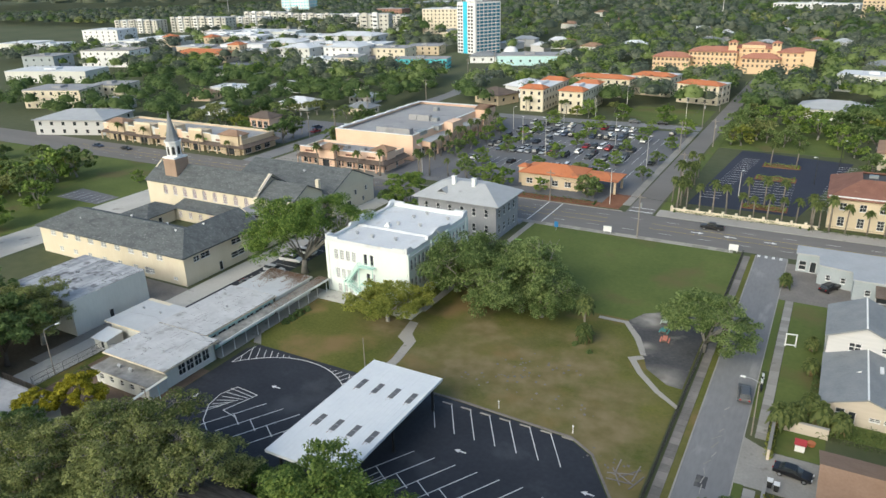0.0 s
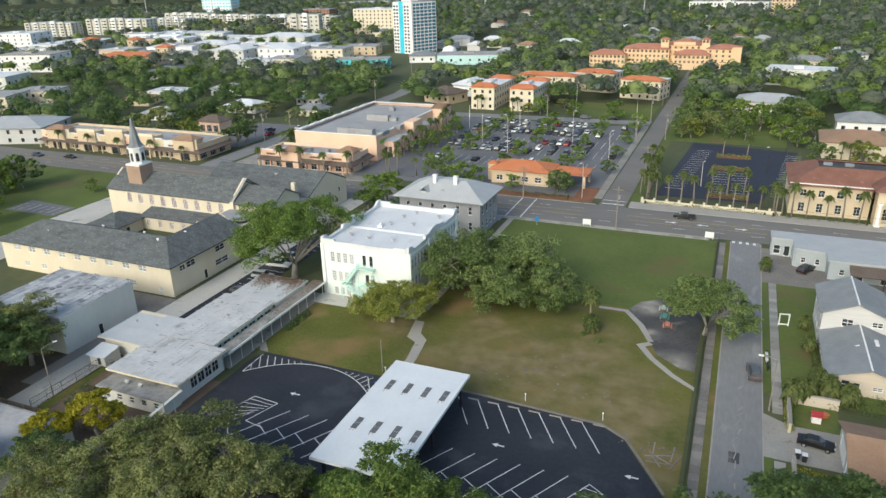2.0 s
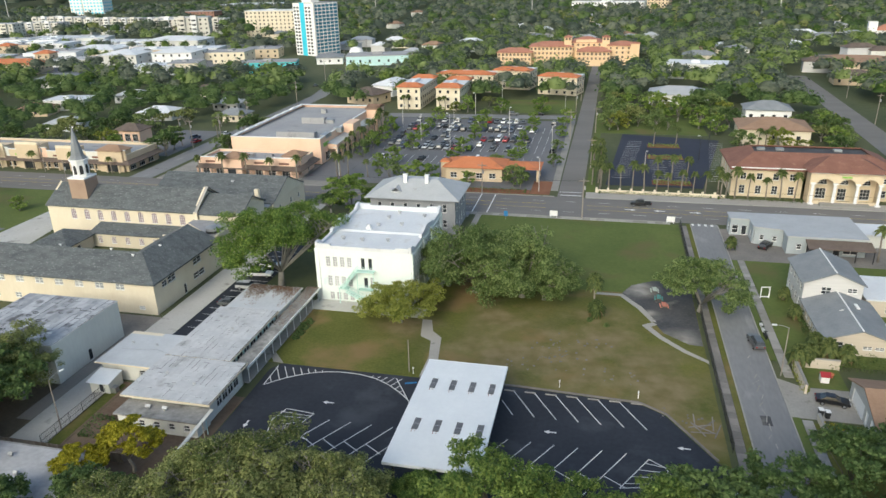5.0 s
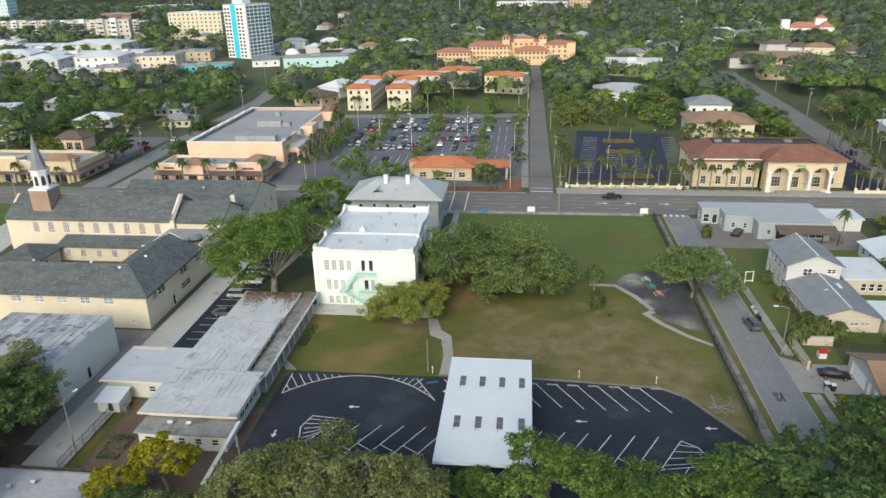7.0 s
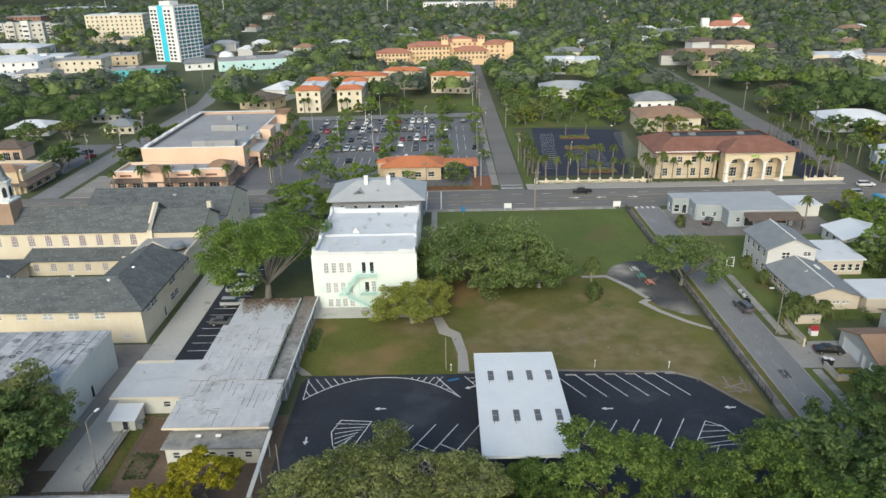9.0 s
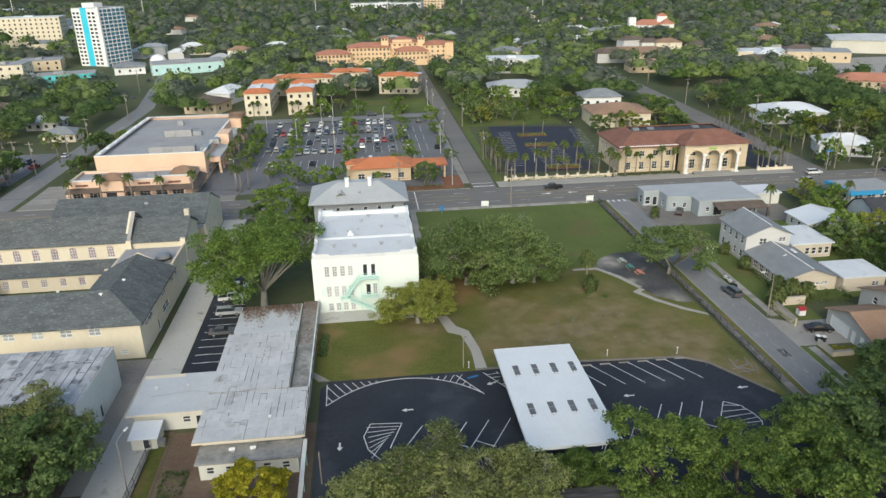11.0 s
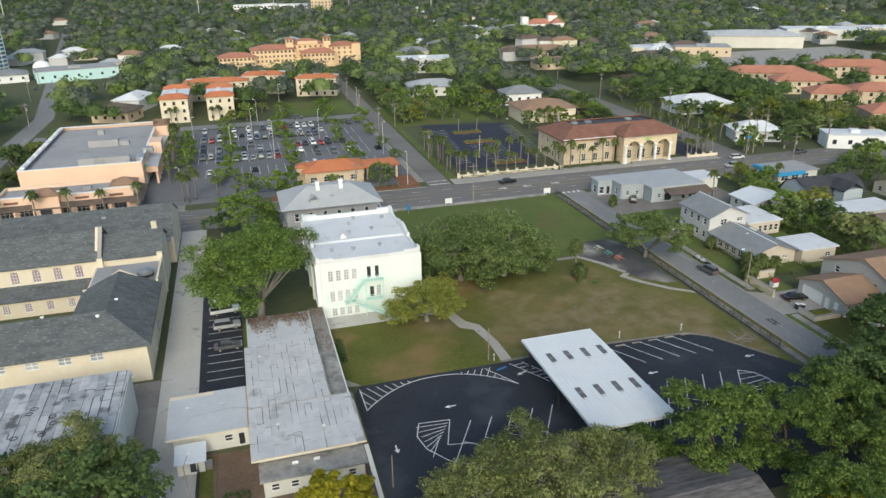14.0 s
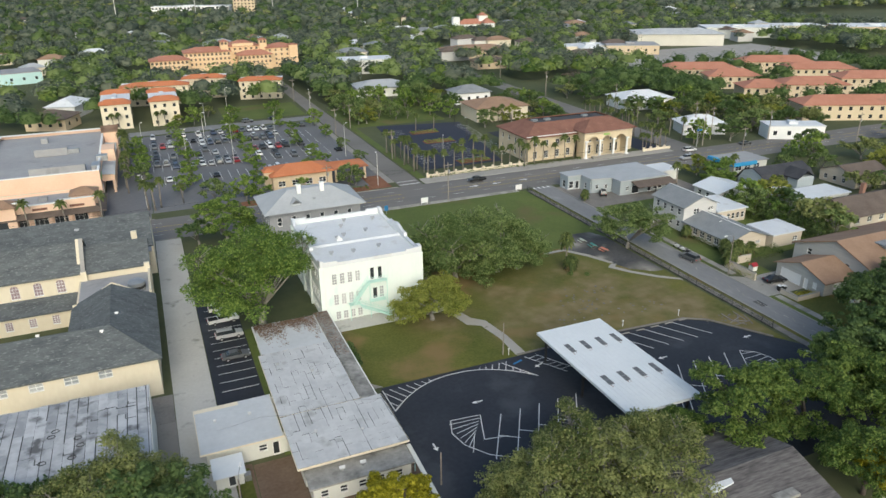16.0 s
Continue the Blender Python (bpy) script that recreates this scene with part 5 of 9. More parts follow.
# ---- houses and commercial buildings along the side street ----
def gabled(parent, x0, y0, x1, y1, z, zr, mat, roof, axis="x", holes_s=(), holes_e=(), holes_n=(), holes_w=(), over=0.5, pane=None, label="", z0=0.0):
    """Four walls, two gable triangles and a gabled roof at a place inside the thing."""
    t = 0.25
    kw = dict(th=t, pane=pane or M_PANE)
    wall(parent, (x0, y0), (x1, y0), z0, z, mat, holes_s, **kw)
    wall(parent, (x1, y0 + t), (x1, y1 - t), z0, z, mat, holes_e, **kw)
    wall(parent, (x1, y1), (x0, y1), z0, z, mat, holes_n, **kw)
    wall(parent, (x0, y1 - t), (x0, y0 + t), z0, z, mat, holes_w, **kw)
    if axis == "x":
        gable_end(parent, (x1, y0), (x1, y1), z, zr - 0.15, mat)
        gable_end(parent, (x0, y1), (x0, y0), z, zr - 0.15, mat)
    else:
        gable_end(parent, (x0, y0), (x1, y0), z, zr - 0.15, mat)
        gable_end(parent, (x1, y1), (x0, y1), z, zr - 0.15, mat)
    r = hip(parent, x0, y0, x1, y1, z - 0.05, zr, roof, over, label, axis=axis, gable=True)
    if axis == "y":
        part("ridge_cap", Solid().box((x0 + x1) / 2 - 0.12, y0 - over, zr - 0.02, (x0 + x1) / 2 + 0.12, y1 + over, zr + 0.05), M_WHITE, parent)
    return r


def house_one():
    b = thing("house", "two-storey pale house with grey shingle roof and low wing", "house", 0, 0, 0)
    gabled(b, 4.7, 115.0, 14.6, 126.2, 6.3, 8.6, M_SIDING, M_GREYSHING, "y", [(3.0, 4.1, 1.7, 1.4, "pair"), (7.4, 4.6, 1.6, 0.9, "pair")], [(1.5, 4.2, 1, 1.4), (7, 4.2, 1, 1.4)], (), row(4, 0.9, 2.6, 4.0, 1.0, 1.5) + row(4, 0.9, 2.6, 1.0, 1.0, 1.5), label="grey shingle gabled roof")
    gabled(b, 4.9, 100.0, 15.8, 114.9, 2.9, 4.9, M_BEIGESIDE, M_GREYSHING, "y", [(1.8, 0.9, 1.2, 1.5), (3.4, 0.1, 1.0, 2.1, "door"), (6.0, 1.3, 1.4, 0.6, "pair"), (7.8, 1.3, 1.4, 0.6, "pair")], (), (), row(6, 0.8, 2.3, 0.9, 1.4, 1.4, "pair"), label="long grey shingle roof of the wing")
    part("skylight", Solid().box(11.9, 108.5, 4.55, 12.4, 110.4, 4.75), M_WHITE, b)
    part("roof_pipe", Solid().tube([(8.2, 108.2, 3.8), (9.5, 107.6, 4.75)], [0.09, 0.09], 6), M_WHITE, b)


house_one()


def flat_house(label, x0, y0, x1, y1, h, mat, roof, holes_s=(), holes_w=(), holes_e=(), over=0.4, name="house", category="house"):
    b = thing(name, label, category, x0, y0, 0)
    w, d = x1 - x0, y1 - y0
    four_walls(b, w, d, 0, h, mat, holes_s, holes_e, (), holes_w, th=0.25)
    part("roof", Solid().box(-over, -over, h, w + over, d + over, h + 0.28), roof, b)
    return b


flat_house("pale beige house extension with a white flat roof", 15.9, 115.6, 25.0, 126.0, 3.3, M_BEIGESIDE, M_ROOFWHITE, row(4, 3.2, 1.5, 0.9, 1.0, 1.5))
flat_house("beige garage annex with a white flat roof", 16.2, 98.4, 25.0, 105.8, 3.1, M_BEIGESIDE, M_ROOFWHITE, [(6.2, 1.0, 1.4, 1.0, "pair"), (6.2, 0.05, 1.4, 0.8, "door")])


def house_two():
    b = thing("house", "warm grey house with brown shingle roofs and garage", "house", 0, 0, 0)
    gabled(b, 5.6, 75.6, 14.2, 87.2, 3.0, 5.2, M_GREYSIDE, M_BROWNSHING, "x", [(2.6, 0.1, 5.2, 2.3, "door")], (), (), [(0.9, 0.1, 5.0, 2.3, "door"), (6.6, 0.1, 1.0, 2.1, "door"), (8.7, 0.9, 1.0, 1.3)], pane=M_WHITE, label="tan brown garage roof")
    gabled(b, 14.3, 71.5, 34.0, 91.0, 4.6, 8.4, M_GREYSIDE, M_BROWNSHING, "x", [(1.4, 0.9, 1.4, 1.6, "pair"), (4.5, 0.1, 1.1, 2.1, "door"), (8, 0.9, 1.6, 1.5, "pair"), (13, 0.9, 1.6, 1.5, "pair")], (), (), [(3.0, 3.2, 1.1, 1.3), (7.5, 3.4, 1.0, 1.0), (12, 3.2, 1.0, 1.2)], label="tan brown shingle main roof")
    d = part("dormer", Solid().box(22.5, 75.0, 6.2, 28.0, 79.0, 7.4), M_GREYSIDE, b, "low dormer with a glazed front")
    part("roof", Solid().box(22.1, 74.6, 7.4, 28.4, 79.4, 7.6), M_GREYSHING, d)
    part("window", Solid().box(23.0, 74.93, 6.5, 27.5, 75.0 - 0.01, 7.2), M_PANE, d)
    part("porch_roof", Solid().box(20.0, 68.6, 2.7, 33.0, 71.3, 2.95), M_BROWNSHING, b)
    for i in range(4):
        part("porch_column", Solid().box(20.4 + 4 * i, 68.9, 0.1, 20.7 + 4 * i, 69.2, 2.7), M_WHITE, b)


house_two()


def commercial():
    b = thing("commercial_building", "grey single-storey commercial building with white roof", "building", 0, 0, 0)
    h = 4.0
    wall(b, (-2.1, 155.4), (2.4, 155.4), 0, h, M_GREYWALL, [(0.5, 0.5, 1.4, 2.0), (2.6, 0.1, 1.2, 2.4, "door")])
    wall(b, (2.1, 155.4), (2.1, 150.4), 0, h, M_GREYWALL, [(2, 0.9, 1.0, 1.5)])
    wall(b, (2.4, 150.1), (8.4, 149.0), 0, h, M_GREYWALL, [(1.2, 1.2, 0.9, 1.2), (3.9, 1.2, 0.9, 1.2)])
    wall(b, (8.4, 148.8), (8.4, 145.2), 0, h, M_GREYWALL)
    wall(b, (8.4, 145.0), (24.4, 145.0), 0, h, M_GREYWALL, [(2.0, 1.2, 1.0, 1.2), (4.0, 0.1, 2.4, 2.3, "door"), (9.5, 0.1, 1.2, 2.3, "door"), (11.5, 0.6, 3, 1.8, "pair")])
    wall(b, (24.4, 145.3), (24.4, 159.2), 0, h, M_GREYWALL)
    wall(b, (24.4, 159.5), (-2.1, 159.5), 0, h, M_GREYWALL)
    wall(b, (-2.1, 159.2), (-2.1, 155.7), 0, h, M_GREYWALL, [(1, 0.5, 1.4, 2.0)])
    part("roof", Solid().prism([(-2.4, 155.0), (2.0, 155.0), (2.0, 149.9), (8.1, 148.7), (8.1, 144.7), (24.7, 144.7), (24.7, 159.8), (-2.4, 159.8)], h, h + 0.3), M_GREYROOF, b, "pale metal flat roof")
    part("awning", Solid().sheet([(12.0, 141.4, 2.9), (25.2, 141.4, 2.9), (25.2, 144.95, 3.7), (12.0, 144.95, 3.7)], [(0, 1, 2, 3)], 0.25), M_DKBROWN, b, "brown shingle lean-to roof")
    for x in (18.0, 21.5, 25.0):
        part("post", Solid().box(x - 0.1, 141.5, 0.05, x + 0.1, 141.7, 2.7), M_DARKSTEEL, b)


commercial()
flat_house("low white shop beside the road", 25.4, 151.5, 34.0, 158.5, 3.0, M_WHITEWALL, M_ROOFWHITE, name="shop", category="shop")
sb = flat_house("small shop with a bright blue awning", 52.5, 148.5, 66.0, 158.0, 3.2, M_WHITEWALL, M_MEMBRANE, row(3, 1, 3.6, 0.8, 2.4, 1.6, "pair"), row(2, 1, 4, 0.8, 2.4, 1.6, "pair"), name="shop", category="shop")
part("awning", Solid().box(-1.4, -0.6, 2.6, -0.05, 9.8, 3.6).box(-1.4, -1.4, 2.6, 8, -0.62, 3.6), surface("blue awning", (0.04, 0.28, 0.55), (0.07, 0.36, 0.62), 0.5, 2, 0.6), sb, "bright blue canopy fascia")


def gambrel_house():
    b = thing("house", "grey-blue gambrel house with dark shingle roof", "house", 0, 0, 0)
    w0 = row(3, 1.5, 3.5, 1.0, 1.2, 1.5)
    four = [(44.0, 128.0), (62.0, 128.0), (62.0, 138.0), (44.0, 138.0)]
    for i in range(4):
        wall(b, four[i], four[(i + 1) % 4], 0, 3.0, M_BLUESIDE, w0[: 2 if i % 2 else 3], th=0.2)
    v = [(43.6, 127.4, 2.9), (62.4, 127.4, 2.9), (62.4, 129.6, 5.6), (43.6, 129.6, 5.6), (62.4, 133, 7.0), (43.6, 133, 7.0), (62.4, 136.4, 5.6), (43.6, 136.4, 5.6), (62.4, 138.6, 2.9), (43.6, 138.6, 2.9)]
    part("roof", Solid().sheet(v, [(0, 1, 2, 3), (3, 2, 4, 5), (5, 4, 6, 7), (7, 6, 8, 9)], 0.25), surface("charcoal shingles", (0.035, 0.037, 0.045), (0.07, 0.072, 0.08), 0.4, 3, 0.9, 0.3), b, "dark gambrel roof")
    for x in (44.0, 62.0):
        g = Solid()
        pts = [(x, 128.0, 3.0), (x, 129.7, 5.4), (x, 133, 6.8), (x, 136.3, 5.4), (x, 138.0, 3.0)]
        g.face(pts), g.face([(p[0] + 0.2, p[1], p[2]) for p in pts][::-1])
        part("gable_wall", g, M_BLUESIDE, b)
    gd = part("cross_gable", Solid().box(52, 124.5, 0, 58, 127.9, 5.2), M_BLUESIDE, b)
    hip(b, 52, 124.5, 58, 130, 5.0, 7.0, MATS["charcoal shingles"], 0.4, axis="y", gable=True)


gambrel_house()
flat_house("house with a broad white flat roof among trees", 41.5, 113.5, 58.5, 121.0, 3.4, M_WHITEWALL, M_ROOFWHITE, row(4, 1.5, 4, 1, 1.4, 1.2))
bb = thing("house", "brown bungalow with wide brown shingle roof", "house", 0, 0, 0)
gabled(bb, 43, 100.0, 66, 111.5, 3.2, 6.0, M_BEIGESIDE, M_DKBROWN, "x", row(5, 1.5, 4.2, 1, 1.6, 1.4, "pair"), (), (), [(3, 1, 1.4, 1.4), (7, 1, 1.4, 1.4)], over=0.9)
part("chimney", Solid().box(56, 108, 4.5, 57, 109, 7.6), M_BRICK, bb, "red brick chimney")
for lab, x, y, w, d, z, zr, wm, rm, ax in (("small house with white roof behind trees", 27.5, 128.0, 12, 9, 3.0, 4.6, M_SIDING, M_WHITEMETAL, "y"), ("small house with grey roof behind trees", 70, 96, 12, 14, 3.0, 5.4, M_SIDING, M_GREYSHING, "y"),
                                  ("garden house with brown roof behind trees", 36, 78, 12, 16, 3.4, 6.0, M_BEIGESIDE, M_BROWNSHING, "x"), ("grey-roofed house at the garden end", 72, 122, 14, 12, 3.2, 5.6, M_BEIGESIDE, M_DKBROWN, "x")):
    hh = thing("house", lab, "house", 0, 0, 0)
    gabled(hh, x, y, x + w, y + d, z, zr, wm, rm, ax, row(3, 1.2, 3.4, 0.9, 1.2, 1.3), (), (), row(3, 1.2, 3, 0.9, 1.2, 1.3))

# roofs at the camera's foot, partly under trees
ob = thing("old_house", "old low house with streaked grey-black shingle roof", "house", 0, 0, 0)
gabled(ob, -68.0, 31.5, -43.6, 47.0, 3.4, 5.6, M_CONCDIRTY, M_OLDROOF, "x", row(5, 3, 4, 0.9, 1.4, 1.2), [(4, 0.9, 1.2, 1.2)], label="streaked old shingle roof with pale patches")
part("roof_patch", Solid().prism([(-57.6, 37.0), (-54.2, 37.4), (-53.6, 39.0), (-57.2, 38.8)], 5.0, 5.3), M_ROOFWHITE, ob, "white sealed roof patch")
part("roof_patch", Solid().box(-51.0, 33.6, 4.1, -47.8, 34.8, 4.5), M_DIRTYSLAB, ob)
lb = flat_house("low building with pale grey flat roof under trees", -122.0, 34.0, -93.5, 49.2, 2.9, M_WHITEWALL, M_DIRTYSLAB, name="building", category="building")
part("roof_coating", Solid().box(0, 0, 3.18, 28.5, 15.2, 3.24), surface("grey patched roof coating", (0.30, 0.30, 0.31), (0.50, 0.50, 0.51), 0.3, 1.5, 0.85, 0.15), lb)
for x, y in ((14, 12), (16.5, 13), (20, 10), (9, 11)):
    vent(lb, x, y, 3.24, 0.6)


# ---- buildings across the main road ----
def bank():
    b = thing("bank_building", "yellow stucco bank with arched loggia and tiled roof", "bank", 0, 1.5, 0)
    h = 8.0
    wall(b, (2.4, 185.8), (20.6, 185.8), 0, h, M_YELLOW, row(4, 2.2, 4.2, 0.8, 1.5, 2.4, 'grid23') + row(4, 2.2, 4.2, 4.9, 1.5, 1.8, 'grid22'), pane=M_PANE)
    arches = [(1.6 + 5.4 * i, 0.9, 4.4, 6.2, "archopen") for i in range(3)]
    wall(b, (21.2, 181.3), (38.6, 181.3), 0, h + 0.6, M_YELLOW, arches, th=0.6)
    wall(b, (21.2, 184.9), (38.6, 184.9), 0, h, M_YELLOW, [(2.0, 0.6, 3.2, 2.9, "grid43"), (7.4, 0.3, 2.8, 3.2, "grid43"), (12.8, 0.6, 3.2, 2.9, "grid43"), (2.0, 4.6, 3.2, 1.8, "archgrid43"), (7.2, 4.6, 3.2, 1.8, "archgrid43"), (12.6, 4.6, 3.2, 1.8, "archgrid43")])
    wall(b, (21.2, 185.6), (21.2, 181.9), 0, h + 0.6, M_YELLOW)
    wall(b, (38.6, 181.9), (38.6, 186.2), 0, h + 0.6, M_YELLOW)
    wall(b, (38.9, 186.2), (44.0, 186.2), 0, h - 0.6, M_YELLOW, [(1.5, 1.0, 1.1, 1.9), (1.5, 4.8, 1.6, 1.4, "pair")])
    wall(b, (44.0, 186.5), (44.0, 205.7), 0, h - 0.6, M_YELLOW, row(4, 2, 4.5, 1.0, 1.1, 1.9) + row(4, 2, 4.5, 4.8, 1.1, 1.4))
    wall(b, (44.0, 206.0), (2.4, 206.0), 0, h, M_YELLOW)
    wall(b, (2.4, 205.7), (2.4, 186.1), 0, h, M_YELLOW, row(4, 2, 4.5, 1.0, 1.1, 1.9) + row(4, 2, 4.5, 4.9, 1.1, 1.6))
    for i in range(4):
        x = 22.0 + 5.4 * i - 0.05
        c = part("column", Solid().tube([(x, 181.0, 0.4), (x, 181.0, 5.6)], [0.42, 0.36], 12).box(x - 0.6, 180.4, 0.1, x + 0.6, 181.28, 0.5).box(x - 0.55, 180.5, 5.6, x + 0.55, 181.28, 6.0), M_WHITE, b, "white round column")
    part("cornice", Solid().box(20.9, 180.7, h + 0.6, 38.9, 182.2, h + 1.0).box(2.0, 185.3, h, 20.9, 185.75, h + 0.35), M_WHITE, b)
    for i in range(4):
        part("step", Solid().box(24, 179.0 + 0.35 * i, 0.12, 36, 181.0, 0.25 + 0.15 * i), M_CONC, b)
    # tiled mansard round a flat dark roof
    def skirt(x0, y0, x1, y1, ze, zt, ins, label):
        v = [(x0, y0, ze), (x1, y0, ze), (x1, y1, ze), (x0, y1, ze), (x0 + ins, y0 + ins, zt), (x1 - ins, y0 + ins, zt), (x1 - ins, y1 - ins, zt), (x0 + ins, y1 - ins, zt)]
        part("tiled_roof", Solid().sheet(v, [(0, 1, 5, 4), (1, 2, 6, 5), (2, 3, 7, 6), (3, 0, 4, 7)], 0.3), M_REDTILE, b, label)
        part("flat_roof", Solid().box(x0 + ins - 0.2, y0 + ins - 0.2, zt - 0.9, x1 - ins + 0.2, y1 - ins + 0.2, zt - 0.6), surface("dark flat roof", (0.05, 0.052, 0.058), (0.09, 0.092, 0.1), 0.2, 1, 0.9) if "dark flat roof" not in MATS else MATS["dark flat roof"], b)
    skirt(1.6, 185.0, 44.8, 206.8, h + 0.02, h + 3.3, 7.0, "red-brown tiled hipped roof")
    hip(b, 20.8, 180.9, 39.0, 192.0, h + 1.0, h + 4.0, M_REDTILE, 0.5, "red-brown tiled portico roof")
    for x in (10, 15, 30):
        part("roof_unit", Solid().box(x, 196, h + 2.6, x + 2.0, 197.6, h + 3.3), M_STEEL, b, "grey rooftop air unit")
    part("sign", Solid().box(28.7, 181.15, h - 0.6, 31.1, 181.28, h - 0.1), surface("green sign", (0.2, 0.4, 0.08), (0.3, 0.5, 0.12), 1, 3, 0.6), b, "small green sign plate")


bank()


def orange_shop():
    b = thing("restaurant", "tan restaurant with bright orange tiled roof", "restaurant", 0, 0, 0)
    wall(b, (-79.5, 190.5), (-62.0, 190.5), 0, 4.4, M_TAN, row(4, 1.5, 4, 1, 2.0, 1.6, "pair"))
    wall(b, (-62.0, 190.8), (-62.0, 200.7), 0, 4.4, M_TAN)
    wall(b, (-62.0, 201.0), (-79.5, 201.0), 0, 4.4, M_TAN)
    wall(b, (-79.5, 200.7), (-79.5, 190.8), 0, 4.4, M_TAN, [(3, 1, 2, 1.6, "pair")])
    hip(b, -79.5, 190.5, -62.0, 201.0, 4.4, 6.4, M_ORANGE, 0.8, "orange tiled hipped roof")
    hip(b, -61.0, 191.5, -51.0, 200.0, 4.2, 5.2, M_ORANGE, 0.5, "orange canopy roof", name="canopy_roof")
    for x in (-60.5, -51.5):
        for y in (192, 199.4):
            part("column", Solid().box(x - 0.3, y - 0.3, 0.05, x + 0.3, y + 0.3, 4.2), M_TAN, b)
    part("turret", Solid().box(-81.5, 193, 0, -78.9, 196, 5.2), M_TAN, b)
    hip(b, -81.5, 193, -78.9, 196, 5.2, 6.0, M_ORANGE, 0.3, name="turret_roof")


orange_shop()


def supermarket():
    b = thing("supermarket", "large peach stucco supermarket with flat grey roof", "supermarket", -157.5, 202.5, 0)
    w, d = 32.6, 60.0
    four_walls(b, w, d, 0, 8.6, M_PEACH, (), row(6, 4, 9, 0.4, 4.0, 2.8, "grid42"), (), ())
    flat_roof(b, w, d, 7.6, M_MEMBRANE, "wide grey membrane roof")
    part("parapet_cap", Solid().box(-0.1, -0.1, 8.6, w + 0.1, 0.6, 8.8).box(-0.1, 0.6, 8.6, 1.4, d, 8.8).box(w - 0.6, 0.6, 8.6, w + 0.1, d, 8.8).box(1.4, d - 1.4, 8.6, w - 0.6, d, 8.8), M_WHITE, b, "white parapet coping")
    wv = Solid()
    for i in range(7):
        wv.prism([(0.1, 3 + 7.5 * i), (1.2, 3 + 7.5 * i), (1.2, 7.5 + 7.5 * i), (0.1, 7.5 + 7.5 * i)], 8.8, 9.02)
    part("parapet_crest", wv, M_WHITE, b)
    for x, y, ww, dd, hh in ((15, 4, 14, 2.6, 2.2), (14, 28, 9, 2.6, 2.2), (31.5, 15, 3, 2.6, 1.6), (14, 47, 2, 2, 1.6), (30.5, 5, 2.2, 5, 1.3), (23, 29, 3, 2, 1.4)):
        part("rooftop_unit", Solid().box(x, y, 7.6, x + ww, y + dd, 7.6 + hh).box(x + 0.2, y - 0.25, 7.8, x + ww * 0.4, y, 7.4 + hh), M_MEMBRANE if ww > 5 else M_STEEL, b, "grey rooftop equipment screen")
    part("sign", Solid().box(w + 0.02, 2.5, 5.4, w + 0.14, 7.0, 6.6), MATS["green sign"], b, "small green shop sign")
    a = part("arcade", Solid().box(w + 0.02, 6, 3.8, w + 3.4, d + 1, 5.6), M_PEACH, b)
    part("arcade_roof", Solid().sheet([(w + 3.6, 5.6, 5.62), (w + 3.6, d + 1.4, 5.62), (w + 0.05, d + 1.4, 6.1), (w + 0.05, 5.6, 6.1)], [(0, 1, 2, 3)], 0.12), M_SHEET, a)
    for i in range(11):
        part("arcade_column", Solid().box(w + 2.6, 6.5 + 5.2 * i, 0, w + 3.3, 7.4 + 5.2 * i, 3.8), M_PEACH, a)
    g = part("gateway", Solid().box(w + 0.1, 48, 0, w + 4.2, 58, 9.6), M_PEACH, b)
    part("gateway", Solid().box(w + 0.1, 22, 5.7, w + 3.8, 30, 9.3), M_PEACH, b)
    hip(b, w + 0.1, 48, w + 4.2, 58, 9.6, 10.8, M_BROWNSHING, 0.5, name="gateway_roof")


supermarket()


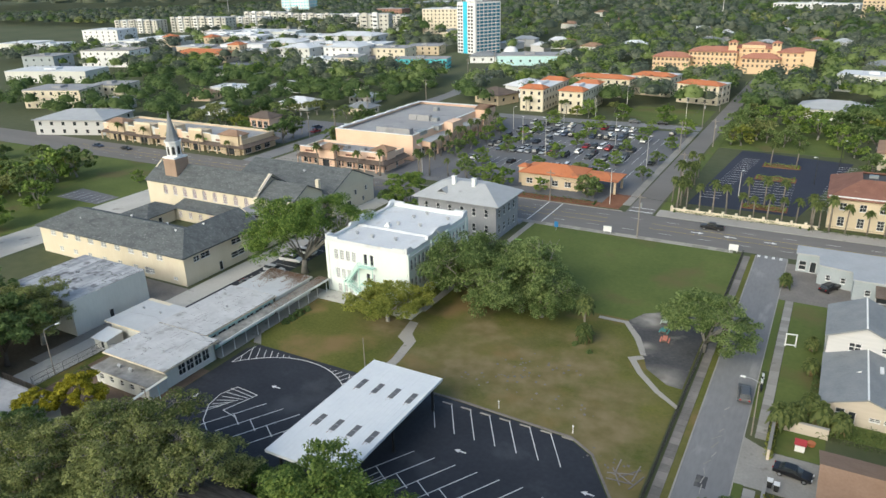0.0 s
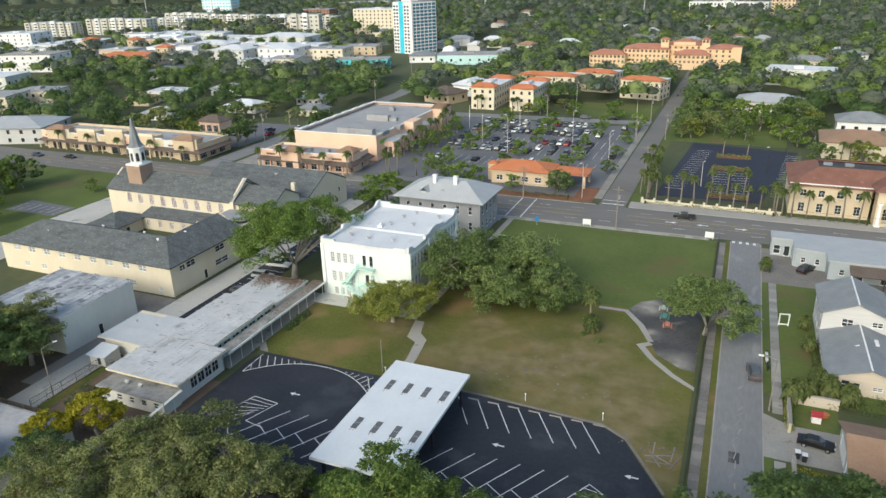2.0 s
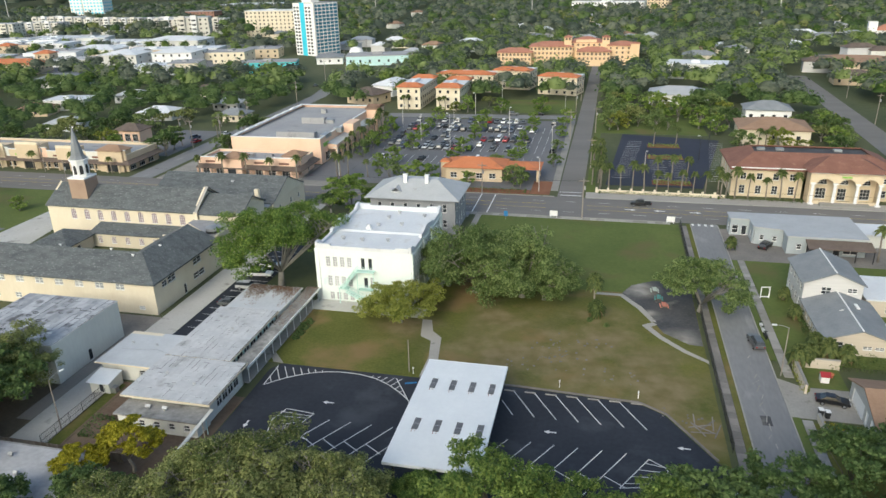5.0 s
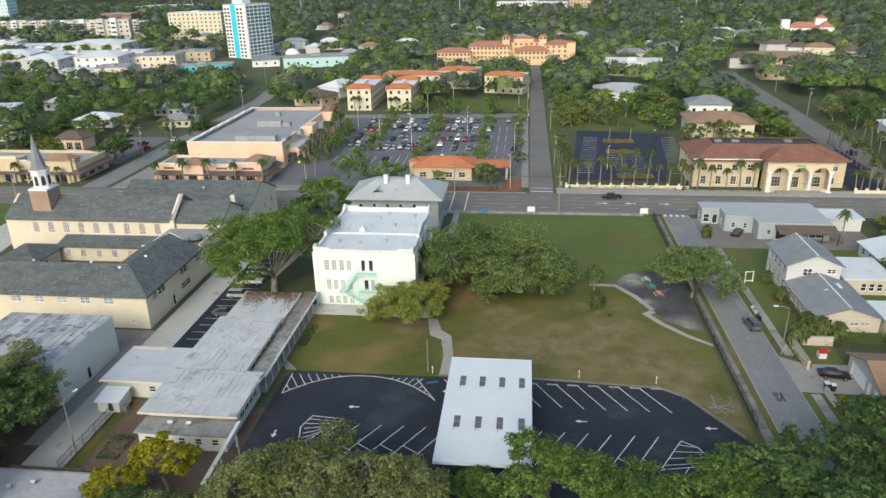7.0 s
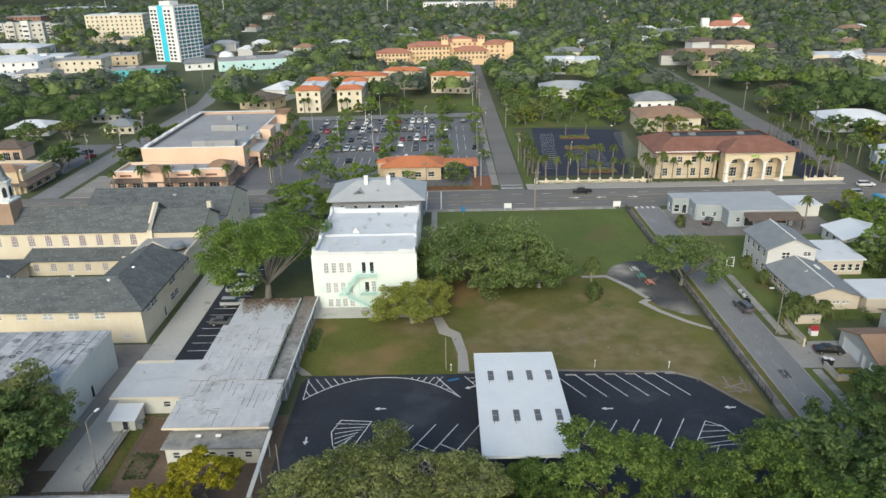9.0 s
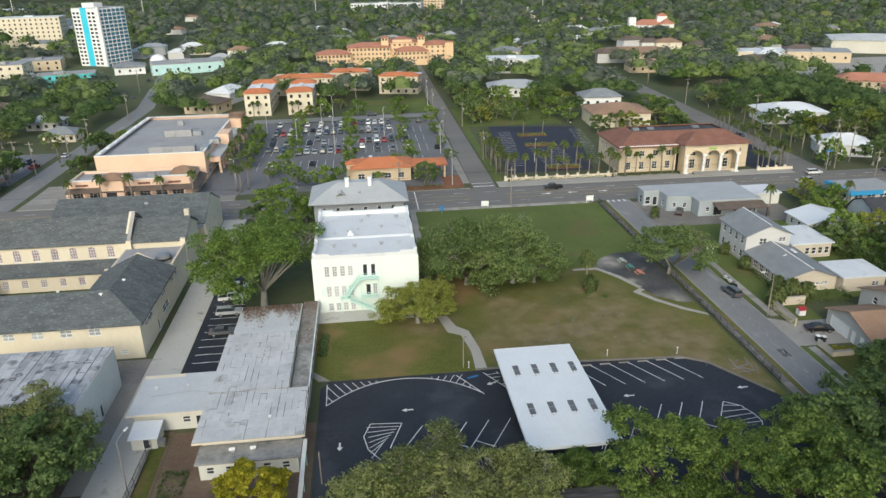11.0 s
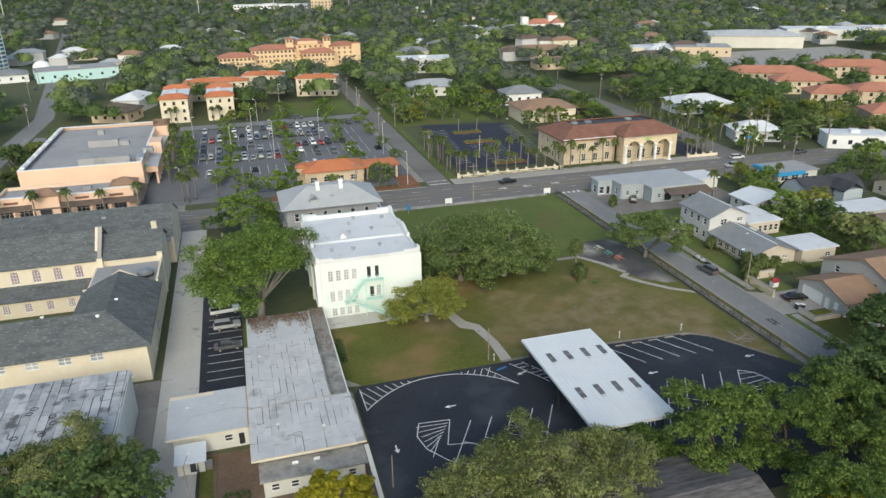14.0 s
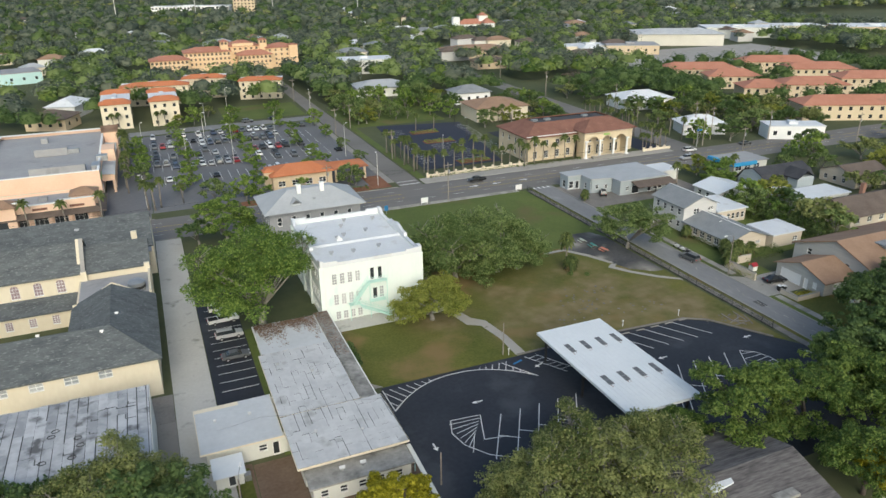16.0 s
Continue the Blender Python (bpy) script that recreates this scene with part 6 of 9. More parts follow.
def strip_mall(label, x0, y0, w, d, h, towers, wallmat=M_PEACH, fronts=(M_PEACH,)):
    b = thing("shop_row", label, "shops", x0, y0, 0)
    four_walls(b, w, d, 0, h, wallmat, row(int(w / 4.6), 1.0, 4.6, 0.3, 3.2, 2.5, "grid32"), row(max(1, int(d / 5)), 1.0, 5, 0.3, 3, 2.5, "grid32"))
    flat_roof(b, w, d, h - 0.7, M_MEMBRANE, "grey flat roof")
    part("parapet_cap", Solid().box(-0.1, -0.1, h, w + 0.1, 0.4, h + 0.15).box(-0.1, 0.4, h, 0.4, d, h + 0.15).box(w - 0.4, 0.4, h, w + 0.1, d, h + 0.15).box(0.4, d - 0.4, h, w - 0.4, d, h + 0.15), M_CREAM, b)
    part("awning", Solid().sheet([(0, -2.6, 3.0), (w + 2.4, -2.6, 3.0), (w, -0.01, 3.8), (0, -0.01, 3.8), (w + 2.4, d, 3.0), (w, d, 3.8)], [(0, 1, 2, 3), (1, 4, 5, 2)], 0.2), M_DKBROWN, b, "brown shingle awning")
    for i in range(int(w / 4.6) + 1):
        part("column", Solid().box(0.2 + 4.6 * i, -2.4, 0, 0.6 + 4.6 * i, -2.0, 2.9), wallmat, b)
    for tx, ty, tw, th, kind in towers:
        t = part("gateway", Solid().box(tx, ty - 1.2, 0, tx + tw, ty + 4.0, th), wallmat, b)
        if kind == "hip":
            hip(t, tx, ty - 1.2, tx + tw, ty + 4.0, th, th + 1.5, M_BROWNSHING, 0.5)
        else:
            part("arched_parapet", Solid().prism([(tx, ty - 1.1), (tx + tw, ty - 1.1), (tx + tw, ty - 0.6), (tx, ty - 0.6)], th, th + 0.9), M_CREAM, t)
        part("arch_opening", Solid().box(tx + tw * 0.25, ty - 1.27, 0.1, tx + tw * 0.75, ty - 1.205, 3.0), M_PANE, t)
    n = int(w / 7.2)
    for i in range(n):
        x, top = w * i / n, h + (0.7, 1.5, 0.5, 1.1)[i % 4]
        front = part("shop_front", Solid().box(x + 0.05, -0.42, 3.85, x + w / n - 0.05, -0.11, top), fronts[i % len(fronts)], b)
        part("cornice", Solid().box(x + 0.02, -0.55, top, x + w / n - 0.02, 0.1, top + 0.22), M_WHITE, front)
        part("sign", Solid().box(x + w / n * 0.3, -0.5, 4.3, x + w / n * 0.7, -0.43, 4.9), MATS["green sign"] if i % 3 == 1 else M_REDTILE, front)
    for i in range(4):
        x = w * (0.2 + 0.2 * i)
        part("rooftop_unit", Solid().box(x, d * 0.5, h - 0.7, x + 2, d * 0.5 + 1.6, h + 0.4), M_STEEL, b, "grey rooftop air unit")


strip_mall("low peach shops with brown awnings and planters", -160.0, 185.4, 34.0, 13.0, 5.2, ((9.5, -1.0, 6.5, 6.4, "hip"), (28.5, 3.0, 6.0, 6.6, "hip")))
strip_mall("row of pastel stucco shops with stepped parapets", -262.0, 184.5, 76.0, 17.0, 5.6, ((4, 0, 9, 7.2, "hip"), (20, 0, 9, 7.4, "flat"), (34, 0, 9, 8.2, "flat"), (50, 0, 7, 7.4, "flat"), (66, 0, 9, 7.2, "hip")), M_TAN, (M_PEACH, M_CREAM, M_YELLOW, M_WHITEWALL, M_TAN))
kb = thing("kiosk", "small peach pavilion with brown hipped roof", "pavilion", -220, 224, 0)
four_walls(kb, 11, 8, 0, 4.4, M_PEACH, row(3, 1, 3.4, 0.2, 2.4, 2.8, "grid32"))
hip(kb, 0, 0, 11, 8, 4.4, 6.6, M_DKBROWN, 0.8)


# ---- distant buildings ----
def far_block(name, label, category, x, y, w, d, h, mat, roof=M_ROOFWHITE, cols=0, floors=0, turn=0, roofed="flat", zr=2.5, pane=M_PANE, wsize=(1.3, 1.5), side_cols=None, group=""):
    """A distant building: wall body, roof or parapet, and every window as its own proud piece."""
    b = thing(name, label, category, x, y, 0, turn, group)
    part("wall", Solid().box(0, 0, 0, w, d, h), mat, b)
    if roofed == "flat":
        part("roof", Solid().box(-0.2, -0.2, h, w + 0.2, d + 0.2, h + 0.35).box(w * 0.4, d * 0.3, h + 0.35, w * 0.55, d * 0.6, h + 1.5), roof, b)
    else:
        hip(b, 0, 0, w, d, h, h + zr, roof, 0.8, axis="x" if w >= d else "y", gable=roofed == "gable")
    if cols and floors:
        ww, wh = wsize
        me = Solid().box(-ww / 2, -0.06, 0, ww / 2, 0.02, wh).mesh("window", pane)
        fh = h / floors
        for f in range(floors):
            z = f * fh + (fh - wh) * 0.5
            for c in range(cols):
                part("window", me, pane, b, at=pose(w * (c + 0.5) / cols, 0, z))
            for c in range(side_cols if side_cols is not None else max(1, int(cols * d / w))):
                n = side_cols if side_cols is not None else max(1, int(cols * d / w))
                part("window", me, pane, b, at=pose(w, d * (c + 0.5) / n, z, 0, 0, 90))
    return b


# old hotel-like building: stepped wings with tiled roofs and arcades
def hotel():
    b = thing("hotel", "large golden stucco residence with salmon tiled roofs", "hotel", -104, 455, 0)
    b.scale = (0.92, 1.0, 0.86)
    # arches are flat dark brown plates; the shade inside is in their colour
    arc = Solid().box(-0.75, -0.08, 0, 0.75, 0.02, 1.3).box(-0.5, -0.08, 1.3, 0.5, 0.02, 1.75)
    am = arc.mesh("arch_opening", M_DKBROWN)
    wm = Solid().box(-0.6, -0.08, 0, 0.6, 0.02, 1.5).mesh("window", M_DKBROWN)

    def wing(x0, y0, x1, y1, h, zr, floors, step, top_arch=True, axis="x"):
        p = part("wing", Solid().box(x0, y0, 0, x1, y1, h), M_HOTEL, b)
        hip(b, x0, y0, x1, y1, h, zr, M_SALMON, 0.8, axis=axis)
        n = int((x1 - x0) / step)
        for f in range(floors):
            z = h - 2.5 - 3.2 * f
            for i in range(n):
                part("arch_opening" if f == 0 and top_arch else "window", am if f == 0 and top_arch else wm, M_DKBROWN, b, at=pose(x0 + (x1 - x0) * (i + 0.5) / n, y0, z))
        part("string_course", Solid().box(x0 - 0.1, y0 - 0.16, h - 3.1, x1 + 0.1, y0 - 0.09, h - 2.9), M_CREAM, b)

    wing(0, 0, 24, 14, 9.4, 12.2, 2, 2.6)
    wing(22, 6, 52, 22, 13.0, 16.0, 3, 2.6)
    wing(50, 10, 72, 28, 15.5, 19.0, 3, 3.2)
    wing(56, -2, 78, 9.8, 10.4, 13.4, 2, 2.6)
    wing(76, 4, 96, 20, 14.0, 16.6, 4, 4.0, False)
    for x in (46, 72):
        part("turret", Solid().box(x, 8, 12, x + 5, 13, 19.5), M_HOTEL, b)
        hip(b, x, 8, x + 5, 13, 19.5, 21.0, M_SALMON, 0.5)
        for i in range(2):
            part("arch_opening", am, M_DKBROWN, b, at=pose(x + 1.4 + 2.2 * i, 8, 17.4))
    part("gable", Solid().prism([(54, 9.4), (68, 9.4), (68, 9.98), (54, 9.98)], 14.5, 17.6), M_HOTEL, b)
    part("end_bay", Solid().box(91, 2.5, 0, 97, 9, 15.6), M_HOTEL, b)
    hip(b, 91, 2.5, 97, 9, 15.6, 16.6, M_SALMON, 0.4)


hotel()


def tower():
    b = thing("apartment_tower", "slim white apartment tower with bright blue bands", "tower", -267, 506, 0, -25)
    w, d, h = 22, 25, 37.5
    part("core", Solid().box(0, 0, 0, w, d, h), M_WHITE, b)
    part("blue_band", Solid().box(7.6, -0.3, 0, 12.4, -0.02, h + 0.6), M_CYAN, b, "bright blue vertical band")
    part("glass_wall", Solid().box(w + 0.02, 1.0, 0, w + 0.3, d - 1, h - 1), M_BLUEGLASS, b, "blue glazed side")
    me = Solid().box(w + 0.3, 1.0, 0, w + 0.6, d - 1, 0.7).mesh("balcony", M_WHITE)
    wm = Solid().box(-1.0, -0.08, 0, 1.0, 0.02, 1.4).mesh("window", M_PANE)
    fin = Solid().box(w + 0.3, -0.15, 0, w + 0.7, 0.15, h).mesh("fin", M_WHITE)
    for i in range(14):
        part("balcony", me, M_WHITE, b, at=pose(0, 0, 1.6 + 2.5 * i))
        for x in (2.0, 5.2, 14.5, 18.0):
            part("window", wm, M_PANE, b, at=pose(x, 0, 1.2 + 2.5 * i))
    for y in (4, 8, 12, 16, 20):
        part("fin", fin, M_WHITE, b, at=pose(0, y, 0))
    part("edge_pier", Solid().box(w - 0.8, -0.4, 0, w + 0.75, 1.0, h + 0.8), M_WHITE, b)
    part("penthouse", Solid().box(6, 4, h, 16, 12, h + 3.2), M_WHITE, b)
    part("roof", Solid().box(0.3, 0.3, h, w - 0.3, d - 0.3, h + 0.3), M_MEMBRANE, b)


tower()
APT = "distant white apartment blocks"
bay_rng = random.Random(3)
for x, y, w, h, c, t in ((-700, 605, 80, 16, 16, 6), (-650, 652, 50, 14, 10, 0), (-676, 702, 58, 16, 12, 4), (-622, 708, 78, 14, 16, 2), (-556, 726, 60, 13, 12, 0), (-440, 620, 30, 20, 6, 20), (-520, 700, 80, 13, 14, 8), (-760, 575, 60, 14, 12, 10)):
    home = far_block("apartment_block", "distant white five-storey apartment block", "apartments", x, y, w, 18, h, M_IVORY, M_SHEET, c, 5, t, pane=M_PANE, wsize=(1.6, 1.5), side_cols=3, group=APT)
    for i in range(int(w / 11)):
        bx, bh = 3 + 11 * i, h + bay_rng.uniform(0.6, 2.4)
        g = Solid().box(bx, -2.2, 0, bx + 5.2, -0.1, bh)
        for f in range(5):
            g.box(bx + 0.8, -2.28, f * h / 5 + 0.9, bx + 4.4, -2.2, f * h / 5 + 2.3, 1)
        part("bay", g, [M_WHITE if i % 2 else M_IVORY, M_PANE], home)
far_block("apartment_block", "cream six-storey apartment block with bays", "apartments", -382, 648, 50, 24, 24, M_CREAM, M_ROOFWHITE, 12, 7, 6, side_cols=5)
far_block("tower_block", "white and blue high-rise far away", "tower", -768, 880, 48, 25, 60, M_WHITE, M_ROOFWHITE, 10, 14, 8, pane=M_CYAN, wsize=(2.6, 2.2), side_cols=5)
far_block("arena", "wide pale flat-topped hall far away", "hall", -650, 1075, 100, 60, 10, M_CONC, M_ROOFWHITE)
far_block("office_building", "reddish brick office block far away", "office", -560, 830, 40, 20, 14, M_BRICK, M_MEMBRANE, 8, 4)
far_block("office_building", "long white low-rise far away", "office", -86, 985, 95, 22, 13, M_WHITE, M_ROOFWHITE, 22, 3, -15, wsize=(2.2, 2), side_cols=3)
far_block("tower_block", "pinkish tan high-rise far away", "tower", 8, 938, 26, 20, 36, M_TAN, M_MEMBRANE, 6, 10, -15, wsize=(2, 1.6), side_cols=5)
far_block("office_building", "pale office block far away", "office", -430, 760, 60, 30, 14, M_WHITE, M_MEMBRANE, 10, 4, 10, side_cols=4)
# shops and offices in the middle distance
MID = [("white parking structure with open decks", -494, 340, 40, 26, 11.5, M_WHITE, M_CONC, 7, 3, 18), ("tan building with orange tiled roof", -452, 388, 48, 18, 6.4, M_TAN, M_ORANGE, 8, 1, 8),
       ("grey-roofed meeting house among trees", -360, 338, 28, 20, 4.6, M_WHITEWALL, M_GREYSHING, 5, 1, 10), ("white flat-roofed office", -298, 277, 20, 14, 4.8, M_WHITEWALL, M_ROOFWHITE, 4, 1, 10),
       ("white flat-roofed warehouse", -384, 431, 28, 24, 8, M_WHITEWALL, M_ROOFWHITE, 5, 2, 6), ("white flat-roofed warehouse", -352, 446, 30, 26, 8, M_WHITE, M_ROOFWHITE, 5, 2, 6),
       ("shop with green painted front", -354, 484, 30, 20, 6.5, M_WHITEWALL, M_ROOFWHITE, 6, 1, 6), ("beige two-storey office", -306, 449, 24, 20, 8, M_CREAM, M_MEMBRANE, 5, 2, 6),
       ("white low workshop", -503, 502, 30, 24, 8, M_WHITE, M_ROOFWHITE, 5, 2, 4), ("white low workshop", -482, 536, 34, 26, 6, M_WHITE, M_ROOFWHITE, 6, 1, 4), ("pale wide warehouse", -417, 530, 50, 30, 8, M_WHITEWALL, M_ROOFWHITE, 8, 1, 4),
       ("cream three-storey hall", -364, 214, 32, 20, 9, M_CREAM, M_MEMBRANE, 7, 3, 20), ("beige two-storey office", -352, 243, 20, 16, 8, M_CREAM, M_MEMBRANE, 5, 2, 18),
       ("white terraced office", -656, 458, 40, 30, 14, M_WHITE, M_ROOFWHITE, 6, 4, 14), ("white low store", -676, 386, 34, 30, 8, M_WHITEWALL, M_ROOFWHITE, 5, 1, 14), ("white low store", -630, 388, 24, 26, 8, M_WHITE, M_ROOFWHITE, 4, 1, 14),
       ("dark grey workshop", -528, 316, 26, 22, 9, M_GREYWALL, M_MEMBRANE, 4, 2, 18), ("long grey-white storage hall", -470, 268, 58, 24, 7, M_WHITEWALL, M_ROOFWHITE, 8, 1, 18),
       ("turquoise two-storey motel", -262, 405, 36, 14, 6.5, M_TEAL, M_MEMBRANE, 10, 2, 16), ("pale aqua low hall with grey roof", -204, 443, 44, 22, 6.2, M_AQUA, M_MEMBRANE, 7, 1, 16), ("white gabled hall", -228, 450, 18, 18, 4.6, M_WHITE, M_GREYSHING, 3, 1, 16),
       ("tan low office", -298, 480, 26, 18, 6.5, M_TAN, M_MEMBRANE, 5, 2, 12), ("white flat-roofed shop", -330, 392, 26, 18, 5.5, M_WHITE, M_ROOFWHITE, 5, 1, 12),
       ("white flat-roofed warehouse", -440, 470, 36, 24, 7, M_WHITE, M_ROOFWHITE, 6, 1, 8), ("pale store with white roof", -560, 560, 50, 26, 7, M_WHITE, M_ROOFWHITE, 8, 1, 4), ("pale store with white roof", -590, 470, 40, 30, 7, M_WHITEWALL, M_ROOFWHITE, 6, 1, 10),
       ("long white school-like building", -2, 405, 32, 18, 8.0, M_WHITEWALL, M_ROOFWHITE, 7, 2, -10), ("pale house with grey hipped roof", -14, 326, 26, 16, 4.6, M_WHITEWALL, M_GREYROOF, 5, 1, -6),
       ("blue-grey cottage with steep roof", 22, 289, 17, 12, 5.2, M_WHITE, M_GREYSHING, 4, 1, -3), ("beige office with broad brown roof", 14, 250, 23, 18, 5.6, M_CREAM, M_BROWNSHING, 3, 1, -3),
       ("white house with white metal roof", 82, 244, 24, 16, 4.6, M_WHITE, M_ROOFWHITE, 4, 1, -8), ("tan low clinic with brown roof", 82, 440, 46, 24, 5.4, M_TAN, M_BROWNSHING, 8, 1, -10),
       ("brown-roofed office", 80, 388, 20, 14, 4.4, M_TAN, M_DKBROWN, 4, 1, -6), ("brown-roofed office", 150, 392, 26, 16, 4.2, M_TAN, M_DKBROWN, 5, 1, -6), ("long low white strip building", 167, 428, 46, 18, 5.0, M_CREAM, M_ROOFWHITE, 8, 1, -8),
       ("pink-roofed house", 218, 495, 18, 14, 4.4, M_WHITE, M_BROWNSHING, 4, 1, -8), ("large pale windowless store", 244, 448, 64, 40, 8.5, M_IVORY, M_SHEET, 0, 0, -28), ("tan low store", 192, 414, 36, 24, 6, M_TAN, M_MEMBRANE, 6, 1, -28),
       ("yellowish low store", 402, 464, 40, 26, 7, M_CREAM, M_ROOFWHITE, 5, 1, -28), ("wide pale store", 330, 470, 60, 30, 8, M_WHITEWALL, M_ROOFWHITE, 8, 1, -28), ("wide pale store", 430, 420, 60, 36, 8, M_TAN, M_ROOFWHITE, 8, 1, -28),
       ("white pavilion with open front", 97, 178, 20, 9, 4.6, M_WHITE, M_ROOFWHITE, 4, 1, -26), ("white house among trees", 74, 196, 16, 11, 4.0, M_WHITE, M_ROOFWHITE, 4, 1, -20), ("grey gabled house by the street", -156, 313, 16, 14, 4.8, M_TAN, M_DKBROWN, 4, 1, -20), ("white gabled hall", -150, 336, 12, 18, 5.4, M_WHITE, M_ROOFWHITE, 2, 1, -20),
       ("small house with brown roof", 17, 491, 16, 12, 4.6, M_CREAM, M_BROWNSHING, 3, 1, -10), ("blue-grey church hall with pale roof", -296, 176, 32, 22, 6.4, M_SIDING, M_GREYROOF, 6, 2, 20)]
for lab, x, y, w, d, h, wm, rm, c, fl, t in MID:
    kind = "flat" if rm in (M_ROOFWHITE, M_MEMBRANE, M_CONC) and "house" not in lab and "gabled" not in lab else "hip"
    lab = lab if len(lab.split()) > 4 else lab + " among distant trees"
    far_block("house" if "house" in lab or "cottage" in lab else "building", lab, "house" if "house" in lab else "building", x, y, w, d, h, wm, rm, c, fl, t, kind, 2.8, side_cols=max(1, c // 2))
# orange towers on the parking structure
for x, y in ((-509, 474), (-432, 426), (-555, 468)):
    t = far_block("stair_tower", "tan stair tower with orange tiled cap", "tower", x, y, 11, 10, 9.5, M_TAN, M_ORANGE, 2, 2, 8, "hip", 2.2)
# red-and-white mission church
rc = thing("church", "white mission church with red tiled roof far off", "church", 161, 598, 0, -10)
part("nave", Solid().box(0, 0, 0, 34, 14, 9), M_WHITE, rc)
hip(rc, 0, 0, 34, 14, 9, 13, M_SALMON, 0.6)
part("tower", Solid().box(-5, -1, 0, 1, 6, 15), M_WHITE, rc)
part("transept", Solid().box(22, -6, 0, 32, 18, 10), M_WHITE, rc)
hip(rc, 22, -6, 32, 18, 10, 14, M_SALMON, 0.6, axis="y")
part("cupola", Solid().box(20, 3, 10, 28, 11, 16), M_WHITE, rc)
hip(rc, 20, 3, 28, 11, 16, 18.5, M_SALMON, 0.5)
far_block("school_roofs", "long red-roofed building far away", "building", 235, 1070, 110, 30, 8, M_TAN, M_SALMON, 0, 0, -18, "hip", 5)
# apartments with orange roofs behind the parking lot
for x, y, w, d, h, t in ((-127, 301, 11, 34, 9.8, 0), (-108.5, 301, 11, 30, 9.8, 0), (-120, 352, 30, 14, 8.6, -4), (-92, 362, 20, 14, 9.4, -10), (-67, 348, 20, 13, 8.6, -14)):
    b = far_block("apartment_block", "cream low apartment block with orange roof ends", "apartments", x, y, w, d, h, M_CREAM, M_ROOFWHITE, max(3, int(w / 4)), 3, t, wsize=(1.1, 1.4))
    part("tiled_cap", Solid().sheet([(-0.6, -0.8, h + 0.4), (w + 0.6, -0.8, h + 0.4), (w * 0.8, 4, h + 1.9), (w * 0.2, 4, h + 1.9), (w + 0.6, 7, h + 0.4), (-0.6, 7, h + 0.4)], [(0, 1, 2, 3), (1, 4, 2), (4, 5, 3, 2), (5, 0, 3)], 0.2), M_ORANGE, b, "orange tiled roof end")
    if d > 20:
        part("tiled_cap", Solid().sheet([(-0.6, d - 8, h + 0.4), (w + 0.6, d - 8, h + 0.4), (w * 0.8, d - 4, h + 1.9), (w * 0.2, d - 4, h + 1.9), (w + 0.6, d + 0.6, h + 0.4), (-0.6, d + 0.6, h + 0.4)], [(0, 1, 2, 3), (1, 4, 2), (4, 5, 3, 2), (5, 0, 3)], 0.2), M_ORANGE, b)
# townhouses with salmon roofs
for x, y, w, d, t in ((150, 302, 40, 14, -26), (154, 272, 26, 14, -26), (144, 238, 20, 14, -26), (166, 236, 30, 14, -26), (134, 196, 46, 13, -24), (208, 305, 40, 14, -26), (208, 273, 36, 14, -26), (206, 238, 40, 14, -26), (186, 180, 40, 14, -24), (236, 215, 40, 14, -26)):
    far_block("townhouse_row", "two-storey yellow townhouses with salmon tiled roof", "townhouses", x, y, w, d, 6.4, M_YELLOW, M_SALMON, int(w / 4), 2, t, "hip", 3.0, wsize=(1.3, 1.5), side_cols=3, group="townhouse rows")

for lab, x, y, w, d, h, wm, rm, tt in (("white cottage with grey roof among oaks", -262, 236, 15, 10, 3.4, M_WHITE, M_GREYROOF, 8), ("pale house with white roof among oaks", -236, 262, 16, 11, 3.6, M_WHITEWALL, M_ROOFWHITE, 4), ("tan house with brown roof among oaks", -300, 262, 14, 11, 3.6, M_TAN, M_BROWNSHING, 12), ("small pale house among oaks", -214, 288, 13, 10, 3.4, M_SIDING, M_GREYROOF, 0), ("white house with pale roof among oaks", -276, 300, 17, 11, 3.8, M_WHITE, M_SHEET, 10), ("grey cottage among oaks", -322, 226, 14, 10, 3.8, M_SIDING, M_GREYSHING, 16), ("small house with dark roof among oaks", -246, 322, 14, 10, 3.6, M_CREAM, M_DKBROWN, 5), ("pale bungalow among oaks", -198, 264, 12, 9, 3.2, M_CREAM, M_GREYSHING, 0)):
    far_block("house", lab if len(lab.split()) > 4 else lab + " in the back streets", "house", x, y, w, d, h, wm, rm, 4, 1, tt, "hip", 2.2, wsize=(1.2, 1.3), side_cols=2)
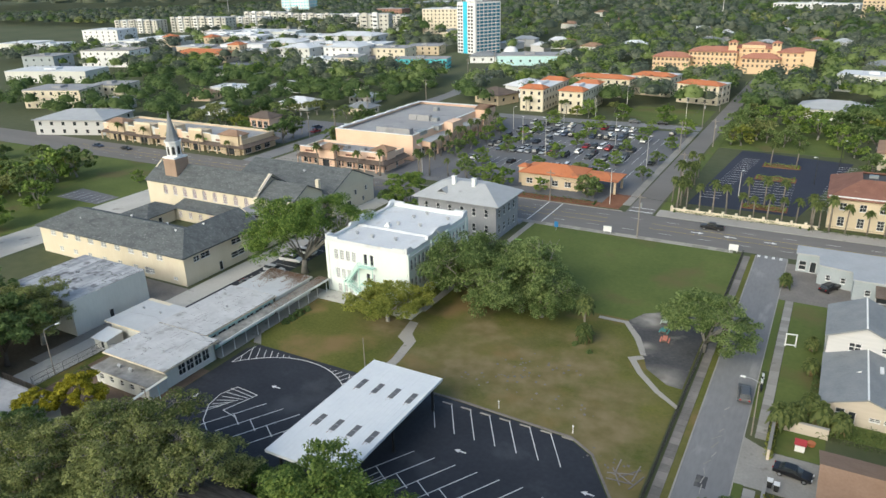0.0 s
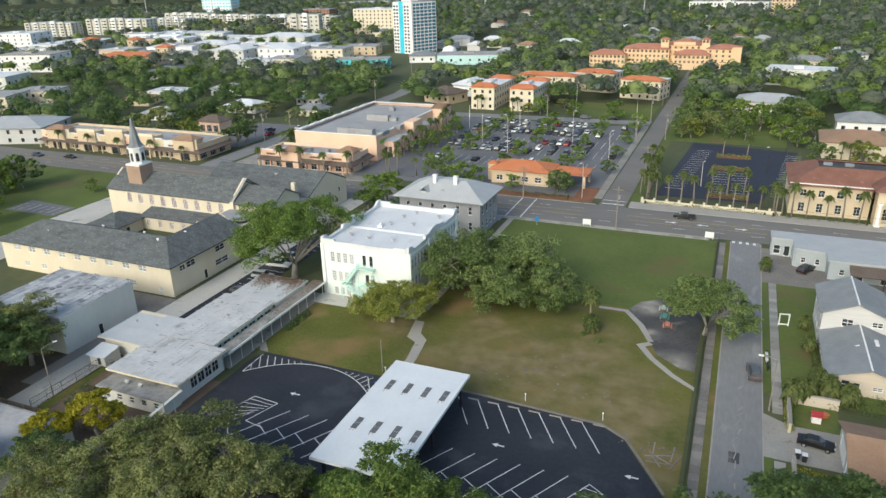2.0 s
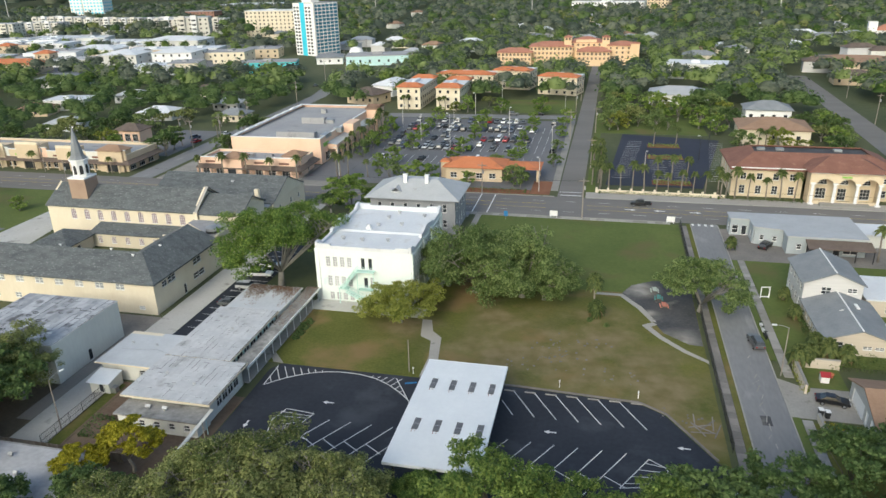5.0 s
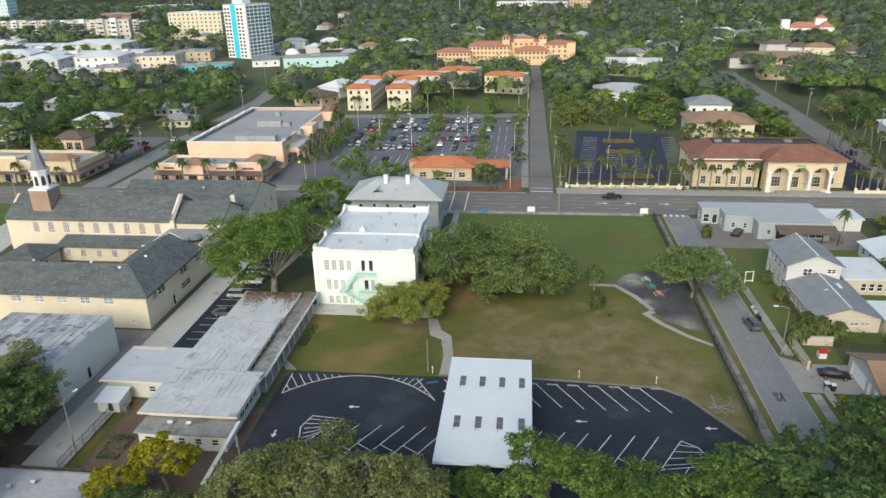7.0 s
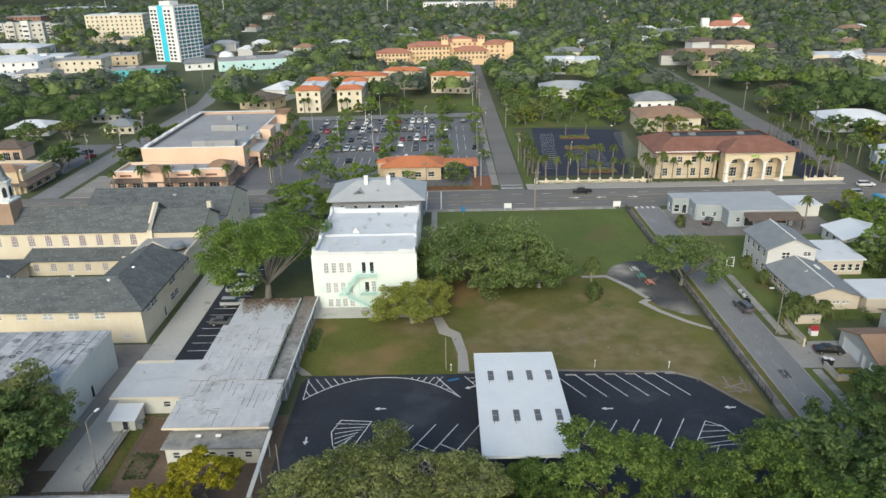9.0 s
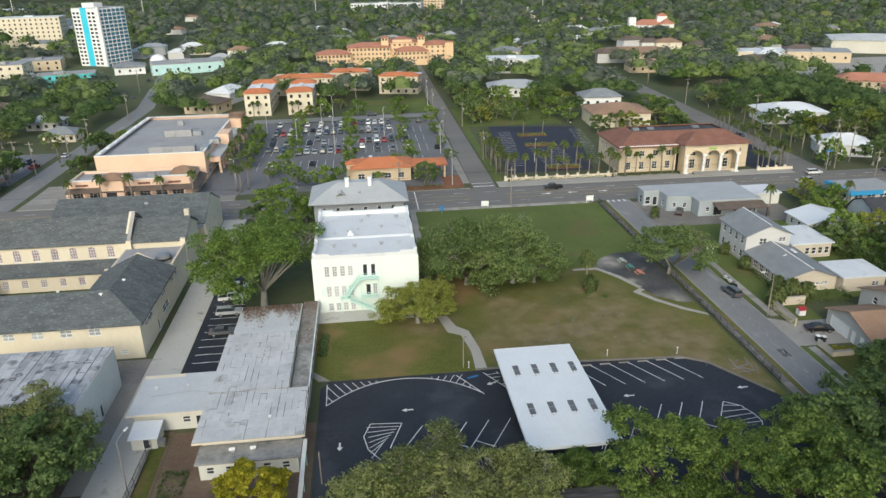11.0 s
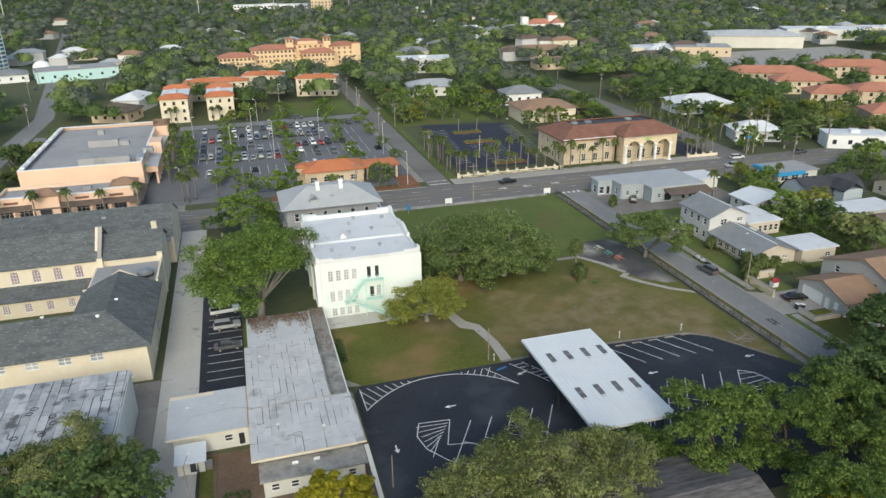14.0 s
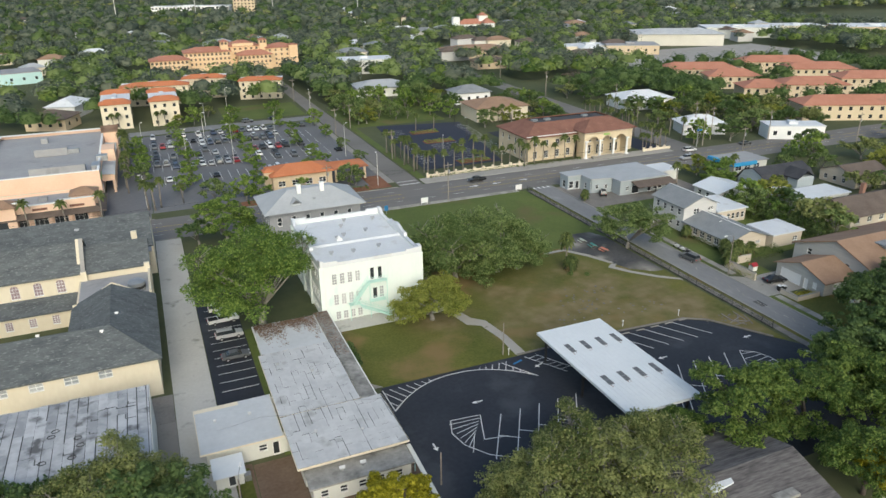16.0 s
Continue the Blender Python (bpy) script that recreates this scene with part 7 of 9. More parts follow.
# scattered stores and house roofs among the distant trees
hrng = random.Random(21)
for i in range(22):
    x, y = hrng.uniform(-600, -305), hrng.uniform(400, 575)
    far_block("store", "low pale store among distant paved yards", "store", x, y, hrng.uniform(18, 40), hrng.uniform(14, 24), hrng.uniform(4.5, 8), hrng.choice((M_WHITE, M_WHITEWALL, M_CREAM, M_TAN)), hrng.choice((M_ROOFWHITE, M_SHEET, M_MEMBRANE)), 3, 1, hrng.uniform(0, 16), side_cols=1, group="distant stores")
for i in range(120):
    y = 410 + 560 * hrng.random() ** 1.4
    x = hrng.uniform(-0.9, 0.95) * y - 60
    if -300 < x < -20 and y < 480 or x < -300 and y < 600:
        continue
    w, d, h = hrng.uniform(10, 20), hrng.uniform(9, 14), hrng.uniform(4.5, 7.5)
    hh = thing("house", "small distant house showing between tree crowns", "house", x, y, 0, hrng.uniform(-20, 20), "distant houses")
    part("wall", Solid().box(0, 0, 0, w, d, h), hrng.choice((M_WHITEWALL, M_CREAM, M_SIDING)), hh)
    hip(hh, 0, 0, w, d, h, h + 2.4, hrng.choice((M_GREYROOF, M_ROOFWHITE, M_BROWNSHING, M_GREYSHING, M_ROOFWHITE, M_DKBROWN)), 0.6)


# ---- plants ----
def quads_mesh(name, centre, normal, size, mat, rng):
    """Many small square leaves (or sprays) in one mesh."""
    n = len(centre)
    a = rng.normal(size=(n, 3))
    u = np.cross(normal, a)
    u /= np.linalg.norm(u, axis=1)[:, None] + 1e-9
    v = np.cross(normal, u)
    s = (size * rng.uniform(0.6, 1.3, n))[:, None] / 2
    e = rng.uniform(0.32, 0.7, n)[:, None]
    co = np.stack([centre - u * s - v * s * e, centre + u * s * 0.8 - v * s * e, centre + u * s + v * s * e, centre - u * s * 0.7 + v * s * e], 1).reshape(-1, 3)
    me = bpy.data.meshes.new(name)
    me.vertices.add(4 * n)
    me.vertices.foreach_set("co", co.astype(np.float32).ravel())
    me.loops.add(4 * n)
    me.loops.foreach_set("vertex_index", np.arange(4 * n, dtype=np.int32))
    me.polygons.add(n)
    me.polygons.foreach_set("loop_start", np.arange(0, 4 * n, 4, dtype=np.int32))
    me.materials.append(mat)
    me.update(calc_edges=True)
    return me


def unit(v):
    return v / (np.linalg.norm(v, axis=1)[:, None] + 1e-9)


def crown_points(rng, n, r, h, clumps, low=-0.7):
    """Leaf places and normals for an uneven crown: a few large lobes, each hung with flat pads of leaves, with gaps between."""
    lobes = 7 + clumps // 8
    az = np.arange(lobes) * 2.4 + rng.uniform(-0.4, 0.4, lobes)
    up = rng.uniform(-0.75, 0.55, lobes)
    up[:3] = 0.62, 0.45, 0.3
    out = np.sqrt(np.maximum(0.05, 1 - up ** 2)) * rng.uniform(0.5, 0.72, lobes)
    out[:3] = 0.08, 0.26, 0.3
    lc = np.stack([np.cos(az) * out * r, np.sin(az) * out * r, up * h * 0.40], 1)
    lr = rng.uniform(0.36, 0.52, lobes)
    k0 = np.arange(clumps * 5) % lobes
    m = len(k0)
    d = unit(rng.normal(size=(m, 3)) + np.array([0, 0, 0.35]) + unit(lc)[k0] * 0.5)
    c = lc[k0] + d * (lr[k0] * rng.uniform(0.35, 1.06, m))[:, None] * np.array([r, r, h * 0.42])
    cr = rng.uniform(0.07, 0.155, m) * r
    k = rng.choice(m, n, p=cr ** 2 / (cr ** 2).sum())
    dd = unit(rng.normal(size=(n, 3)) + np.array([0, 0, 0.55]))
    pos = c[k] + dd * (cr[k] * rng.uniform(0.2, 1.15, n) ** 0.55)[:, None] * np.array([1.15, 1.15, 0.55])
    nrm = unit(dd * 0.7 + np.array([0, 0, 0.6]) + rng.normal(size=(n, 3)) * 0.5)
    order = np.argsort(-np.linalg.norm(c * np.array([1, 1, r / h * 2]), axis=1) - c[:, 2] * 0.3)
    return pos, nrm, c[order]


def tree_proto(kind, label, r, h, trunk_h, leaf_mat, n, leaf, seed, clumps=26, bare=5, category="tree", bark=None):
    """A tree: tapered trunk, limbs and twigs, and a crown of many small leaf sprays. r: crown radius, h: crown height."""
    rng = np.random.default_rng(seed)
    b = thing(kind, label, category)
    pos, nrm, c = crown_points(rng, n, r, h, clumps)
    zc = trunk_h + h * 0.40
    g = Solid()
    tr = max(0.16, r * 0.05)
    fork = (rng.uniform(-0.3, 0.3), rng.uniform(-0.3, 0.3), max(1.4, trunk_h * 0.75))
    g.tube([(0, 0, -0.2), (0.05, 0, fork[2] * 0.4), fork], [tr * 1.35, tr, tr * 0.85], 8)
    for i, q in enumerate(c[:max(9, bare + 4)]):
        out = 0.97 if i < bare else 0.72
        e = Vector((q[0] * out, q[1] * out, q[2] * out + zc))
        m = Vector(fork).lerp(e, 0.5) + Vector((rng.uniform(-.1, .1) * r, rng.uniform(-.1, .1) * r, rng.uniform(0, 0.1) * r))
        g.tube([fork, m, e], [tr * 0.34, tr * 0.2, tr * 0.07], 5)
        if i < bare:
            for k in range(6):
                t = m.lerp(e, rng.uniform(0.3, 0.95))
                f = t + Vector((rng.uniform(-1, 1), rng.uniform(-1, 1), rng.uniform(0.2, 1.0))) * r * 0.2
                g.tube([t, f], [tr * 0.13, tr * 0.05], 4)
    part("trunk", g.mesh("trunk", bark or M_BARK, True), bark or M_BARK, b)
    pos[:, 2] += zc
    part("crown", quads_mesh("crown", pos, nrm, leaf, leaf_mat, rng), leaf_mat, b)
    return b


def palm_proto(label, h, fronds, length, seed, leaf_mat=M_PALM, skirt=0, category="palm", ball=False):
    rng = random.Random(seed)
    b = thing("palm_tree", label, category)
    bx, by = rng.uniform(-0.3, 0.3), rng.uniform(-0.3, 0.3)
    g = Solid().tube([(0, 0, -0.1), (bx * 0.3, by * 0.3, h * 0.4), (bx, by, h)], [0.26, 0.19, 0.16], 7)
    part("trunk", g.mesh("trunk", M_PALMBARK, True), M_PALMBARK, b)

    def blades(count, e0, e1, ln):
        g = Solid()
        for i in range(count):
            a = 2.4 * i + rng.uniform(-0.3, 0.3)
            el = e0 + (e1 - e0) * (i / max(1, count - 1)) + rng.uniform(-0.15, 0.15)
            ll = ln * rng.uniform(0.8, 1.1)
            d = Vector((math.cos(a), math.sin(a), 0))
            s = Vector((-d.y, d.x, 0))
            prev = None
            for k in range(6):
                t = k / 5
                p = Vector((bx, by, h)) + d * (ll * t * math.cos(el) * (1 - 0.18 * t)) + Vector((0, 0, ll * t * math.sin(el) - 0.62 * ll * t * t))
                w = ll * 0.19 * math.sin(math.pi * min(0.97, 0.12 + 0.88 * t)) + 0.03
                row3 = (p - s * w - Vector((0, 0, w * 0.55)), p, p + s * w - Vector((0, 0, w * 0.55)))
                if prev:
                    g.face([prev[0], prev[1], row3[1], row3[0]])
                    g.face([prev[1], prev[2], row3[2], row3[1]])
                prev = row3
        return g

    part("crown", blades(fronds, 1.5 if ball else 1.25, -0.75 if ball else -0.35, length), leaf_mat, b)
    if skirt:
        part("dead_fronds", blades(skirt, -0.5, -1.1, length * 0.8), M_DRYPALM, b, "hanging dry brown fronds")
    return b


def stand(proto, x, y, s=1.0, turn=None, sz=None, label="", z=0.0):
    turn = random.uniform(0, 360) if turn is None else turn
    c = copy_thing(proto, pose(x, y, z, 0, 0, turn) @ Matrix.Diagonal((s, s, sz or s, 1)))
    return tagged(c, label) if label else c


# big named trees near the school
P_OAK = tree_proto("oak_tree", "broad live oak with pale limbs in dense leaf", 10.4, 13.0, 0.2, M_OAK, 26000, 0.34, 11, 40, 10)
P_OAK.matrix_world = pose(-46.6, 112.5, 0, 0, 0, 40) @ Matrix.Diagonal((1.05, 1.05, 1.12, 1))
tagged(P_OAK, "broad dark live oak on the school lawn")
stand(P_OAK, -56.0, 113.0, 1.02, 150, 1.08, "broad dark live oak on the school lawn")
stand(P_OAK, -62.0, 115.0, 0.72, 250, 0.85, "smaller live oak beside the white building")
stand(P_OAK, -42.2, 112.0, 0.68, 310, 0.66, "low spreading live oak on the school lawn")
stand(P_OAK, -51.0, 119.0, 0.8, 20, 0.85, "broad dark live oak on the school lawn")
P_BIG = tree_proto("oak_tree", "tall bright-green oak beside the white school", 13.0, 15.0, 4.2, M_BRIGHT, 36000, 0.37, 12, 44, 14)
P_BIG.matrix_world = pose(-96.4, 109.0, 0, 0, 0, 10)
P_G = tree_proto("oak_tree", "small yellow-green oak before the white school", 8.0, 8.4, 0.6, M_SPRING, 20000, 0.31, 13, 38, 4)
P_G.matrix_world = pose(-67.4, 97.8, 0)
P_STREET = tree_proto("oak_tree", "spreading street oak with grey-green leaf", 8.2, 10.4, 2.0, M_OAK, 19000, 0.33, 14, 36, 6)
P_STREET.matrix_world = pose(-13.2, 112.2, 0)
P_ROUND = tree_proto("broadleaf_tree", "round dense bright green tree by the road", 7.2, 11.0, 1.6, M_BRIGHT, 9000, 0.42, 15, 22, 1)
P_ROUND.matrix_world = pose(-97.0, 155.0, 0)
stand(P_ROUND, -91.5, 158, 0.5, None, 0.5, "small shrubby tree beside the grey building")
# trees at the foot of the view
P_OLIVE = tree_proto("oak_tree", "old olive-green oak with bare pale limbs", 7.8, 10.0, 3.4, M_OLIVE, 17000, 0.28, 16, 34, 18)
P_OLIVE.matrix_world = pose(-69.6, 46.6, 0, 0, 0, 30)
for x, y, s, a in ((-61.0, 45.5, 0.92, 120), (-76.0, 43.0, 0.95, 200), (-66.5, 38.5, 1.0, 280), (-81.0, 37.0, 0.85, 340), (-118.6, 62.6, 0.98, 60), (-113.5, 40, 0.9, 15), (-74, 33, 0.9, 75), (-124, 62, 0.9, 160)):
    stand(P_OLIVE, x, y, s, a)
P_DARK = tree_proto("oak_tree", "dense mid-green oak beside the canopy", 7.8, 11.0, 3.0, M_MIDLEAF, 17000, 0.34, 17, 36, 0, bark=M_DARKBARK)
P_DARK.matrix_world = pose(-42.0, 47.2, 0, 0, 0, 80)
# oaks past x = -20 take darker leaves, with their shade in the colour
shaded_oaks = []
for x, y, s, a in ((-33.6, 44.8, 0.86, 30), (-24.4, 46.8, 0.92, 140), (-17.8, 50.2, 0.94, 250), (-10.0, 55.0, 0.82, 10), (-1.5, 60.5, 0.86, 100), (6.5, 65.0, 0.8, 220), (-22, 38, 1.05, 60), (-12, 43, 1.0, 170), (0, 48, 1.0, 290), (10, 54, 1.0, 20), (-36, 34, 0.8, 210), (14, 66, 0.85, 320), (22, 62, 0.9, 75), (30, 66, 0.9, 130), (-50.5, 50.5, 0.5, 200), (-55, 50.0, 0.42, 100)):
    if x > -20:
        shaded_oaks.append((x, y, s * 1.1, a))
    else:
        stand(P_DARK, x, y, s, a, label="dense mid-green oak at the edge of the lot")
P_SHADE = tree_proto("oak_tree", "dark shaded oak beside the driveway", 7.0, 9.4, 3.2, M_DARKLEAF, 8600, 0.45, 18, 32, 0, bark=M_DARKBARK)
P_SHADE.matrix_world = pose(-123.5, 55.0, 0)
for x, y, s, a in ((-117.0, 55.0, 1.1, 70), (-131, 60, 1.0, 130), (-128, 46, 1.0, 220), (-121, 44, 0.9, 300), (-141, 62, 1.1, 20), (-138, 50, 1.1, 100), (-6, 36, 1.0, 45), (-92, 42, 0.6, 15), (-86, 41, 0.6, 95), (-98, 37, 0.7, 200)):
    stand(P_SHADE, x, y, s, a)
for x, y, s, a in shaded_oaks:
    stand(P_SHADE, x, y, s, a, label="dense oak beyond the lot, leaves darkened for shade")
P_YELLOW = tree_proto("broadleaf_tree", "rounded yellow-green tree with new leaf", 4.5, 5.6, 3.0, M_YELLOWG, 8000, 0.34, 19, 20, 1)
P_YELLOW.matrix_world = pose(-90.6, 50.8, 0)
stand(P_YELLOW, -95.0, 47.0, 0.8, 40, label="rounded yellow-green tree beside the low building")
stand(P_YELLOW, -34.5, 32.5, 0.9, 190, label="yellow-green tree at the edge of the lot")
stand(P_ROUND, 37.0, 140.5, 0.5, 100, 0.55, label="bright green garden tree behind the shop")

# palms
P_SABAL = palm_proto("cabbage palm with a dense round green head", 7.6, 110, 2.3, 21, skirt=14, ball=True)
P_SABAL.matrix_world = pose(-32.5, 107.6, 0)
P_SHORT = palm_proto("short cabbage palm with dry skirts on the lawn", 2.7, 100, 2.3, 27, skirt=40, ball=True)
P_SHORT.matrix_world = pose(-32.2, 106.4, 0)
P_LOWPALM = palm_proto("low cabbage palm with hanging fronds before a house", 3.4, 80, 2.4, 22, skirt=34, ball=True)
P_LOWPALM.matrix_world = pose(-0.2, 94.8, 0)
for x, y, s in ((1.9, 96.2, 0.95), (5.0, 97.0, 1.0), (7.2, 96.4, 0.9), (3.4, 99.6, 0.9), (3.2, 111.5, 0.75), (3.0, 120.0, 0.7)):
    stand(P_LOWPALM, x, y, s)
stand(P_LOWPALM, -3.2, 145.2, 0.8, label="small palm at the corner of the forecourt")
P_PALM = palm_proto("slender street palm with a small feathery head", 7.4, 26, 2.2, 23)
P_PALM.matrix_world = pose(-33.0, 186.2, 0)
prng = random.Random(5)
spots = [(-30.6 + 3.3 * i, 186.0 + prng.uniform(-0.8, 1.2)) for i in range(10)] + [(-33.2 + prng.uniform(-.5, .5), 190 + 4.2 * i) for i in range(8)] + [(-35.4, 192 + 9 * i) for i in range(4)]
spots += [(1.0, 184.4), (3.2, 184.0), (6.6, 184.2), (11.2, 184.3), (14.8, 184.1), (18.4, 184.4), (-0.6, 183.6)]
spots += [(45.6 + 1.9 * i, 183.6 + prng.uniform(-0.6, 0.6)) for i in range(6)] + [(55.2 + 0.35 * i, 186 + 4.2 * i) for i in range(14)] + [(68.5 + 0.3 * i, 184 + 7 * i) for i in range(9)]
spots += [(-15.5, 243), (-8, 243), (-12.6, 197), (-16.5, 196.4), (-8.4, 197)]
spots += [(-118.6 + prng.uniform(-0.6, 0.6), 206 + 5.6 * i) for i in range(10)] + [(-158 + 8.3 * i, 181.6) for i in range(5)] + [(-112, 186), (-110.4, 188.5), (-113.6, 187.4), (-104.5, 190)]
spots += [(-250 + 15 * i, 181.2) for i in range(5)] + [(20, 247.5), (22.4, 247.2), (24.4, 247.4), (26.4, 143.0), (48.0, 144), (47, 126), (-123.2, 299), (-121, 298), (-106.5, 299), (-103.6, 298), (-180, 232), (-176, 245)]
for x, y in spots:
    s = prng.uniform(0.8, 1.12)
    stand(P_PALM, x, y, s, None, s * prng.uniform(0.85, 1.15))
P_DATE = palm_proto("broad date palm with long arching fronds", 4.6, 44, 4.0, 24)
P_DATE.matrix_world = pose(-151.5, 150.0, 0)
P_FERN = palm_proto("young palm with long pale fronds by the lot", 3.0, 18, 3.0, 25)
P_FERN.matrix_world = pose(-79.6, 48.5, 0)
P_CYCAD = palm_proto("clump of dark strappy garden plants", 0.5, 30, 1.6, 26, M_HEDGE, category="plant")
P_CYCAD.matrix_world = pose(-84.4, 90.5, 0)
for x, y, s in ((-84.5, 92.8, 1.1), (-84.2, 94.8, 0.9), (-84.6, 88.6, 0.9), (-33.2, 104.6, 0.7), (-30.0, 103.2, 0.6)):
    stand(P_CYCAD, x, y, s)


# hedges and shrubs
def hedge(label, x0, y0, x1, y1, h, mat=M_HEDGE, dens=26, leaf=0.24, seed=1):
    rng = np.random.default_rng(seed)
    n = int((x1 - x0) * (y1 - y0) * dens + (x1 - x0 + y1 - y0) * h * dens)
    p = rng.uniform(0, 1, (n, 3))
    f = rng.integers(0, 3, n)
    p[:, 2] = np.where(f == 0, 1 - 0.15 * rng.uniform(0, 1, n), p[:, 2])
    p[:, 0] = np.where(f == 1, np.round(p[:, 0]), p[:, 0])
    p[:, 1] = np.where(f == 2, np.round(p[:, 1]), p[:, 1])
    pos = np.array([x0, y0, 0.05]) + p * np.array([x1 - x0, y1 - y0, h]) + rng.normal(size=(n, 3)) * 0.1
    pos[:, 2] = np.maximum(pos[:, 2] * (0.8 + 0.25 * np.sin(pos[:, 0] * 1.3 + pos[:, 1] * 0.9)), 0.05)
    nrm = unit(rng.normal(size=(n, 3)) + np.array([0, 0, 0.8]))
    single("hedge", quads_mesh("hedge", pos, nrm, leaf, mat, rng), mat, label, "hedge")


hedge("low clipped hedge behind the bank wall", -33, 183.2, -3, 184.0, 0.8, seed=2)
hedge("low hedge along the bank front", -1, 182.6, 20, 183.6, 0.8, seed=3)
hedge("yellow-green shrubs along the garden wall", -1.0, 86.8, -0.1, 93.6, 1.2, M_SPRING, seed=4)
hedge("yellow-green shrubs before the low wall", -0.2, 76.6, 4.6, 78.0, 1.1, M_YELLOWG, seed=5)
hedge("dense green shrubs behind the garden wall", 5, 94.6, 15.6, 97.6, 1.8, seed=6)
hedge("shrubs along the house front", 3.6, 103, 4.7, 114, 1.1, M_DARKLEAF, seed=7)
hedge("shrubs behind the low building", -103.4, 56.0, -100.6, 60.5, 1.0, M_DARKLEAF, seed=8)
hedge("tall rough hedge between gardens", 26.5, 86, 31, 126, 4.2, M_HEDGE, 14, 0.4, 9)
hedge("shrubs on the parking island", -17.6, 225, -7.4, 228.6, 0.7, M_BRIGHT, seed=10)
hedge("shrubs on the parking island", -17.0, 241, -7.2, 244.6, 0.7, M_BRIGHT, seed=11)
hedge("shrubs on the parking island", -17.4, 195.0, -7.4, 198.4, 0.7, M_BRIGHT, seed=14)
hedge("rough undergrowth below the oaks", -88, 30, -44, 31.4, 2.0, M_DARKLEAF, 10, 0.4, 12)
hedge("low shrubs along the mulch strip", -88, 180.2, -54, 183.2, 0.8, M_HEDGE, 10, 0.3, 13)

# fallen leaves on the roofs under the tall oak
M_LITTER = leafy("brown fallen leaves", (0.15, 0.085, 0.055), (0.34, 0.24, 0.17))
lrng = np.random.default_rng(44)
ln_ = 2600
lx = -98.9 + 10.4 * lrng.uniform(size=ln_)
ly = 101.8 - np.abs(lrng.normal(size=ln_)) * (2.2 + 0.9 * np.sin(lx * 0.9) + 0.7 * np.sin(lx * 2.3))
ok = ly > 93
single("leaf_litter", quads_mesh("leaf_litter", np.stack([lx, ly, np.full(ln_, 3.56)], 1)[ok], unit(lrng.normal(size=(ln_, 3)) * 0.15 + np.array([0, 0, 1.0]))[ok], 0.26, M_LITTER, lrng), M_LITTER, "brown fallen oak leaves drifted on the flat roof", "leaf litter", kind="stuff")
lx, ly = -88.1 + 2.4 * lrng.uniform(size=900), 103.6 - 16 * lrng.uniform(size=900) ** 1.8
single("leaf_litter", quads_mesh("leaf_litter", np.stack([lx, ly, np.full(900, 2.97)], 1), unit(lrng.normal(size=(900, 3)) * 0.15 + np.array([0, 0, 1.0])), 0.22, M_LITTER, lrng), M_LITTER, "brown fallen oak leaves on the walkway roof", "leaf litter", kind="stuff")

# woodland: single trees near the roads, joined stuff farther off
P_M = [tree_proto("broadleaf_tree", lab, r, h, th, m, 1200, 0.82, sd, 14, 0) for lab, r, h, th, m, sd in (
    ("rounded green tree in the neighbourhood", 5.8, 8.0, 2.0, M_OAK, 31), ("dark green oak in the neighbourhood", 6.8, 8.6, 2.0, M_DARKLEAF, 32),
    ("fresh green tree in the neighbourhood", 5.4, 8.4, 1.8, M_BRIGHT, 33), ("olive oak in the neighbourhood", 7.2, 8.4, 2.0, M_OLIVE, 34), ("spring-green tree in the neighbourhood", 5.8, 7.8, 1.8, M_SPRING, 35))]
P_PINK = tree_proto("bare_tree", "bare pinkish tree without leaves", 8.0, 8.0, 4.0, M_BARE, 2600, 0.34, 36, 24, 10)
P_PINK.matrix_world = pose(86, 292, 0)
bpy.context.view_layer.update()
BOXES = []
for o in scene.objects:
    if o.type == "MESH" and not o.name.startswith(("ground", "lawn", "crown", "trunk", "hedge", "stripe", "dead")):
        cs = [o.matrix_world @ Vector(c) for c in o.bound_box]
        x0, x1, y0, y1 = min(c.x for c in cs), max(c.x for c in cs), min(c.y for c in cs), max(c.y for c in cs)
        if (x1 - x0) * (y1 - y0) > 25 and not (o.name.startswith("road") and y1 > 500) and not (x1 - x0 > 250 and y0 > 300):
            BOXES.append((x0, x1, y0, y1))
BOXES += [(-300, -160, 392, 505), (-120, -10, 425, 456)]
BOXES = np.array(BOXES)


def free(x, y, pad):
    """Which of the points keep clear of every building, road and lot."""
    x, y = np.asarray(x), np.asarray(y)
    ok = np.ones(len(x), bool)
    for x0, x1, y0, y1 in BOXES:
        ok &= ~((x > x0 - pad) & (x < x1 + pad) & (y > y0 - pad) & (y < y1 + pad))
    t = (y - 330) / 570
    ok &= ~((y > 325) & (np.abs(x - (-185 - 88 * t)) < 6 + pad))
    return ok


def scatter(x0, y0, x1, y1, step, keep, seed, pad=2.5):
    rng = np.random.default_rng(seed)
    gx, gy = np.meshgrid(np.arange(x0, x1, step), np.arange(y0, y1, step))
    x = gx.ravel() + rng.uniform(-0.45, 0.45, gx.size) * step
    y = gy.ravel() + rng.uniform(-0.45, 0.45, gx.size) * step
    k = (rng.uniform(size=x.size) < keep) & free(x, y, pad)
    return x[k], y[k]


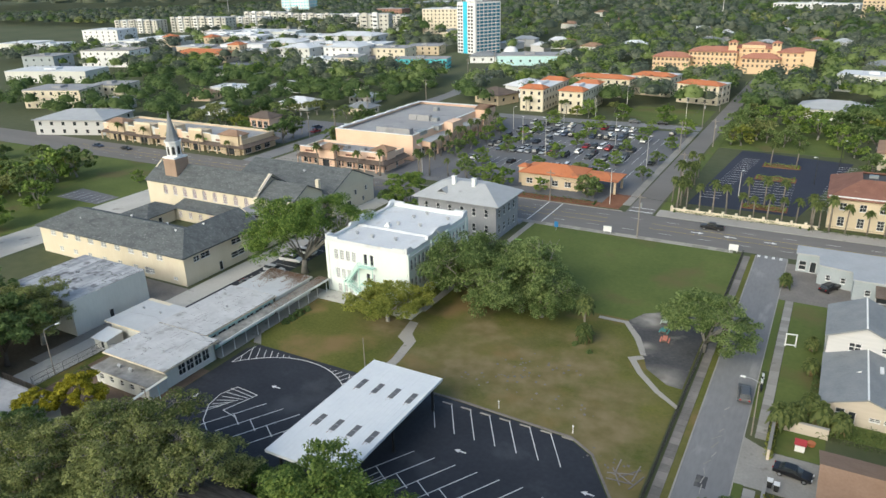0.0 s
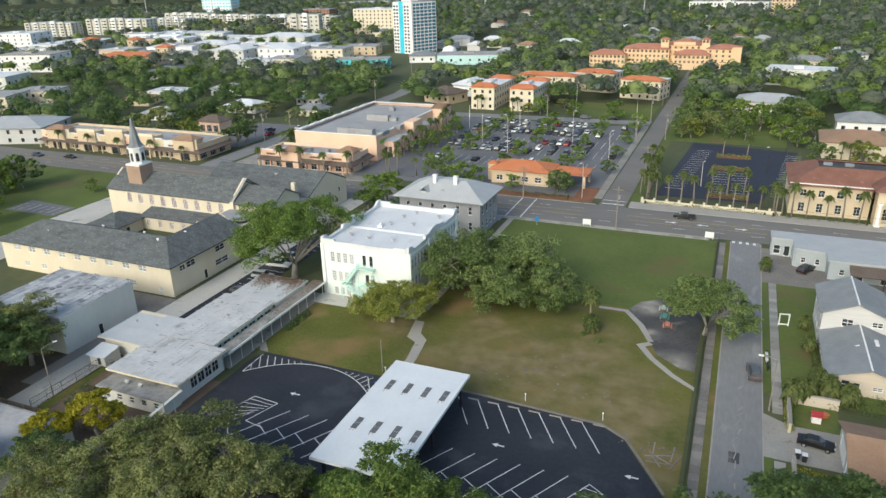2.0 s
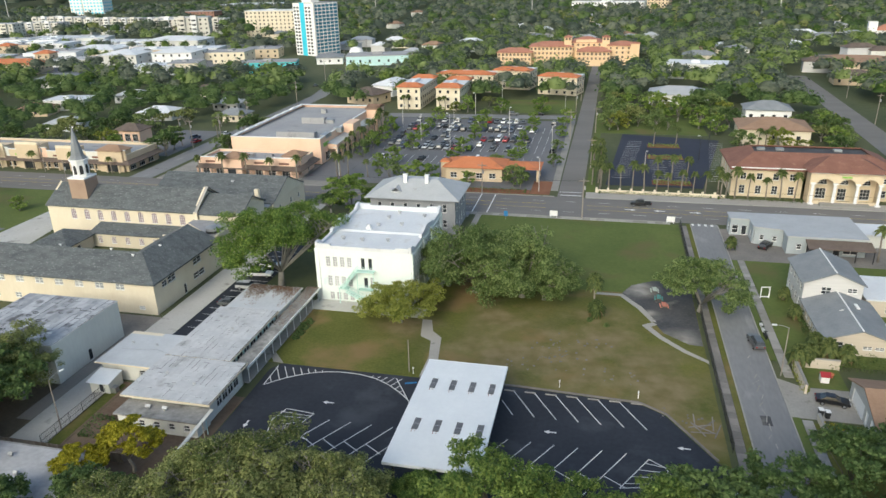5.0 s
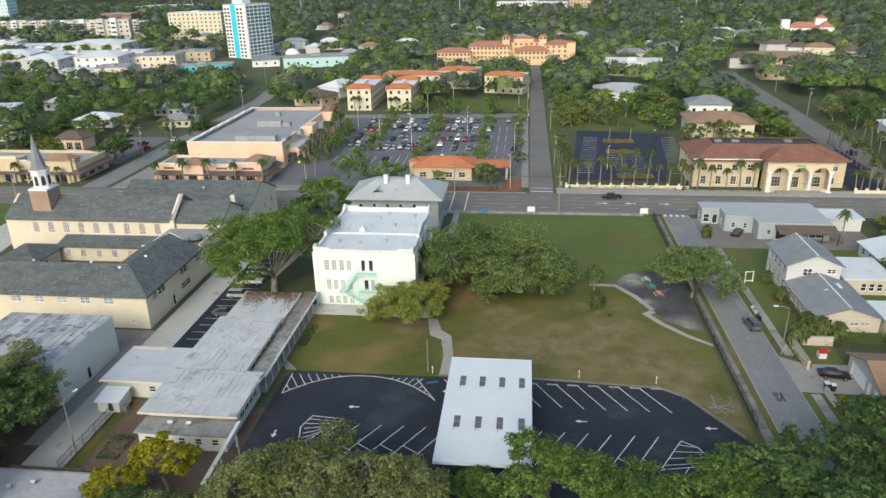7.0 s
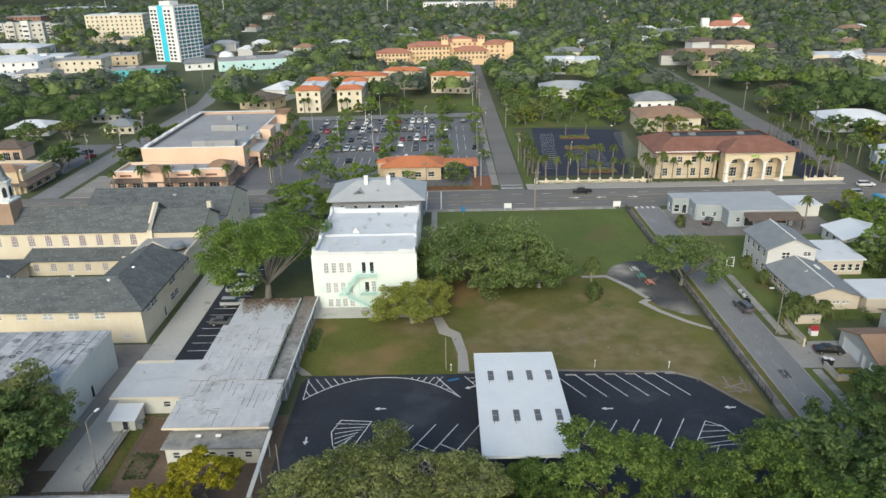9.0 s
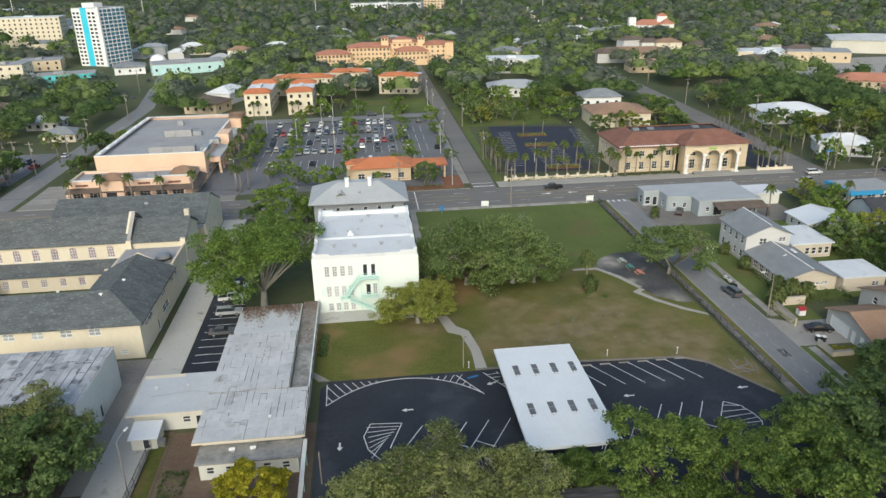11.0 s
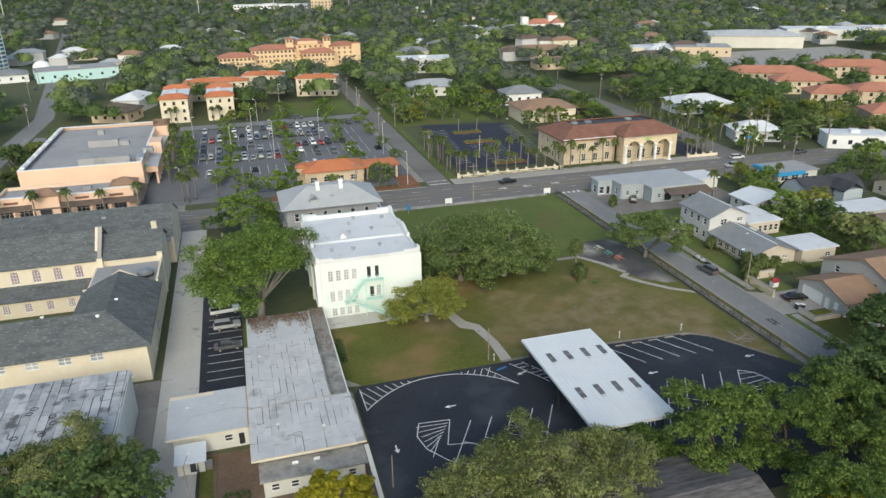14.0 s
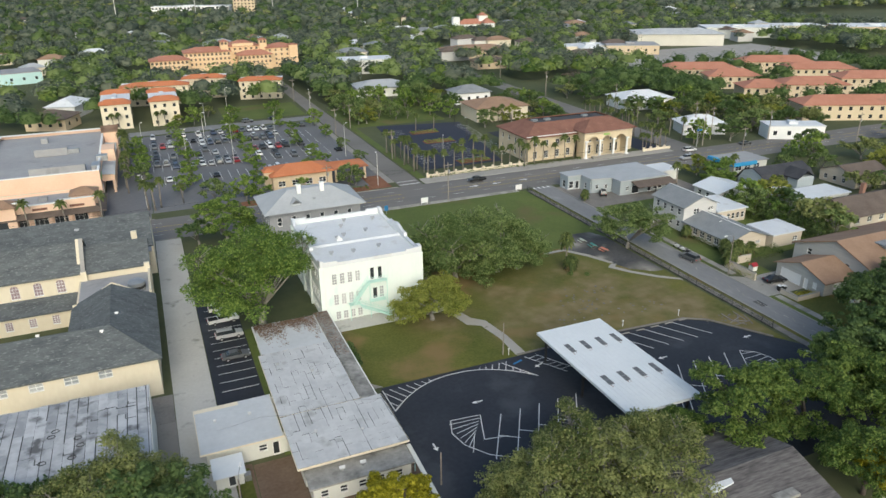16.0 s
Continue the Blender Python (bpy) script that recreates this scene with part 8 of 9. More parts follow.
zones = [(-330, 206, -184, 330, 9.5, 0.8), (-172, 292, -130, 330, 9, 0.6), (-182, 264, -158, 300, 9, 0.6), (68, 182, 135, 300, 8.2, 0.85), (-33, 262, 66, 330, 8.5, 0.78), (10, 232, 66, 262, 8, 0.9), (46, 207, 58, 235, 7, 0.9), (-172, 203, -158, 262, 7, 0.8), (27, 86, 56, 160, 7.5, 0.72),
         (58, 60, 110, 160, 9, 0.75), (27, 40, 60, 96, 8, 0.7), (-49, 296, -44.6, 400, 7, 0.95), (-36.6, 255, -28, 400, 6.5, 0.95), (-130, 315, -48, 350, 7.5, 0.7), (-310, 60, -206, 128, 9.5, 0.85), (-310, 128, -214, 150, 11, 0.7), (-112, 130, -100, 160, 9, 0.25), (-98, 296, -48, 345, 9, 0.5), (135, 120, 200, 190, 9, 0.7), (120, 180, 290, 330, 8.5, 0.75), (-330, 163, -270, 206, 10, 0.4), (-420, 206, -330, 330, 10, 0.5)]
mx, my = [], []
for i, (a, b_, c, d, st, kp) in enumerate(zones):
    x, y = scatter(a, b_, c, d, st, kp, 50 + i)
    mx.append(x), my.append(y)
mx, my = np.concatenate(mx), np.concatenate(my)
lawn_mid = (mx > -80) & (mx < -46) & (my > 297) & (my < 331) | (mx > -34) & (mx < 2) & (my > 262) & (my < 300) & (np.random.default_rng(3).uniform(size=len(mx)) < 0.25)
mx, my = mx[~lawn_mid], my[~lawn_mid]
order = np.argsort(np.hypot(mx + 50, my - 60))
trng = random.Random(8)
for i in order[:290]:
    s = trng.uniform(0.62, 1.05)
    stand(trng.choice((P_M[0], P_M[0], P_M[1], P_M[1], P_M[2], P_M[3], P_M[4])), mx[i], my[i], s, None, s * trng.uniform(0.8, 1.05))
for p, (x, y) in zip(P_M, ((-120, 175 + 17), (-186, 206), (70, 172 + 12), (33, 100), (38, 120))):
    p.matrix_world = pose(x if p is not P_M[0] else -188, y if p is not P_M[0] else 214, 0)
# parking lot trees
for x in (-101, -81, -61):
    for y in range(208, 280, 17):
        stand(P_M[2], x + trng.uniform(-1, 1), y + trng.uniform(-2, 2), trng.uniform(0.5, 0.78), label="small tree on a parking lot island")
for x, y, s in ((-31, 268, 0.9), (-29, 279, 1.0), (-31, 290, 1.0), (-24, 301, 1.0), (-12, 298, 1.15), (-4, 287, 1.2), (3, 274, 1.0), (-15, 306, 1.0), (2, 300, 1.0), (-20, 275, 0.6), (8, 264, 0.9), (-9, 270, 0.55), (-114, 214, 0.7), (-114.5, 226, 0.75), (-114, 238, 0.7), (-115, 252, 0.75), (-88, 186, 0.8), (-58, 187, 0.75), (-66, 204, 0.6), (-48, 274, 0.8), (-60, 295, 0.9), (-78, 296, 0.8), (-93, 296, 0.9), (-84, 187, 0.7), (-96, 187, 0.75), (-104, 200, 0.6), (-72, 186.5, 0.5), (-56, 186.5, 0.55), (-48, 210, 0.5), (-48.5, 230, 0.5), (-48.5, 252, 0.55), (-217, 139, 1.2), (-217, 132, 1.25), (-208, 118, 1.2), (-196, 112, 1.0), (-191.6, 143, 0.5), (-236, 140, 1.0), (-190, 96, 1.1), (-180, 84, 1.0), (-176, 74, 1.1), (-198, 84, 1.1)):
    stand(P_M[trng.choice((0, 2))], x, y, s, label="leafy tree standing alone by the lot")


def woods(label, x, y, rmin, rmax, nq, leaf, seed, mat):
    rng = np.random.default_rng(seed)
    n = len(x)
    r = rng.uniform(rmin, rmax, n)
    k = np.repeat(np.arange(n), nq)
    d = unit(rng.normal(size=(n * nq, 3)))
    d[:, 2] = np.where(d[:, 2] < -0.15, -d[:, 2], d[:, 2])
    lump = 1 + 0.22 * np.sin(d[:, 0] * 5 + k * 1.7) * np.cos(d[:, 1] * 5 + k * 0.9)
    sc = np.stack([r, r, r * rng.uniform(0.7, 0.95, n)], 1)[k]
    pos = np.stack([x, y, r * 0.85 + 1.6], 1)[k] + d * sc * (lump * rng.uniform(0.66, 1.08, n * nq))[:, None]
    nrm = unit(d + np.array([0, 0, 0.6]) + rng.normal(size=d.shape) * 0.4)
    # a lumpy inner body under the leaves of every tree
    az, el = 7, (-0.25, 0.25, 0.7, 1.15)
    ring = np.array([(math.cos(e) * math.cos(a), math.cos(e) * math.sin(a), math.sin(e)) for e in el for a in [2 * math.pi * i / az for i in range(az)]] + [(0, 0, 1.0)])
    fc = [(j * az + i, j * az + (i + 1) % az, (j + 1) * az + (i + 1) % az, (j + 1) * az + i) for j in range(3) for i in range(az)] + [(3 * az + i, 3 * az + (i + 1) % az, 4 * az) for i in range(az)]
    m = len(ring)
    rs = np.stack([r, r, r * 0.8], 1)
    co = np.stack([x, y, r * 0.85 + 1.6], 1)[:, None, :] + ring[None] * rs[:, None, :] * rng.uniform(0.5, 0.86, (n, m, 1))
    sizes = np.array([len(q) for q in fc] * n, dtype=np.int32)
    idx = (np.concatenate([np.array(q) for q in fc])[None, :] + (np.arange(n) * m)[:, None]).ravel()
    me = bpy.data.meshes.new("woodland")
    me.vertices.add(n * m)
    me.vertices.foreach_set("co", co.astype(np.float32).ravel())
    me.loops.add(len(idx))
    me.loops.foreach_set("vertex_index", idx.astype(np.int32))
    me.polygons.add(len(sizes))
    me.polygons.foreach_set("loop_start", np.concatenate([[0], np.cumsum(sizes)[:-1]]).astype(np.int32))
    me.polygons.foreach_set("use_smooth", np.ones(len(sizes), dtype=bool))
    me.materials.append(mat)
    me.update(calc_edges=True)
    single("woodland", me, mat, label, "woodland", kind="stuff")
    single("woodland", quads_mesh("woodland", pos, nrm, leaf, mat, rng), mat, label, "woodland", kind="stuff")


rest = order[290:]
woods("neighbourhood trees in full leaf", mx[rest], my[rest], 3.6, 5.8, 130, 1.1, 71, M_DARKLEAF)
fx, fy = scatter(-620, 330, 520, 640, 8.8, 0.86, 72, 3.0)
fan = (np.abs(np.degrees(np.arctan2(fx + 50, fy)) + 3) < 62)
fan &= ~((fx < -290) & (fy > 300) & (fy < 400) & (np.random.default_rng(4).uniform(size=len(fx)) < 0.3))
fan &= ~((fx < -290) & (fy >= 400) & (np.random.default_rng(6).uniform(size=len(fx)) < 0.72))
fx, fy = fx[fan], fy[fan]
tint = np.random.default_rng(7).uniform(size=len(fx))
woods("distant woods in mixed greens", fx[tint < 0.5], fy[tint < 0.5], 4.0, 6.4, 62, 1.55, 73, M_HAZYLEAF)
woods("distant woods of darker oaks", fx[(tint >= 0.5) & (tint < 0.8)], fy[(tint >= 0.5) & (tint < 0.8)], 4.0, 6.6, 62, 1.55, 74, M_OAK)
woods("distant woods in fresh leaf", fx[tint >= 0.8], fy[tint >= 0.8], 3.8, 6.0, 62, 1.55, 75, M_MIDLEAF)
gx, gy = scatter(-1250, 640, 1150, 1380, 14.5, 0.9, 76, 4)
fan = (np.abs(np.degrees(np.arctan2(gx + 50, gy)) + 3) < 62) & (np.hypot(gx + 50, gy) < 1400)
gx, gy = gx[fan], gy[fan]
tint = np.random.default_rng(9).uniform(size=len(gx))
woods("far woods reaching to the horizon", gx[tint < 0.6], gy[tint < 0.6], 5.5, 9.0, 24, 2.5, 77, M_HAZYLEAF)
woods("far woods of darker oaks", gx[(tint >= 0.6) & (tint < 0.85)], gy[(tint >= 0.6) & (tint < 0.85)], 5.5, 9.0, 24, 2.5, 78, M_DARKLEAF)
woods("far woods in fresh leaf", gx[tint >= 0.85], gy[tint >= 0.85], 5.0, 8.0, 24, 2.5, 79, M_OLIVE)
hx, hy = scatter(-2000, 900, 1900, 2300, 52, 0.95, 80, 4)
fan = np.hypot(hx + 50, hy) > 1390
woods("woods along the horizon", hx[fan], hy[fan], 19.0, 28.0, 10, 8.0, 81, M_HAZYLEAF)

# ---- vehicles ----
CARS = {}
PAINTS = {n: surface(n + " car paint", c, tuple(min(1, k * 1.15 + 0.005) for k in c), 0.5, 2.0, 0.28, 0, 0.15, spec=0.6) for n, c in
          {"white": (0.68, 0.68, 0.68), "silver": (0.38, 0.39, 0.40), "black": (0.012, 0.012, 0.014), "red": (0.30, 0.02, 0.025), "blue": (0.03, 0.05, 0.10), "grey": (0.10, 0.105, 0.11)}.items()}
M_LAMP = surface("clear headlamp", (0.6, 0.62, 0.65), (0.75, 0.76, 0.78), 1, 5, 0.1, 0, spec=0.8)
M_TAIL = surface("red tail lamp", (0.3, 0.01, 0.01), (0.4, 0.02, 0.02), 1, 5, 0.2, 0, spec=0.6)
# side profiles: (x, z) of the body, then the cabin, x forwards
SHAPES = {
    "sedan": (4.7, [(-2.3, 0.45), (2.2, 0.40), (2.32, 0.62), (2.2, 0.76), (1.0, 0.92), (-1.6, 0.96), (-2.3, 0.90)], [(-1.7, 0.94), (1.05, 0.90), (0.25, 1.40), (-0.95, 1.42)]),
    "suv": (4.8, [(-2.35, 0.5), (2.25, 0.45), (2.38, 0.7), (2.25, 0.95), (1.1, 1.06), (-2.3, 1.10), (-2.4, 0.8)], [(-2.25, 1.08), (1.15, 1.04), (0.45, 1.66), (-1.95, 1.70)]),
    "pickup": (5.6, [(-2.75, 0.55), (2.6, 0.5), (2.75, 0.78), (2.6, 1.05), (1.3, 1.15), (-2.75, 1.15)], [(-0.9, 1.14), (1.35, 1.12), (0.7, 1.78), (-0.7, 1.80)]),
}


def extrude(prof, w0, w1, zmid):
    """A profile swept across the car's width, narrowing above zmid."""
    g = Solid()
    k = len(prof)

    def hw(z):
        return w0 if z <= zmid else w0 + (w1 - w0) * min(1, (z - zmid) / 0.6)

    lv = [(x, -hw(z), z) for x, z in prof]
    rv = [(x, hw(z), z) for x, z in prof]
    g.v += lv + rv
    g.f += [tuple(range(k)), tuple(range(2 * k - 1, k - 1, -1))]
    g.f += [((i + 1) % k, i, i + k, (i + 1) % k + k) for i in range(k)]
    g.mi += [0] * (k + 2)
    return g


def car_meshes(kind, colour):
    if (kind, colour) in CARS:
        return CARS[kind, colour]
    ln, body, cab = SHAPES[kind]
    paint = PAINTS[colour]
    bm_ = extrude(body, 0.92, 0.84, 0.7).mesh("body", paint)
    glass = extrude(cab, 0.80, 0.62, 0.95).mesh("window_glass", M_PANE)
    (x3, z3), (x2, z2) = cab[3], cab[2]
    roof = Solid().sheet([(x3 - 0.12, -0.62, z3 - 0.02), (x2 + 0.1, -0.62, z2 - 0.02), (x2 + 0.1, 0.62, z2 - 0.02), (x3 - 0.12, 0.62, z3 - 0.02), (x3 + 0.1, -0.5, z3 + 0.05), (x2 - 0.1, -0.5, z2 + 0.05), (x2 - 0.1, 0.5, z2 + 0.05), (x3 + 0.1, 0.5, z3 + 0.05)], [(0, 1, 5, 4), (1, 2, 6, 5), (2, 3, 7, 6), (3, 0, 4, 7), (4, 5, 6, 7)], 0.03).mesh("roof", paint)
    wheel = Solid().tube([(0, -0.11, 0), (0, -0.08, 0), (0, 0.08, 0), (0, 0.11, 0)], [0.28, 0.34, 0.34, 0.28], 12).mesh("wheel", M_RUBBER)
    rim = Solid().tube([(0, -0.125, 0), (0, 0.125, 0)], [0.2, 0.2], 10).mesh("rim", M_STEEL)
    lamp = Solid().box(ln / 2 - 0.16, -0.18, 0.66, ln / 2 - 0.02, 0.18, 0.8).mesh("headlight", M_LAMP)
    tail = Solid().box(-ln / 2 - 0.02, -0.14, 0.78, -ln / 2 + 0.1, 0.14, 0.95).mesh("tail_light", M_TAIL)
    bed = Solid().box(-2.65, -0.74, 1.10, -1.0, 0.74, 1.156).mesh("cargo_bed", M_RUBBER) if kind == "pickup" else None
    CARS[kind, colour] = (ln, bm_, glass, roof, wheel, rim, lamp, tail, bed)
    return CARS[kind, colour]


def car(kind, colour, x, y, turn, z=0.04, full=False, where="in a parking lot"):
    ln, body, glass, roof, wheel, rim, lamp, tail, bed = car_meshes(kind, colour)
    paint = PAINTS[colour]
    c = thing("car" if kind != "pickup" else "pickup_truck", f"{colour} {'pickup truck' if kind == 'pickup' else kind} parked {where}" if "driv" not in where else f"{colour} {kind} {where}", "car" if kind != "pickup" else "pickup truck", x, y, z, turn, "cars")
    part("body", body, paint, c)
    part("window_glass", glass, M_PANE, c)
    part("roof", roof, paint, c)
    for wx in (-ln * 0.3, ln * 0.31):
        for wy in (-0.84, 0.84):
            w = part("wheel", wheel, M_RUBBER, c, at=pose(wx, wy, 0.34))
            if full:
                part("rim", rim, M_STEEL, w)
    if full:
        for wy in (-0.62, 0.62):
            part("headlight", lamp, M_LAMP, c, at=pose(0, wy, 0))
            part("tail_light", tail, M_TAIL, c, at=pose(0, wy, 0))
    if bed:
        part("cargo_bed", bed, M_RUBBER, c)
    return c


car("pickup", "white", -103.0, 112.6, 6, 0.05, True, "beside the low building")
car("suv", "silver", -102.7, 106.3, 3, 0.05, True, "beside the low building")
car("sedan", "grey", -102.6, 98.6, 2, 0.05, True, "beside the low building")
car("suv", "white", -102.8, 117.6, 3, 0.05, True, "under the oak")
car("suv", "grey", -5.2, 100.8, 97, 0.03, True, "on the side street")
car("sedan", "black", 2.6, 84.6, -8, 0.07, True, "on a concrete driveway")
car("suv", "white", 8.6, 72.6, 80, 0.07, True, "before the garage")
car("suv", "black", 4.6, 147.6, 60, 0.05, True, "on the forecourt")
car("suv", "silver", 51.5, 168.0, 180, 0.03, True, "driving on the main road")
car("pickup", "black", -22.0, 174.2, 180, 0.03, True, "driving along the main road")
car("suv", "white", 59.5, 175.8, 0, 0.03, True, "driving on the main road")
car("sedan", "blue", 33.0, 163.6, 0, 0.03, True, "beside the white shop")
car("sedan", "blue", -250, 171.4, 0, 0.03, True, "driving on the main road")
car("sedan", "black", -235, 172.6, 0, 0.03, True, "driving on the main road")
car("sedan", "grey", -98.0, 200.2, 90, where="by the shops")
crng = random.Random(12)
cols = ["white", "white", "silver", "silver", "grey", "black", "black", "blue", "grey", "red"]
for y in (275.5, 264.6, 259.4, 248.6, 243.4, 234.4, 229.2, 214.0):
    for i in range(21):
        if crng.random() < (0.62 if y > 225 else 0.38) and i not in (3, 10, 17):
            x = -109.6 + 2.75 * i
            if abs(x + 56) < 3:
                continue
            car(crng.choice(("sedan", "sedan", "suv", "pickup") if y > 230 else ("sedan", "suv")), crng.choice(cols), x, y + crng.uniform(-0.4, 0.4), 90 + 180 * crng.randint(0, 1) + crng.uniform(-2, 2))
for x, y, t in ((-72, 292, 10), (-61, 293, 10), (-50, 229, 90), (-53, 275, 90), (-203, 214, 40), (-198, 222, 0), (-186, 226, 85), (-181, 240, 92), (-190, 232, 80), (-192, 360, 100), (-200, 420, 100), (-206, 450, 100), (-216, 520, 98), (84, 175.4, 5), (62, 226, 92), (26, 222, 0), (32, 222, 0), (45, 218, 0)):
    car(crng.choice(("sedan", "suv")), crng.choice(cols), x, y, t, where="along a far street")


# ---- poles, lamps, signs ----
def utility_pole(x, y, h, mat=M_POLE, arms=1, label="timber utility pole with a crossarm"):
    b = thing("utility_pole", label, "utility pole", x, y, 0, group="utility poles")
    part("pole", Solid().tube([(0, 0, 0), (0, 0, h)], [0.18, 0.12], 8), mat, b)
    for i in range(arms):
        part("crossarm", Solid().box(-1.3, -0.07, h - 0.9 - 1.0 * i, 1.3, 0.07, h - 0.72 - 1.0 * i), mat, b)
    if arms:
        part("transformer", Solid().tube([(0.35, 0, h - 3.2), (0.35, 0, h - 2.2)], [0.25, 0.25], 8), M_STEEL, b)


def lamp_post(x, y, h, turn=0, arm=1.8, mat=M_CONCPOLE, label="tall lamp post with a curved arm"):
    b = thing("street_lamp", label, "street lamp", x, y, 0, turn, "street lamps")
    part("pole", Solid().tube([(0, 0, 0), (0, 0, h)], [0.11, 0.07], 8), mat, b)
    if arm:
        part("arm", Solid().tube([(0, 0, h - 0.1), (arm * 0.5, 0, h + 0.25), (arm, 0, h + 0.3)], [0.05, 0.05, 0.04], 6), M_STEEL, b)
        part("lamp_head", Solid().box(arm - 0.1, -0.14, h + 0.22, arm + 0.6, 0.14, h + 0.38), M_WHITE, b)


for x, y, h in ((-37.0, 165.6 - 4.6, 11), (-188.7, 220.6, 11), (-181.7, 216.7, 11), (-172.2, 221, 12), (-176.9, 301, 12), (-175.8, 249.6, 12), (78.4, 245.3, 12), (69.4, 180.7, 12), (80.3, 197.5, 12), (78.6, 186.9, 12), (-45.2, 250, 11), (-45.2, 292, 11), (-44.6, 330, 11), (67.5, 160.4, 11), (-66.2, 179.3, 9), (-194, 380, 12), (-200, 430, 12), (-212, 510, 12), (-36.4, 210, 10), (-36.2, 262, 10), (96, 176.8, 11), (120, 160, 11), (70, 290, 12), (76, 350, 12), (-190, 160.8, 10), (-215, 180.2, 10)):
    utility_pole(x, y, h)
for x, y, h, m in ((-48.8, 275.5, 14, M_CONCPOLE), (-49.6, 220.6, 11, M_CONCPOLE), (-86.0, 226.9, 13, M_CONCPOLE), (-78.5, 303.2, 13, M_CONCPOLE), (-88.8, 292.6, 9, M_CONCPOLE), (-113.3, 262, 9, M_CONCPOLE), (-50.2, 183.0, 10, M_CONCPOLE), (-92, 262, 11, M_CONCPOLE), (-68, 250, 11, M_CONCPOLE), (-100, 240, 10, M_CONCPOLE), (-114, 190, 9, M_CONCPOLE), (-20, 205, 7, M_CONCPOLE), (-2, 225, 8, M_DARKSTEEL), (4, 250, 8, M_DARKSTEEL)):
    lamp_post(x, y, h, crng.uniform(0, 360), 0.6, m, "slim parking lot lamp post")
lamp_post(-3.1, 91.4, 8.6, 180, 1.9, M_POLE, "street lamp on a timber pole by the sidewalk")
lamp_post(-107.0, 57.0, 8.4, 75, 1.9, M_POLE, "street lamp beside the church driveway")
lamp_post(-61.2, 81.4, 6.0, 0, 0.0, M_POLE, "plain timber post at the edge of the lawn")
lamp_post(-83.0, 56.2, 5.0, 0, 0.0, M_POLE, "short timber post in the lot")
lamp_post(-118.0, 69.0, 8.0, 10, 0.6, M_POLE, "plain timber pole beside the block")
for x, y in ((-125, 860), (-330, 900), (-520, 1000), (60, 960), (-40, 900), (150, 880), (-760, 760), (-700, 820)):
    b = thing("mast", "slender distant steel mast above the trees", "mast", x, y, 0)
    part("pole", Solid().tube([(0, 0, 0), (0, 0, 46)], [0.6, 0.35], 6), M_CONCPOLE, b)
for x, y, rz in ((-44.2, 160.6, 0), (-15.2, 160.6, 0)):
    s = thing("sign_board", "blank white board standing beside the road", "sign", x, y, 0.1, rz)
    part("board", Solid().box(-1.0, -0.05, 0.5, 1.0, 0.05, 1.9), M_WHITE, s)
    for px_ in (-0.8, 0.8):
        part("post", Solid().box(px_ - 0.05, 0.06, 0, px_ + 0.05, 0.14, 1.8), M_WHITE, s)
s = thing("sign_board", "small blue sign board on a post", "sign", -56.2, 157.4, 0.09)
part("board", Solid().box(-0.5, -0.04, 0.9, 0.5, 0.04, 2.3), M_BLUEPAINT, s)
part("post", Solid().box(-0.05, 0.05, 0, 0.05, 0.12, 2.3), M_STEEL, s)
s = thing("bench", "low green bench under the oaks", "bench", -61.8, 146.5, 0.09)
part("seat", Solid().box(-0.9, -0.3, 0.4, 0.9, 0.3, 0.48), MATS["green sign"], s)
for px_ in (-0.7, 0.7):
    part("leg", Solid().box(px_ - 0.05, -0.25, 0, px_ + 0.05, 0.25, 0.4), M_DARKSTEEL, s)
for x, y in ((-37.0, 81.4), (-25.2, 80.6), (-60.4, 80.9)):
    g = thing("marker_post", "short white marker post at the lot edge", "post", x, y, 0.05)
    part("post", Solid().tube([(0, 0, 0), (0, 0, 1.1)], [0.06, 0.05], 6), M_WHITE, g)
    part("cap", Solid().box(-0.1, -0.08, 1.1, 0.1, 0.08, 1.3), M_WHITE, g)
# parking stops
for i in range(7):
    single("parking_stop", Solid().prism([(-45.3 + 3.17 * i, 78.95), (-43.6 + 3.17 * i, 78.95), (-43.6 + 3.17 * i, 79.15), (-45.3 + 3.17 * i, 79.15)], 0.06, 0.2), M_CONC, "low concrete parking stop", "parking stop", "parking stops")
# chain fence along the lawn and timber fences
def fence(label, pts, h, step=2.4, mesh=True, mat=M_DARKSTEEL):
    b = thing("fence", label, "fence")
    for a, c in zip(pts, pts[1:]):
        a, c = Vector((*a, 0)), Vector((*c, 0))
        n = max(1, int((c - a).length / step))
        for i in range(n + 1):
            p = a.lerp(c, i / n)
            part("post", Solid().tube([(p.x, p.y, 0), (p.x, p.y, h)], [0.04, 0.04], 5), mat, b)
        for z in ((h, h * 0.5, 0.15) if mesh else (h * 0.8, h * 0.4)):
            part("rail", Solid().bar((a.x, a.y, z), (c.x, c.y, z), 0.05, 0.05), mat, b)
        if mesh:
            g = Solid()
            d = (c - a)
            k = int(d.length / 0.35)
            for i in range(k):
                p, q = a + d * (i / k), a + d * ((i + 1) / k)
                g.bar((p.x, p.y, 0.15), (q.x, q.y, h), 0.018, 0.018)
                g.bar((q.x, q.y, 0.15), (p.x, p.y, h), 0.018, 0.018)
            part("wire_mesh", g, mat, b)


fence("dark chain-link fence along the school lawn", [(-13.2, 70), (-13.2, 92), (-13.2, 106), (-13.1, 124), (-13.0, 159.6)], 1.7)
fence("dark chain-link fence behind the yard", [(-106.8, 53), (-106.5, 69.5)], 1.8)


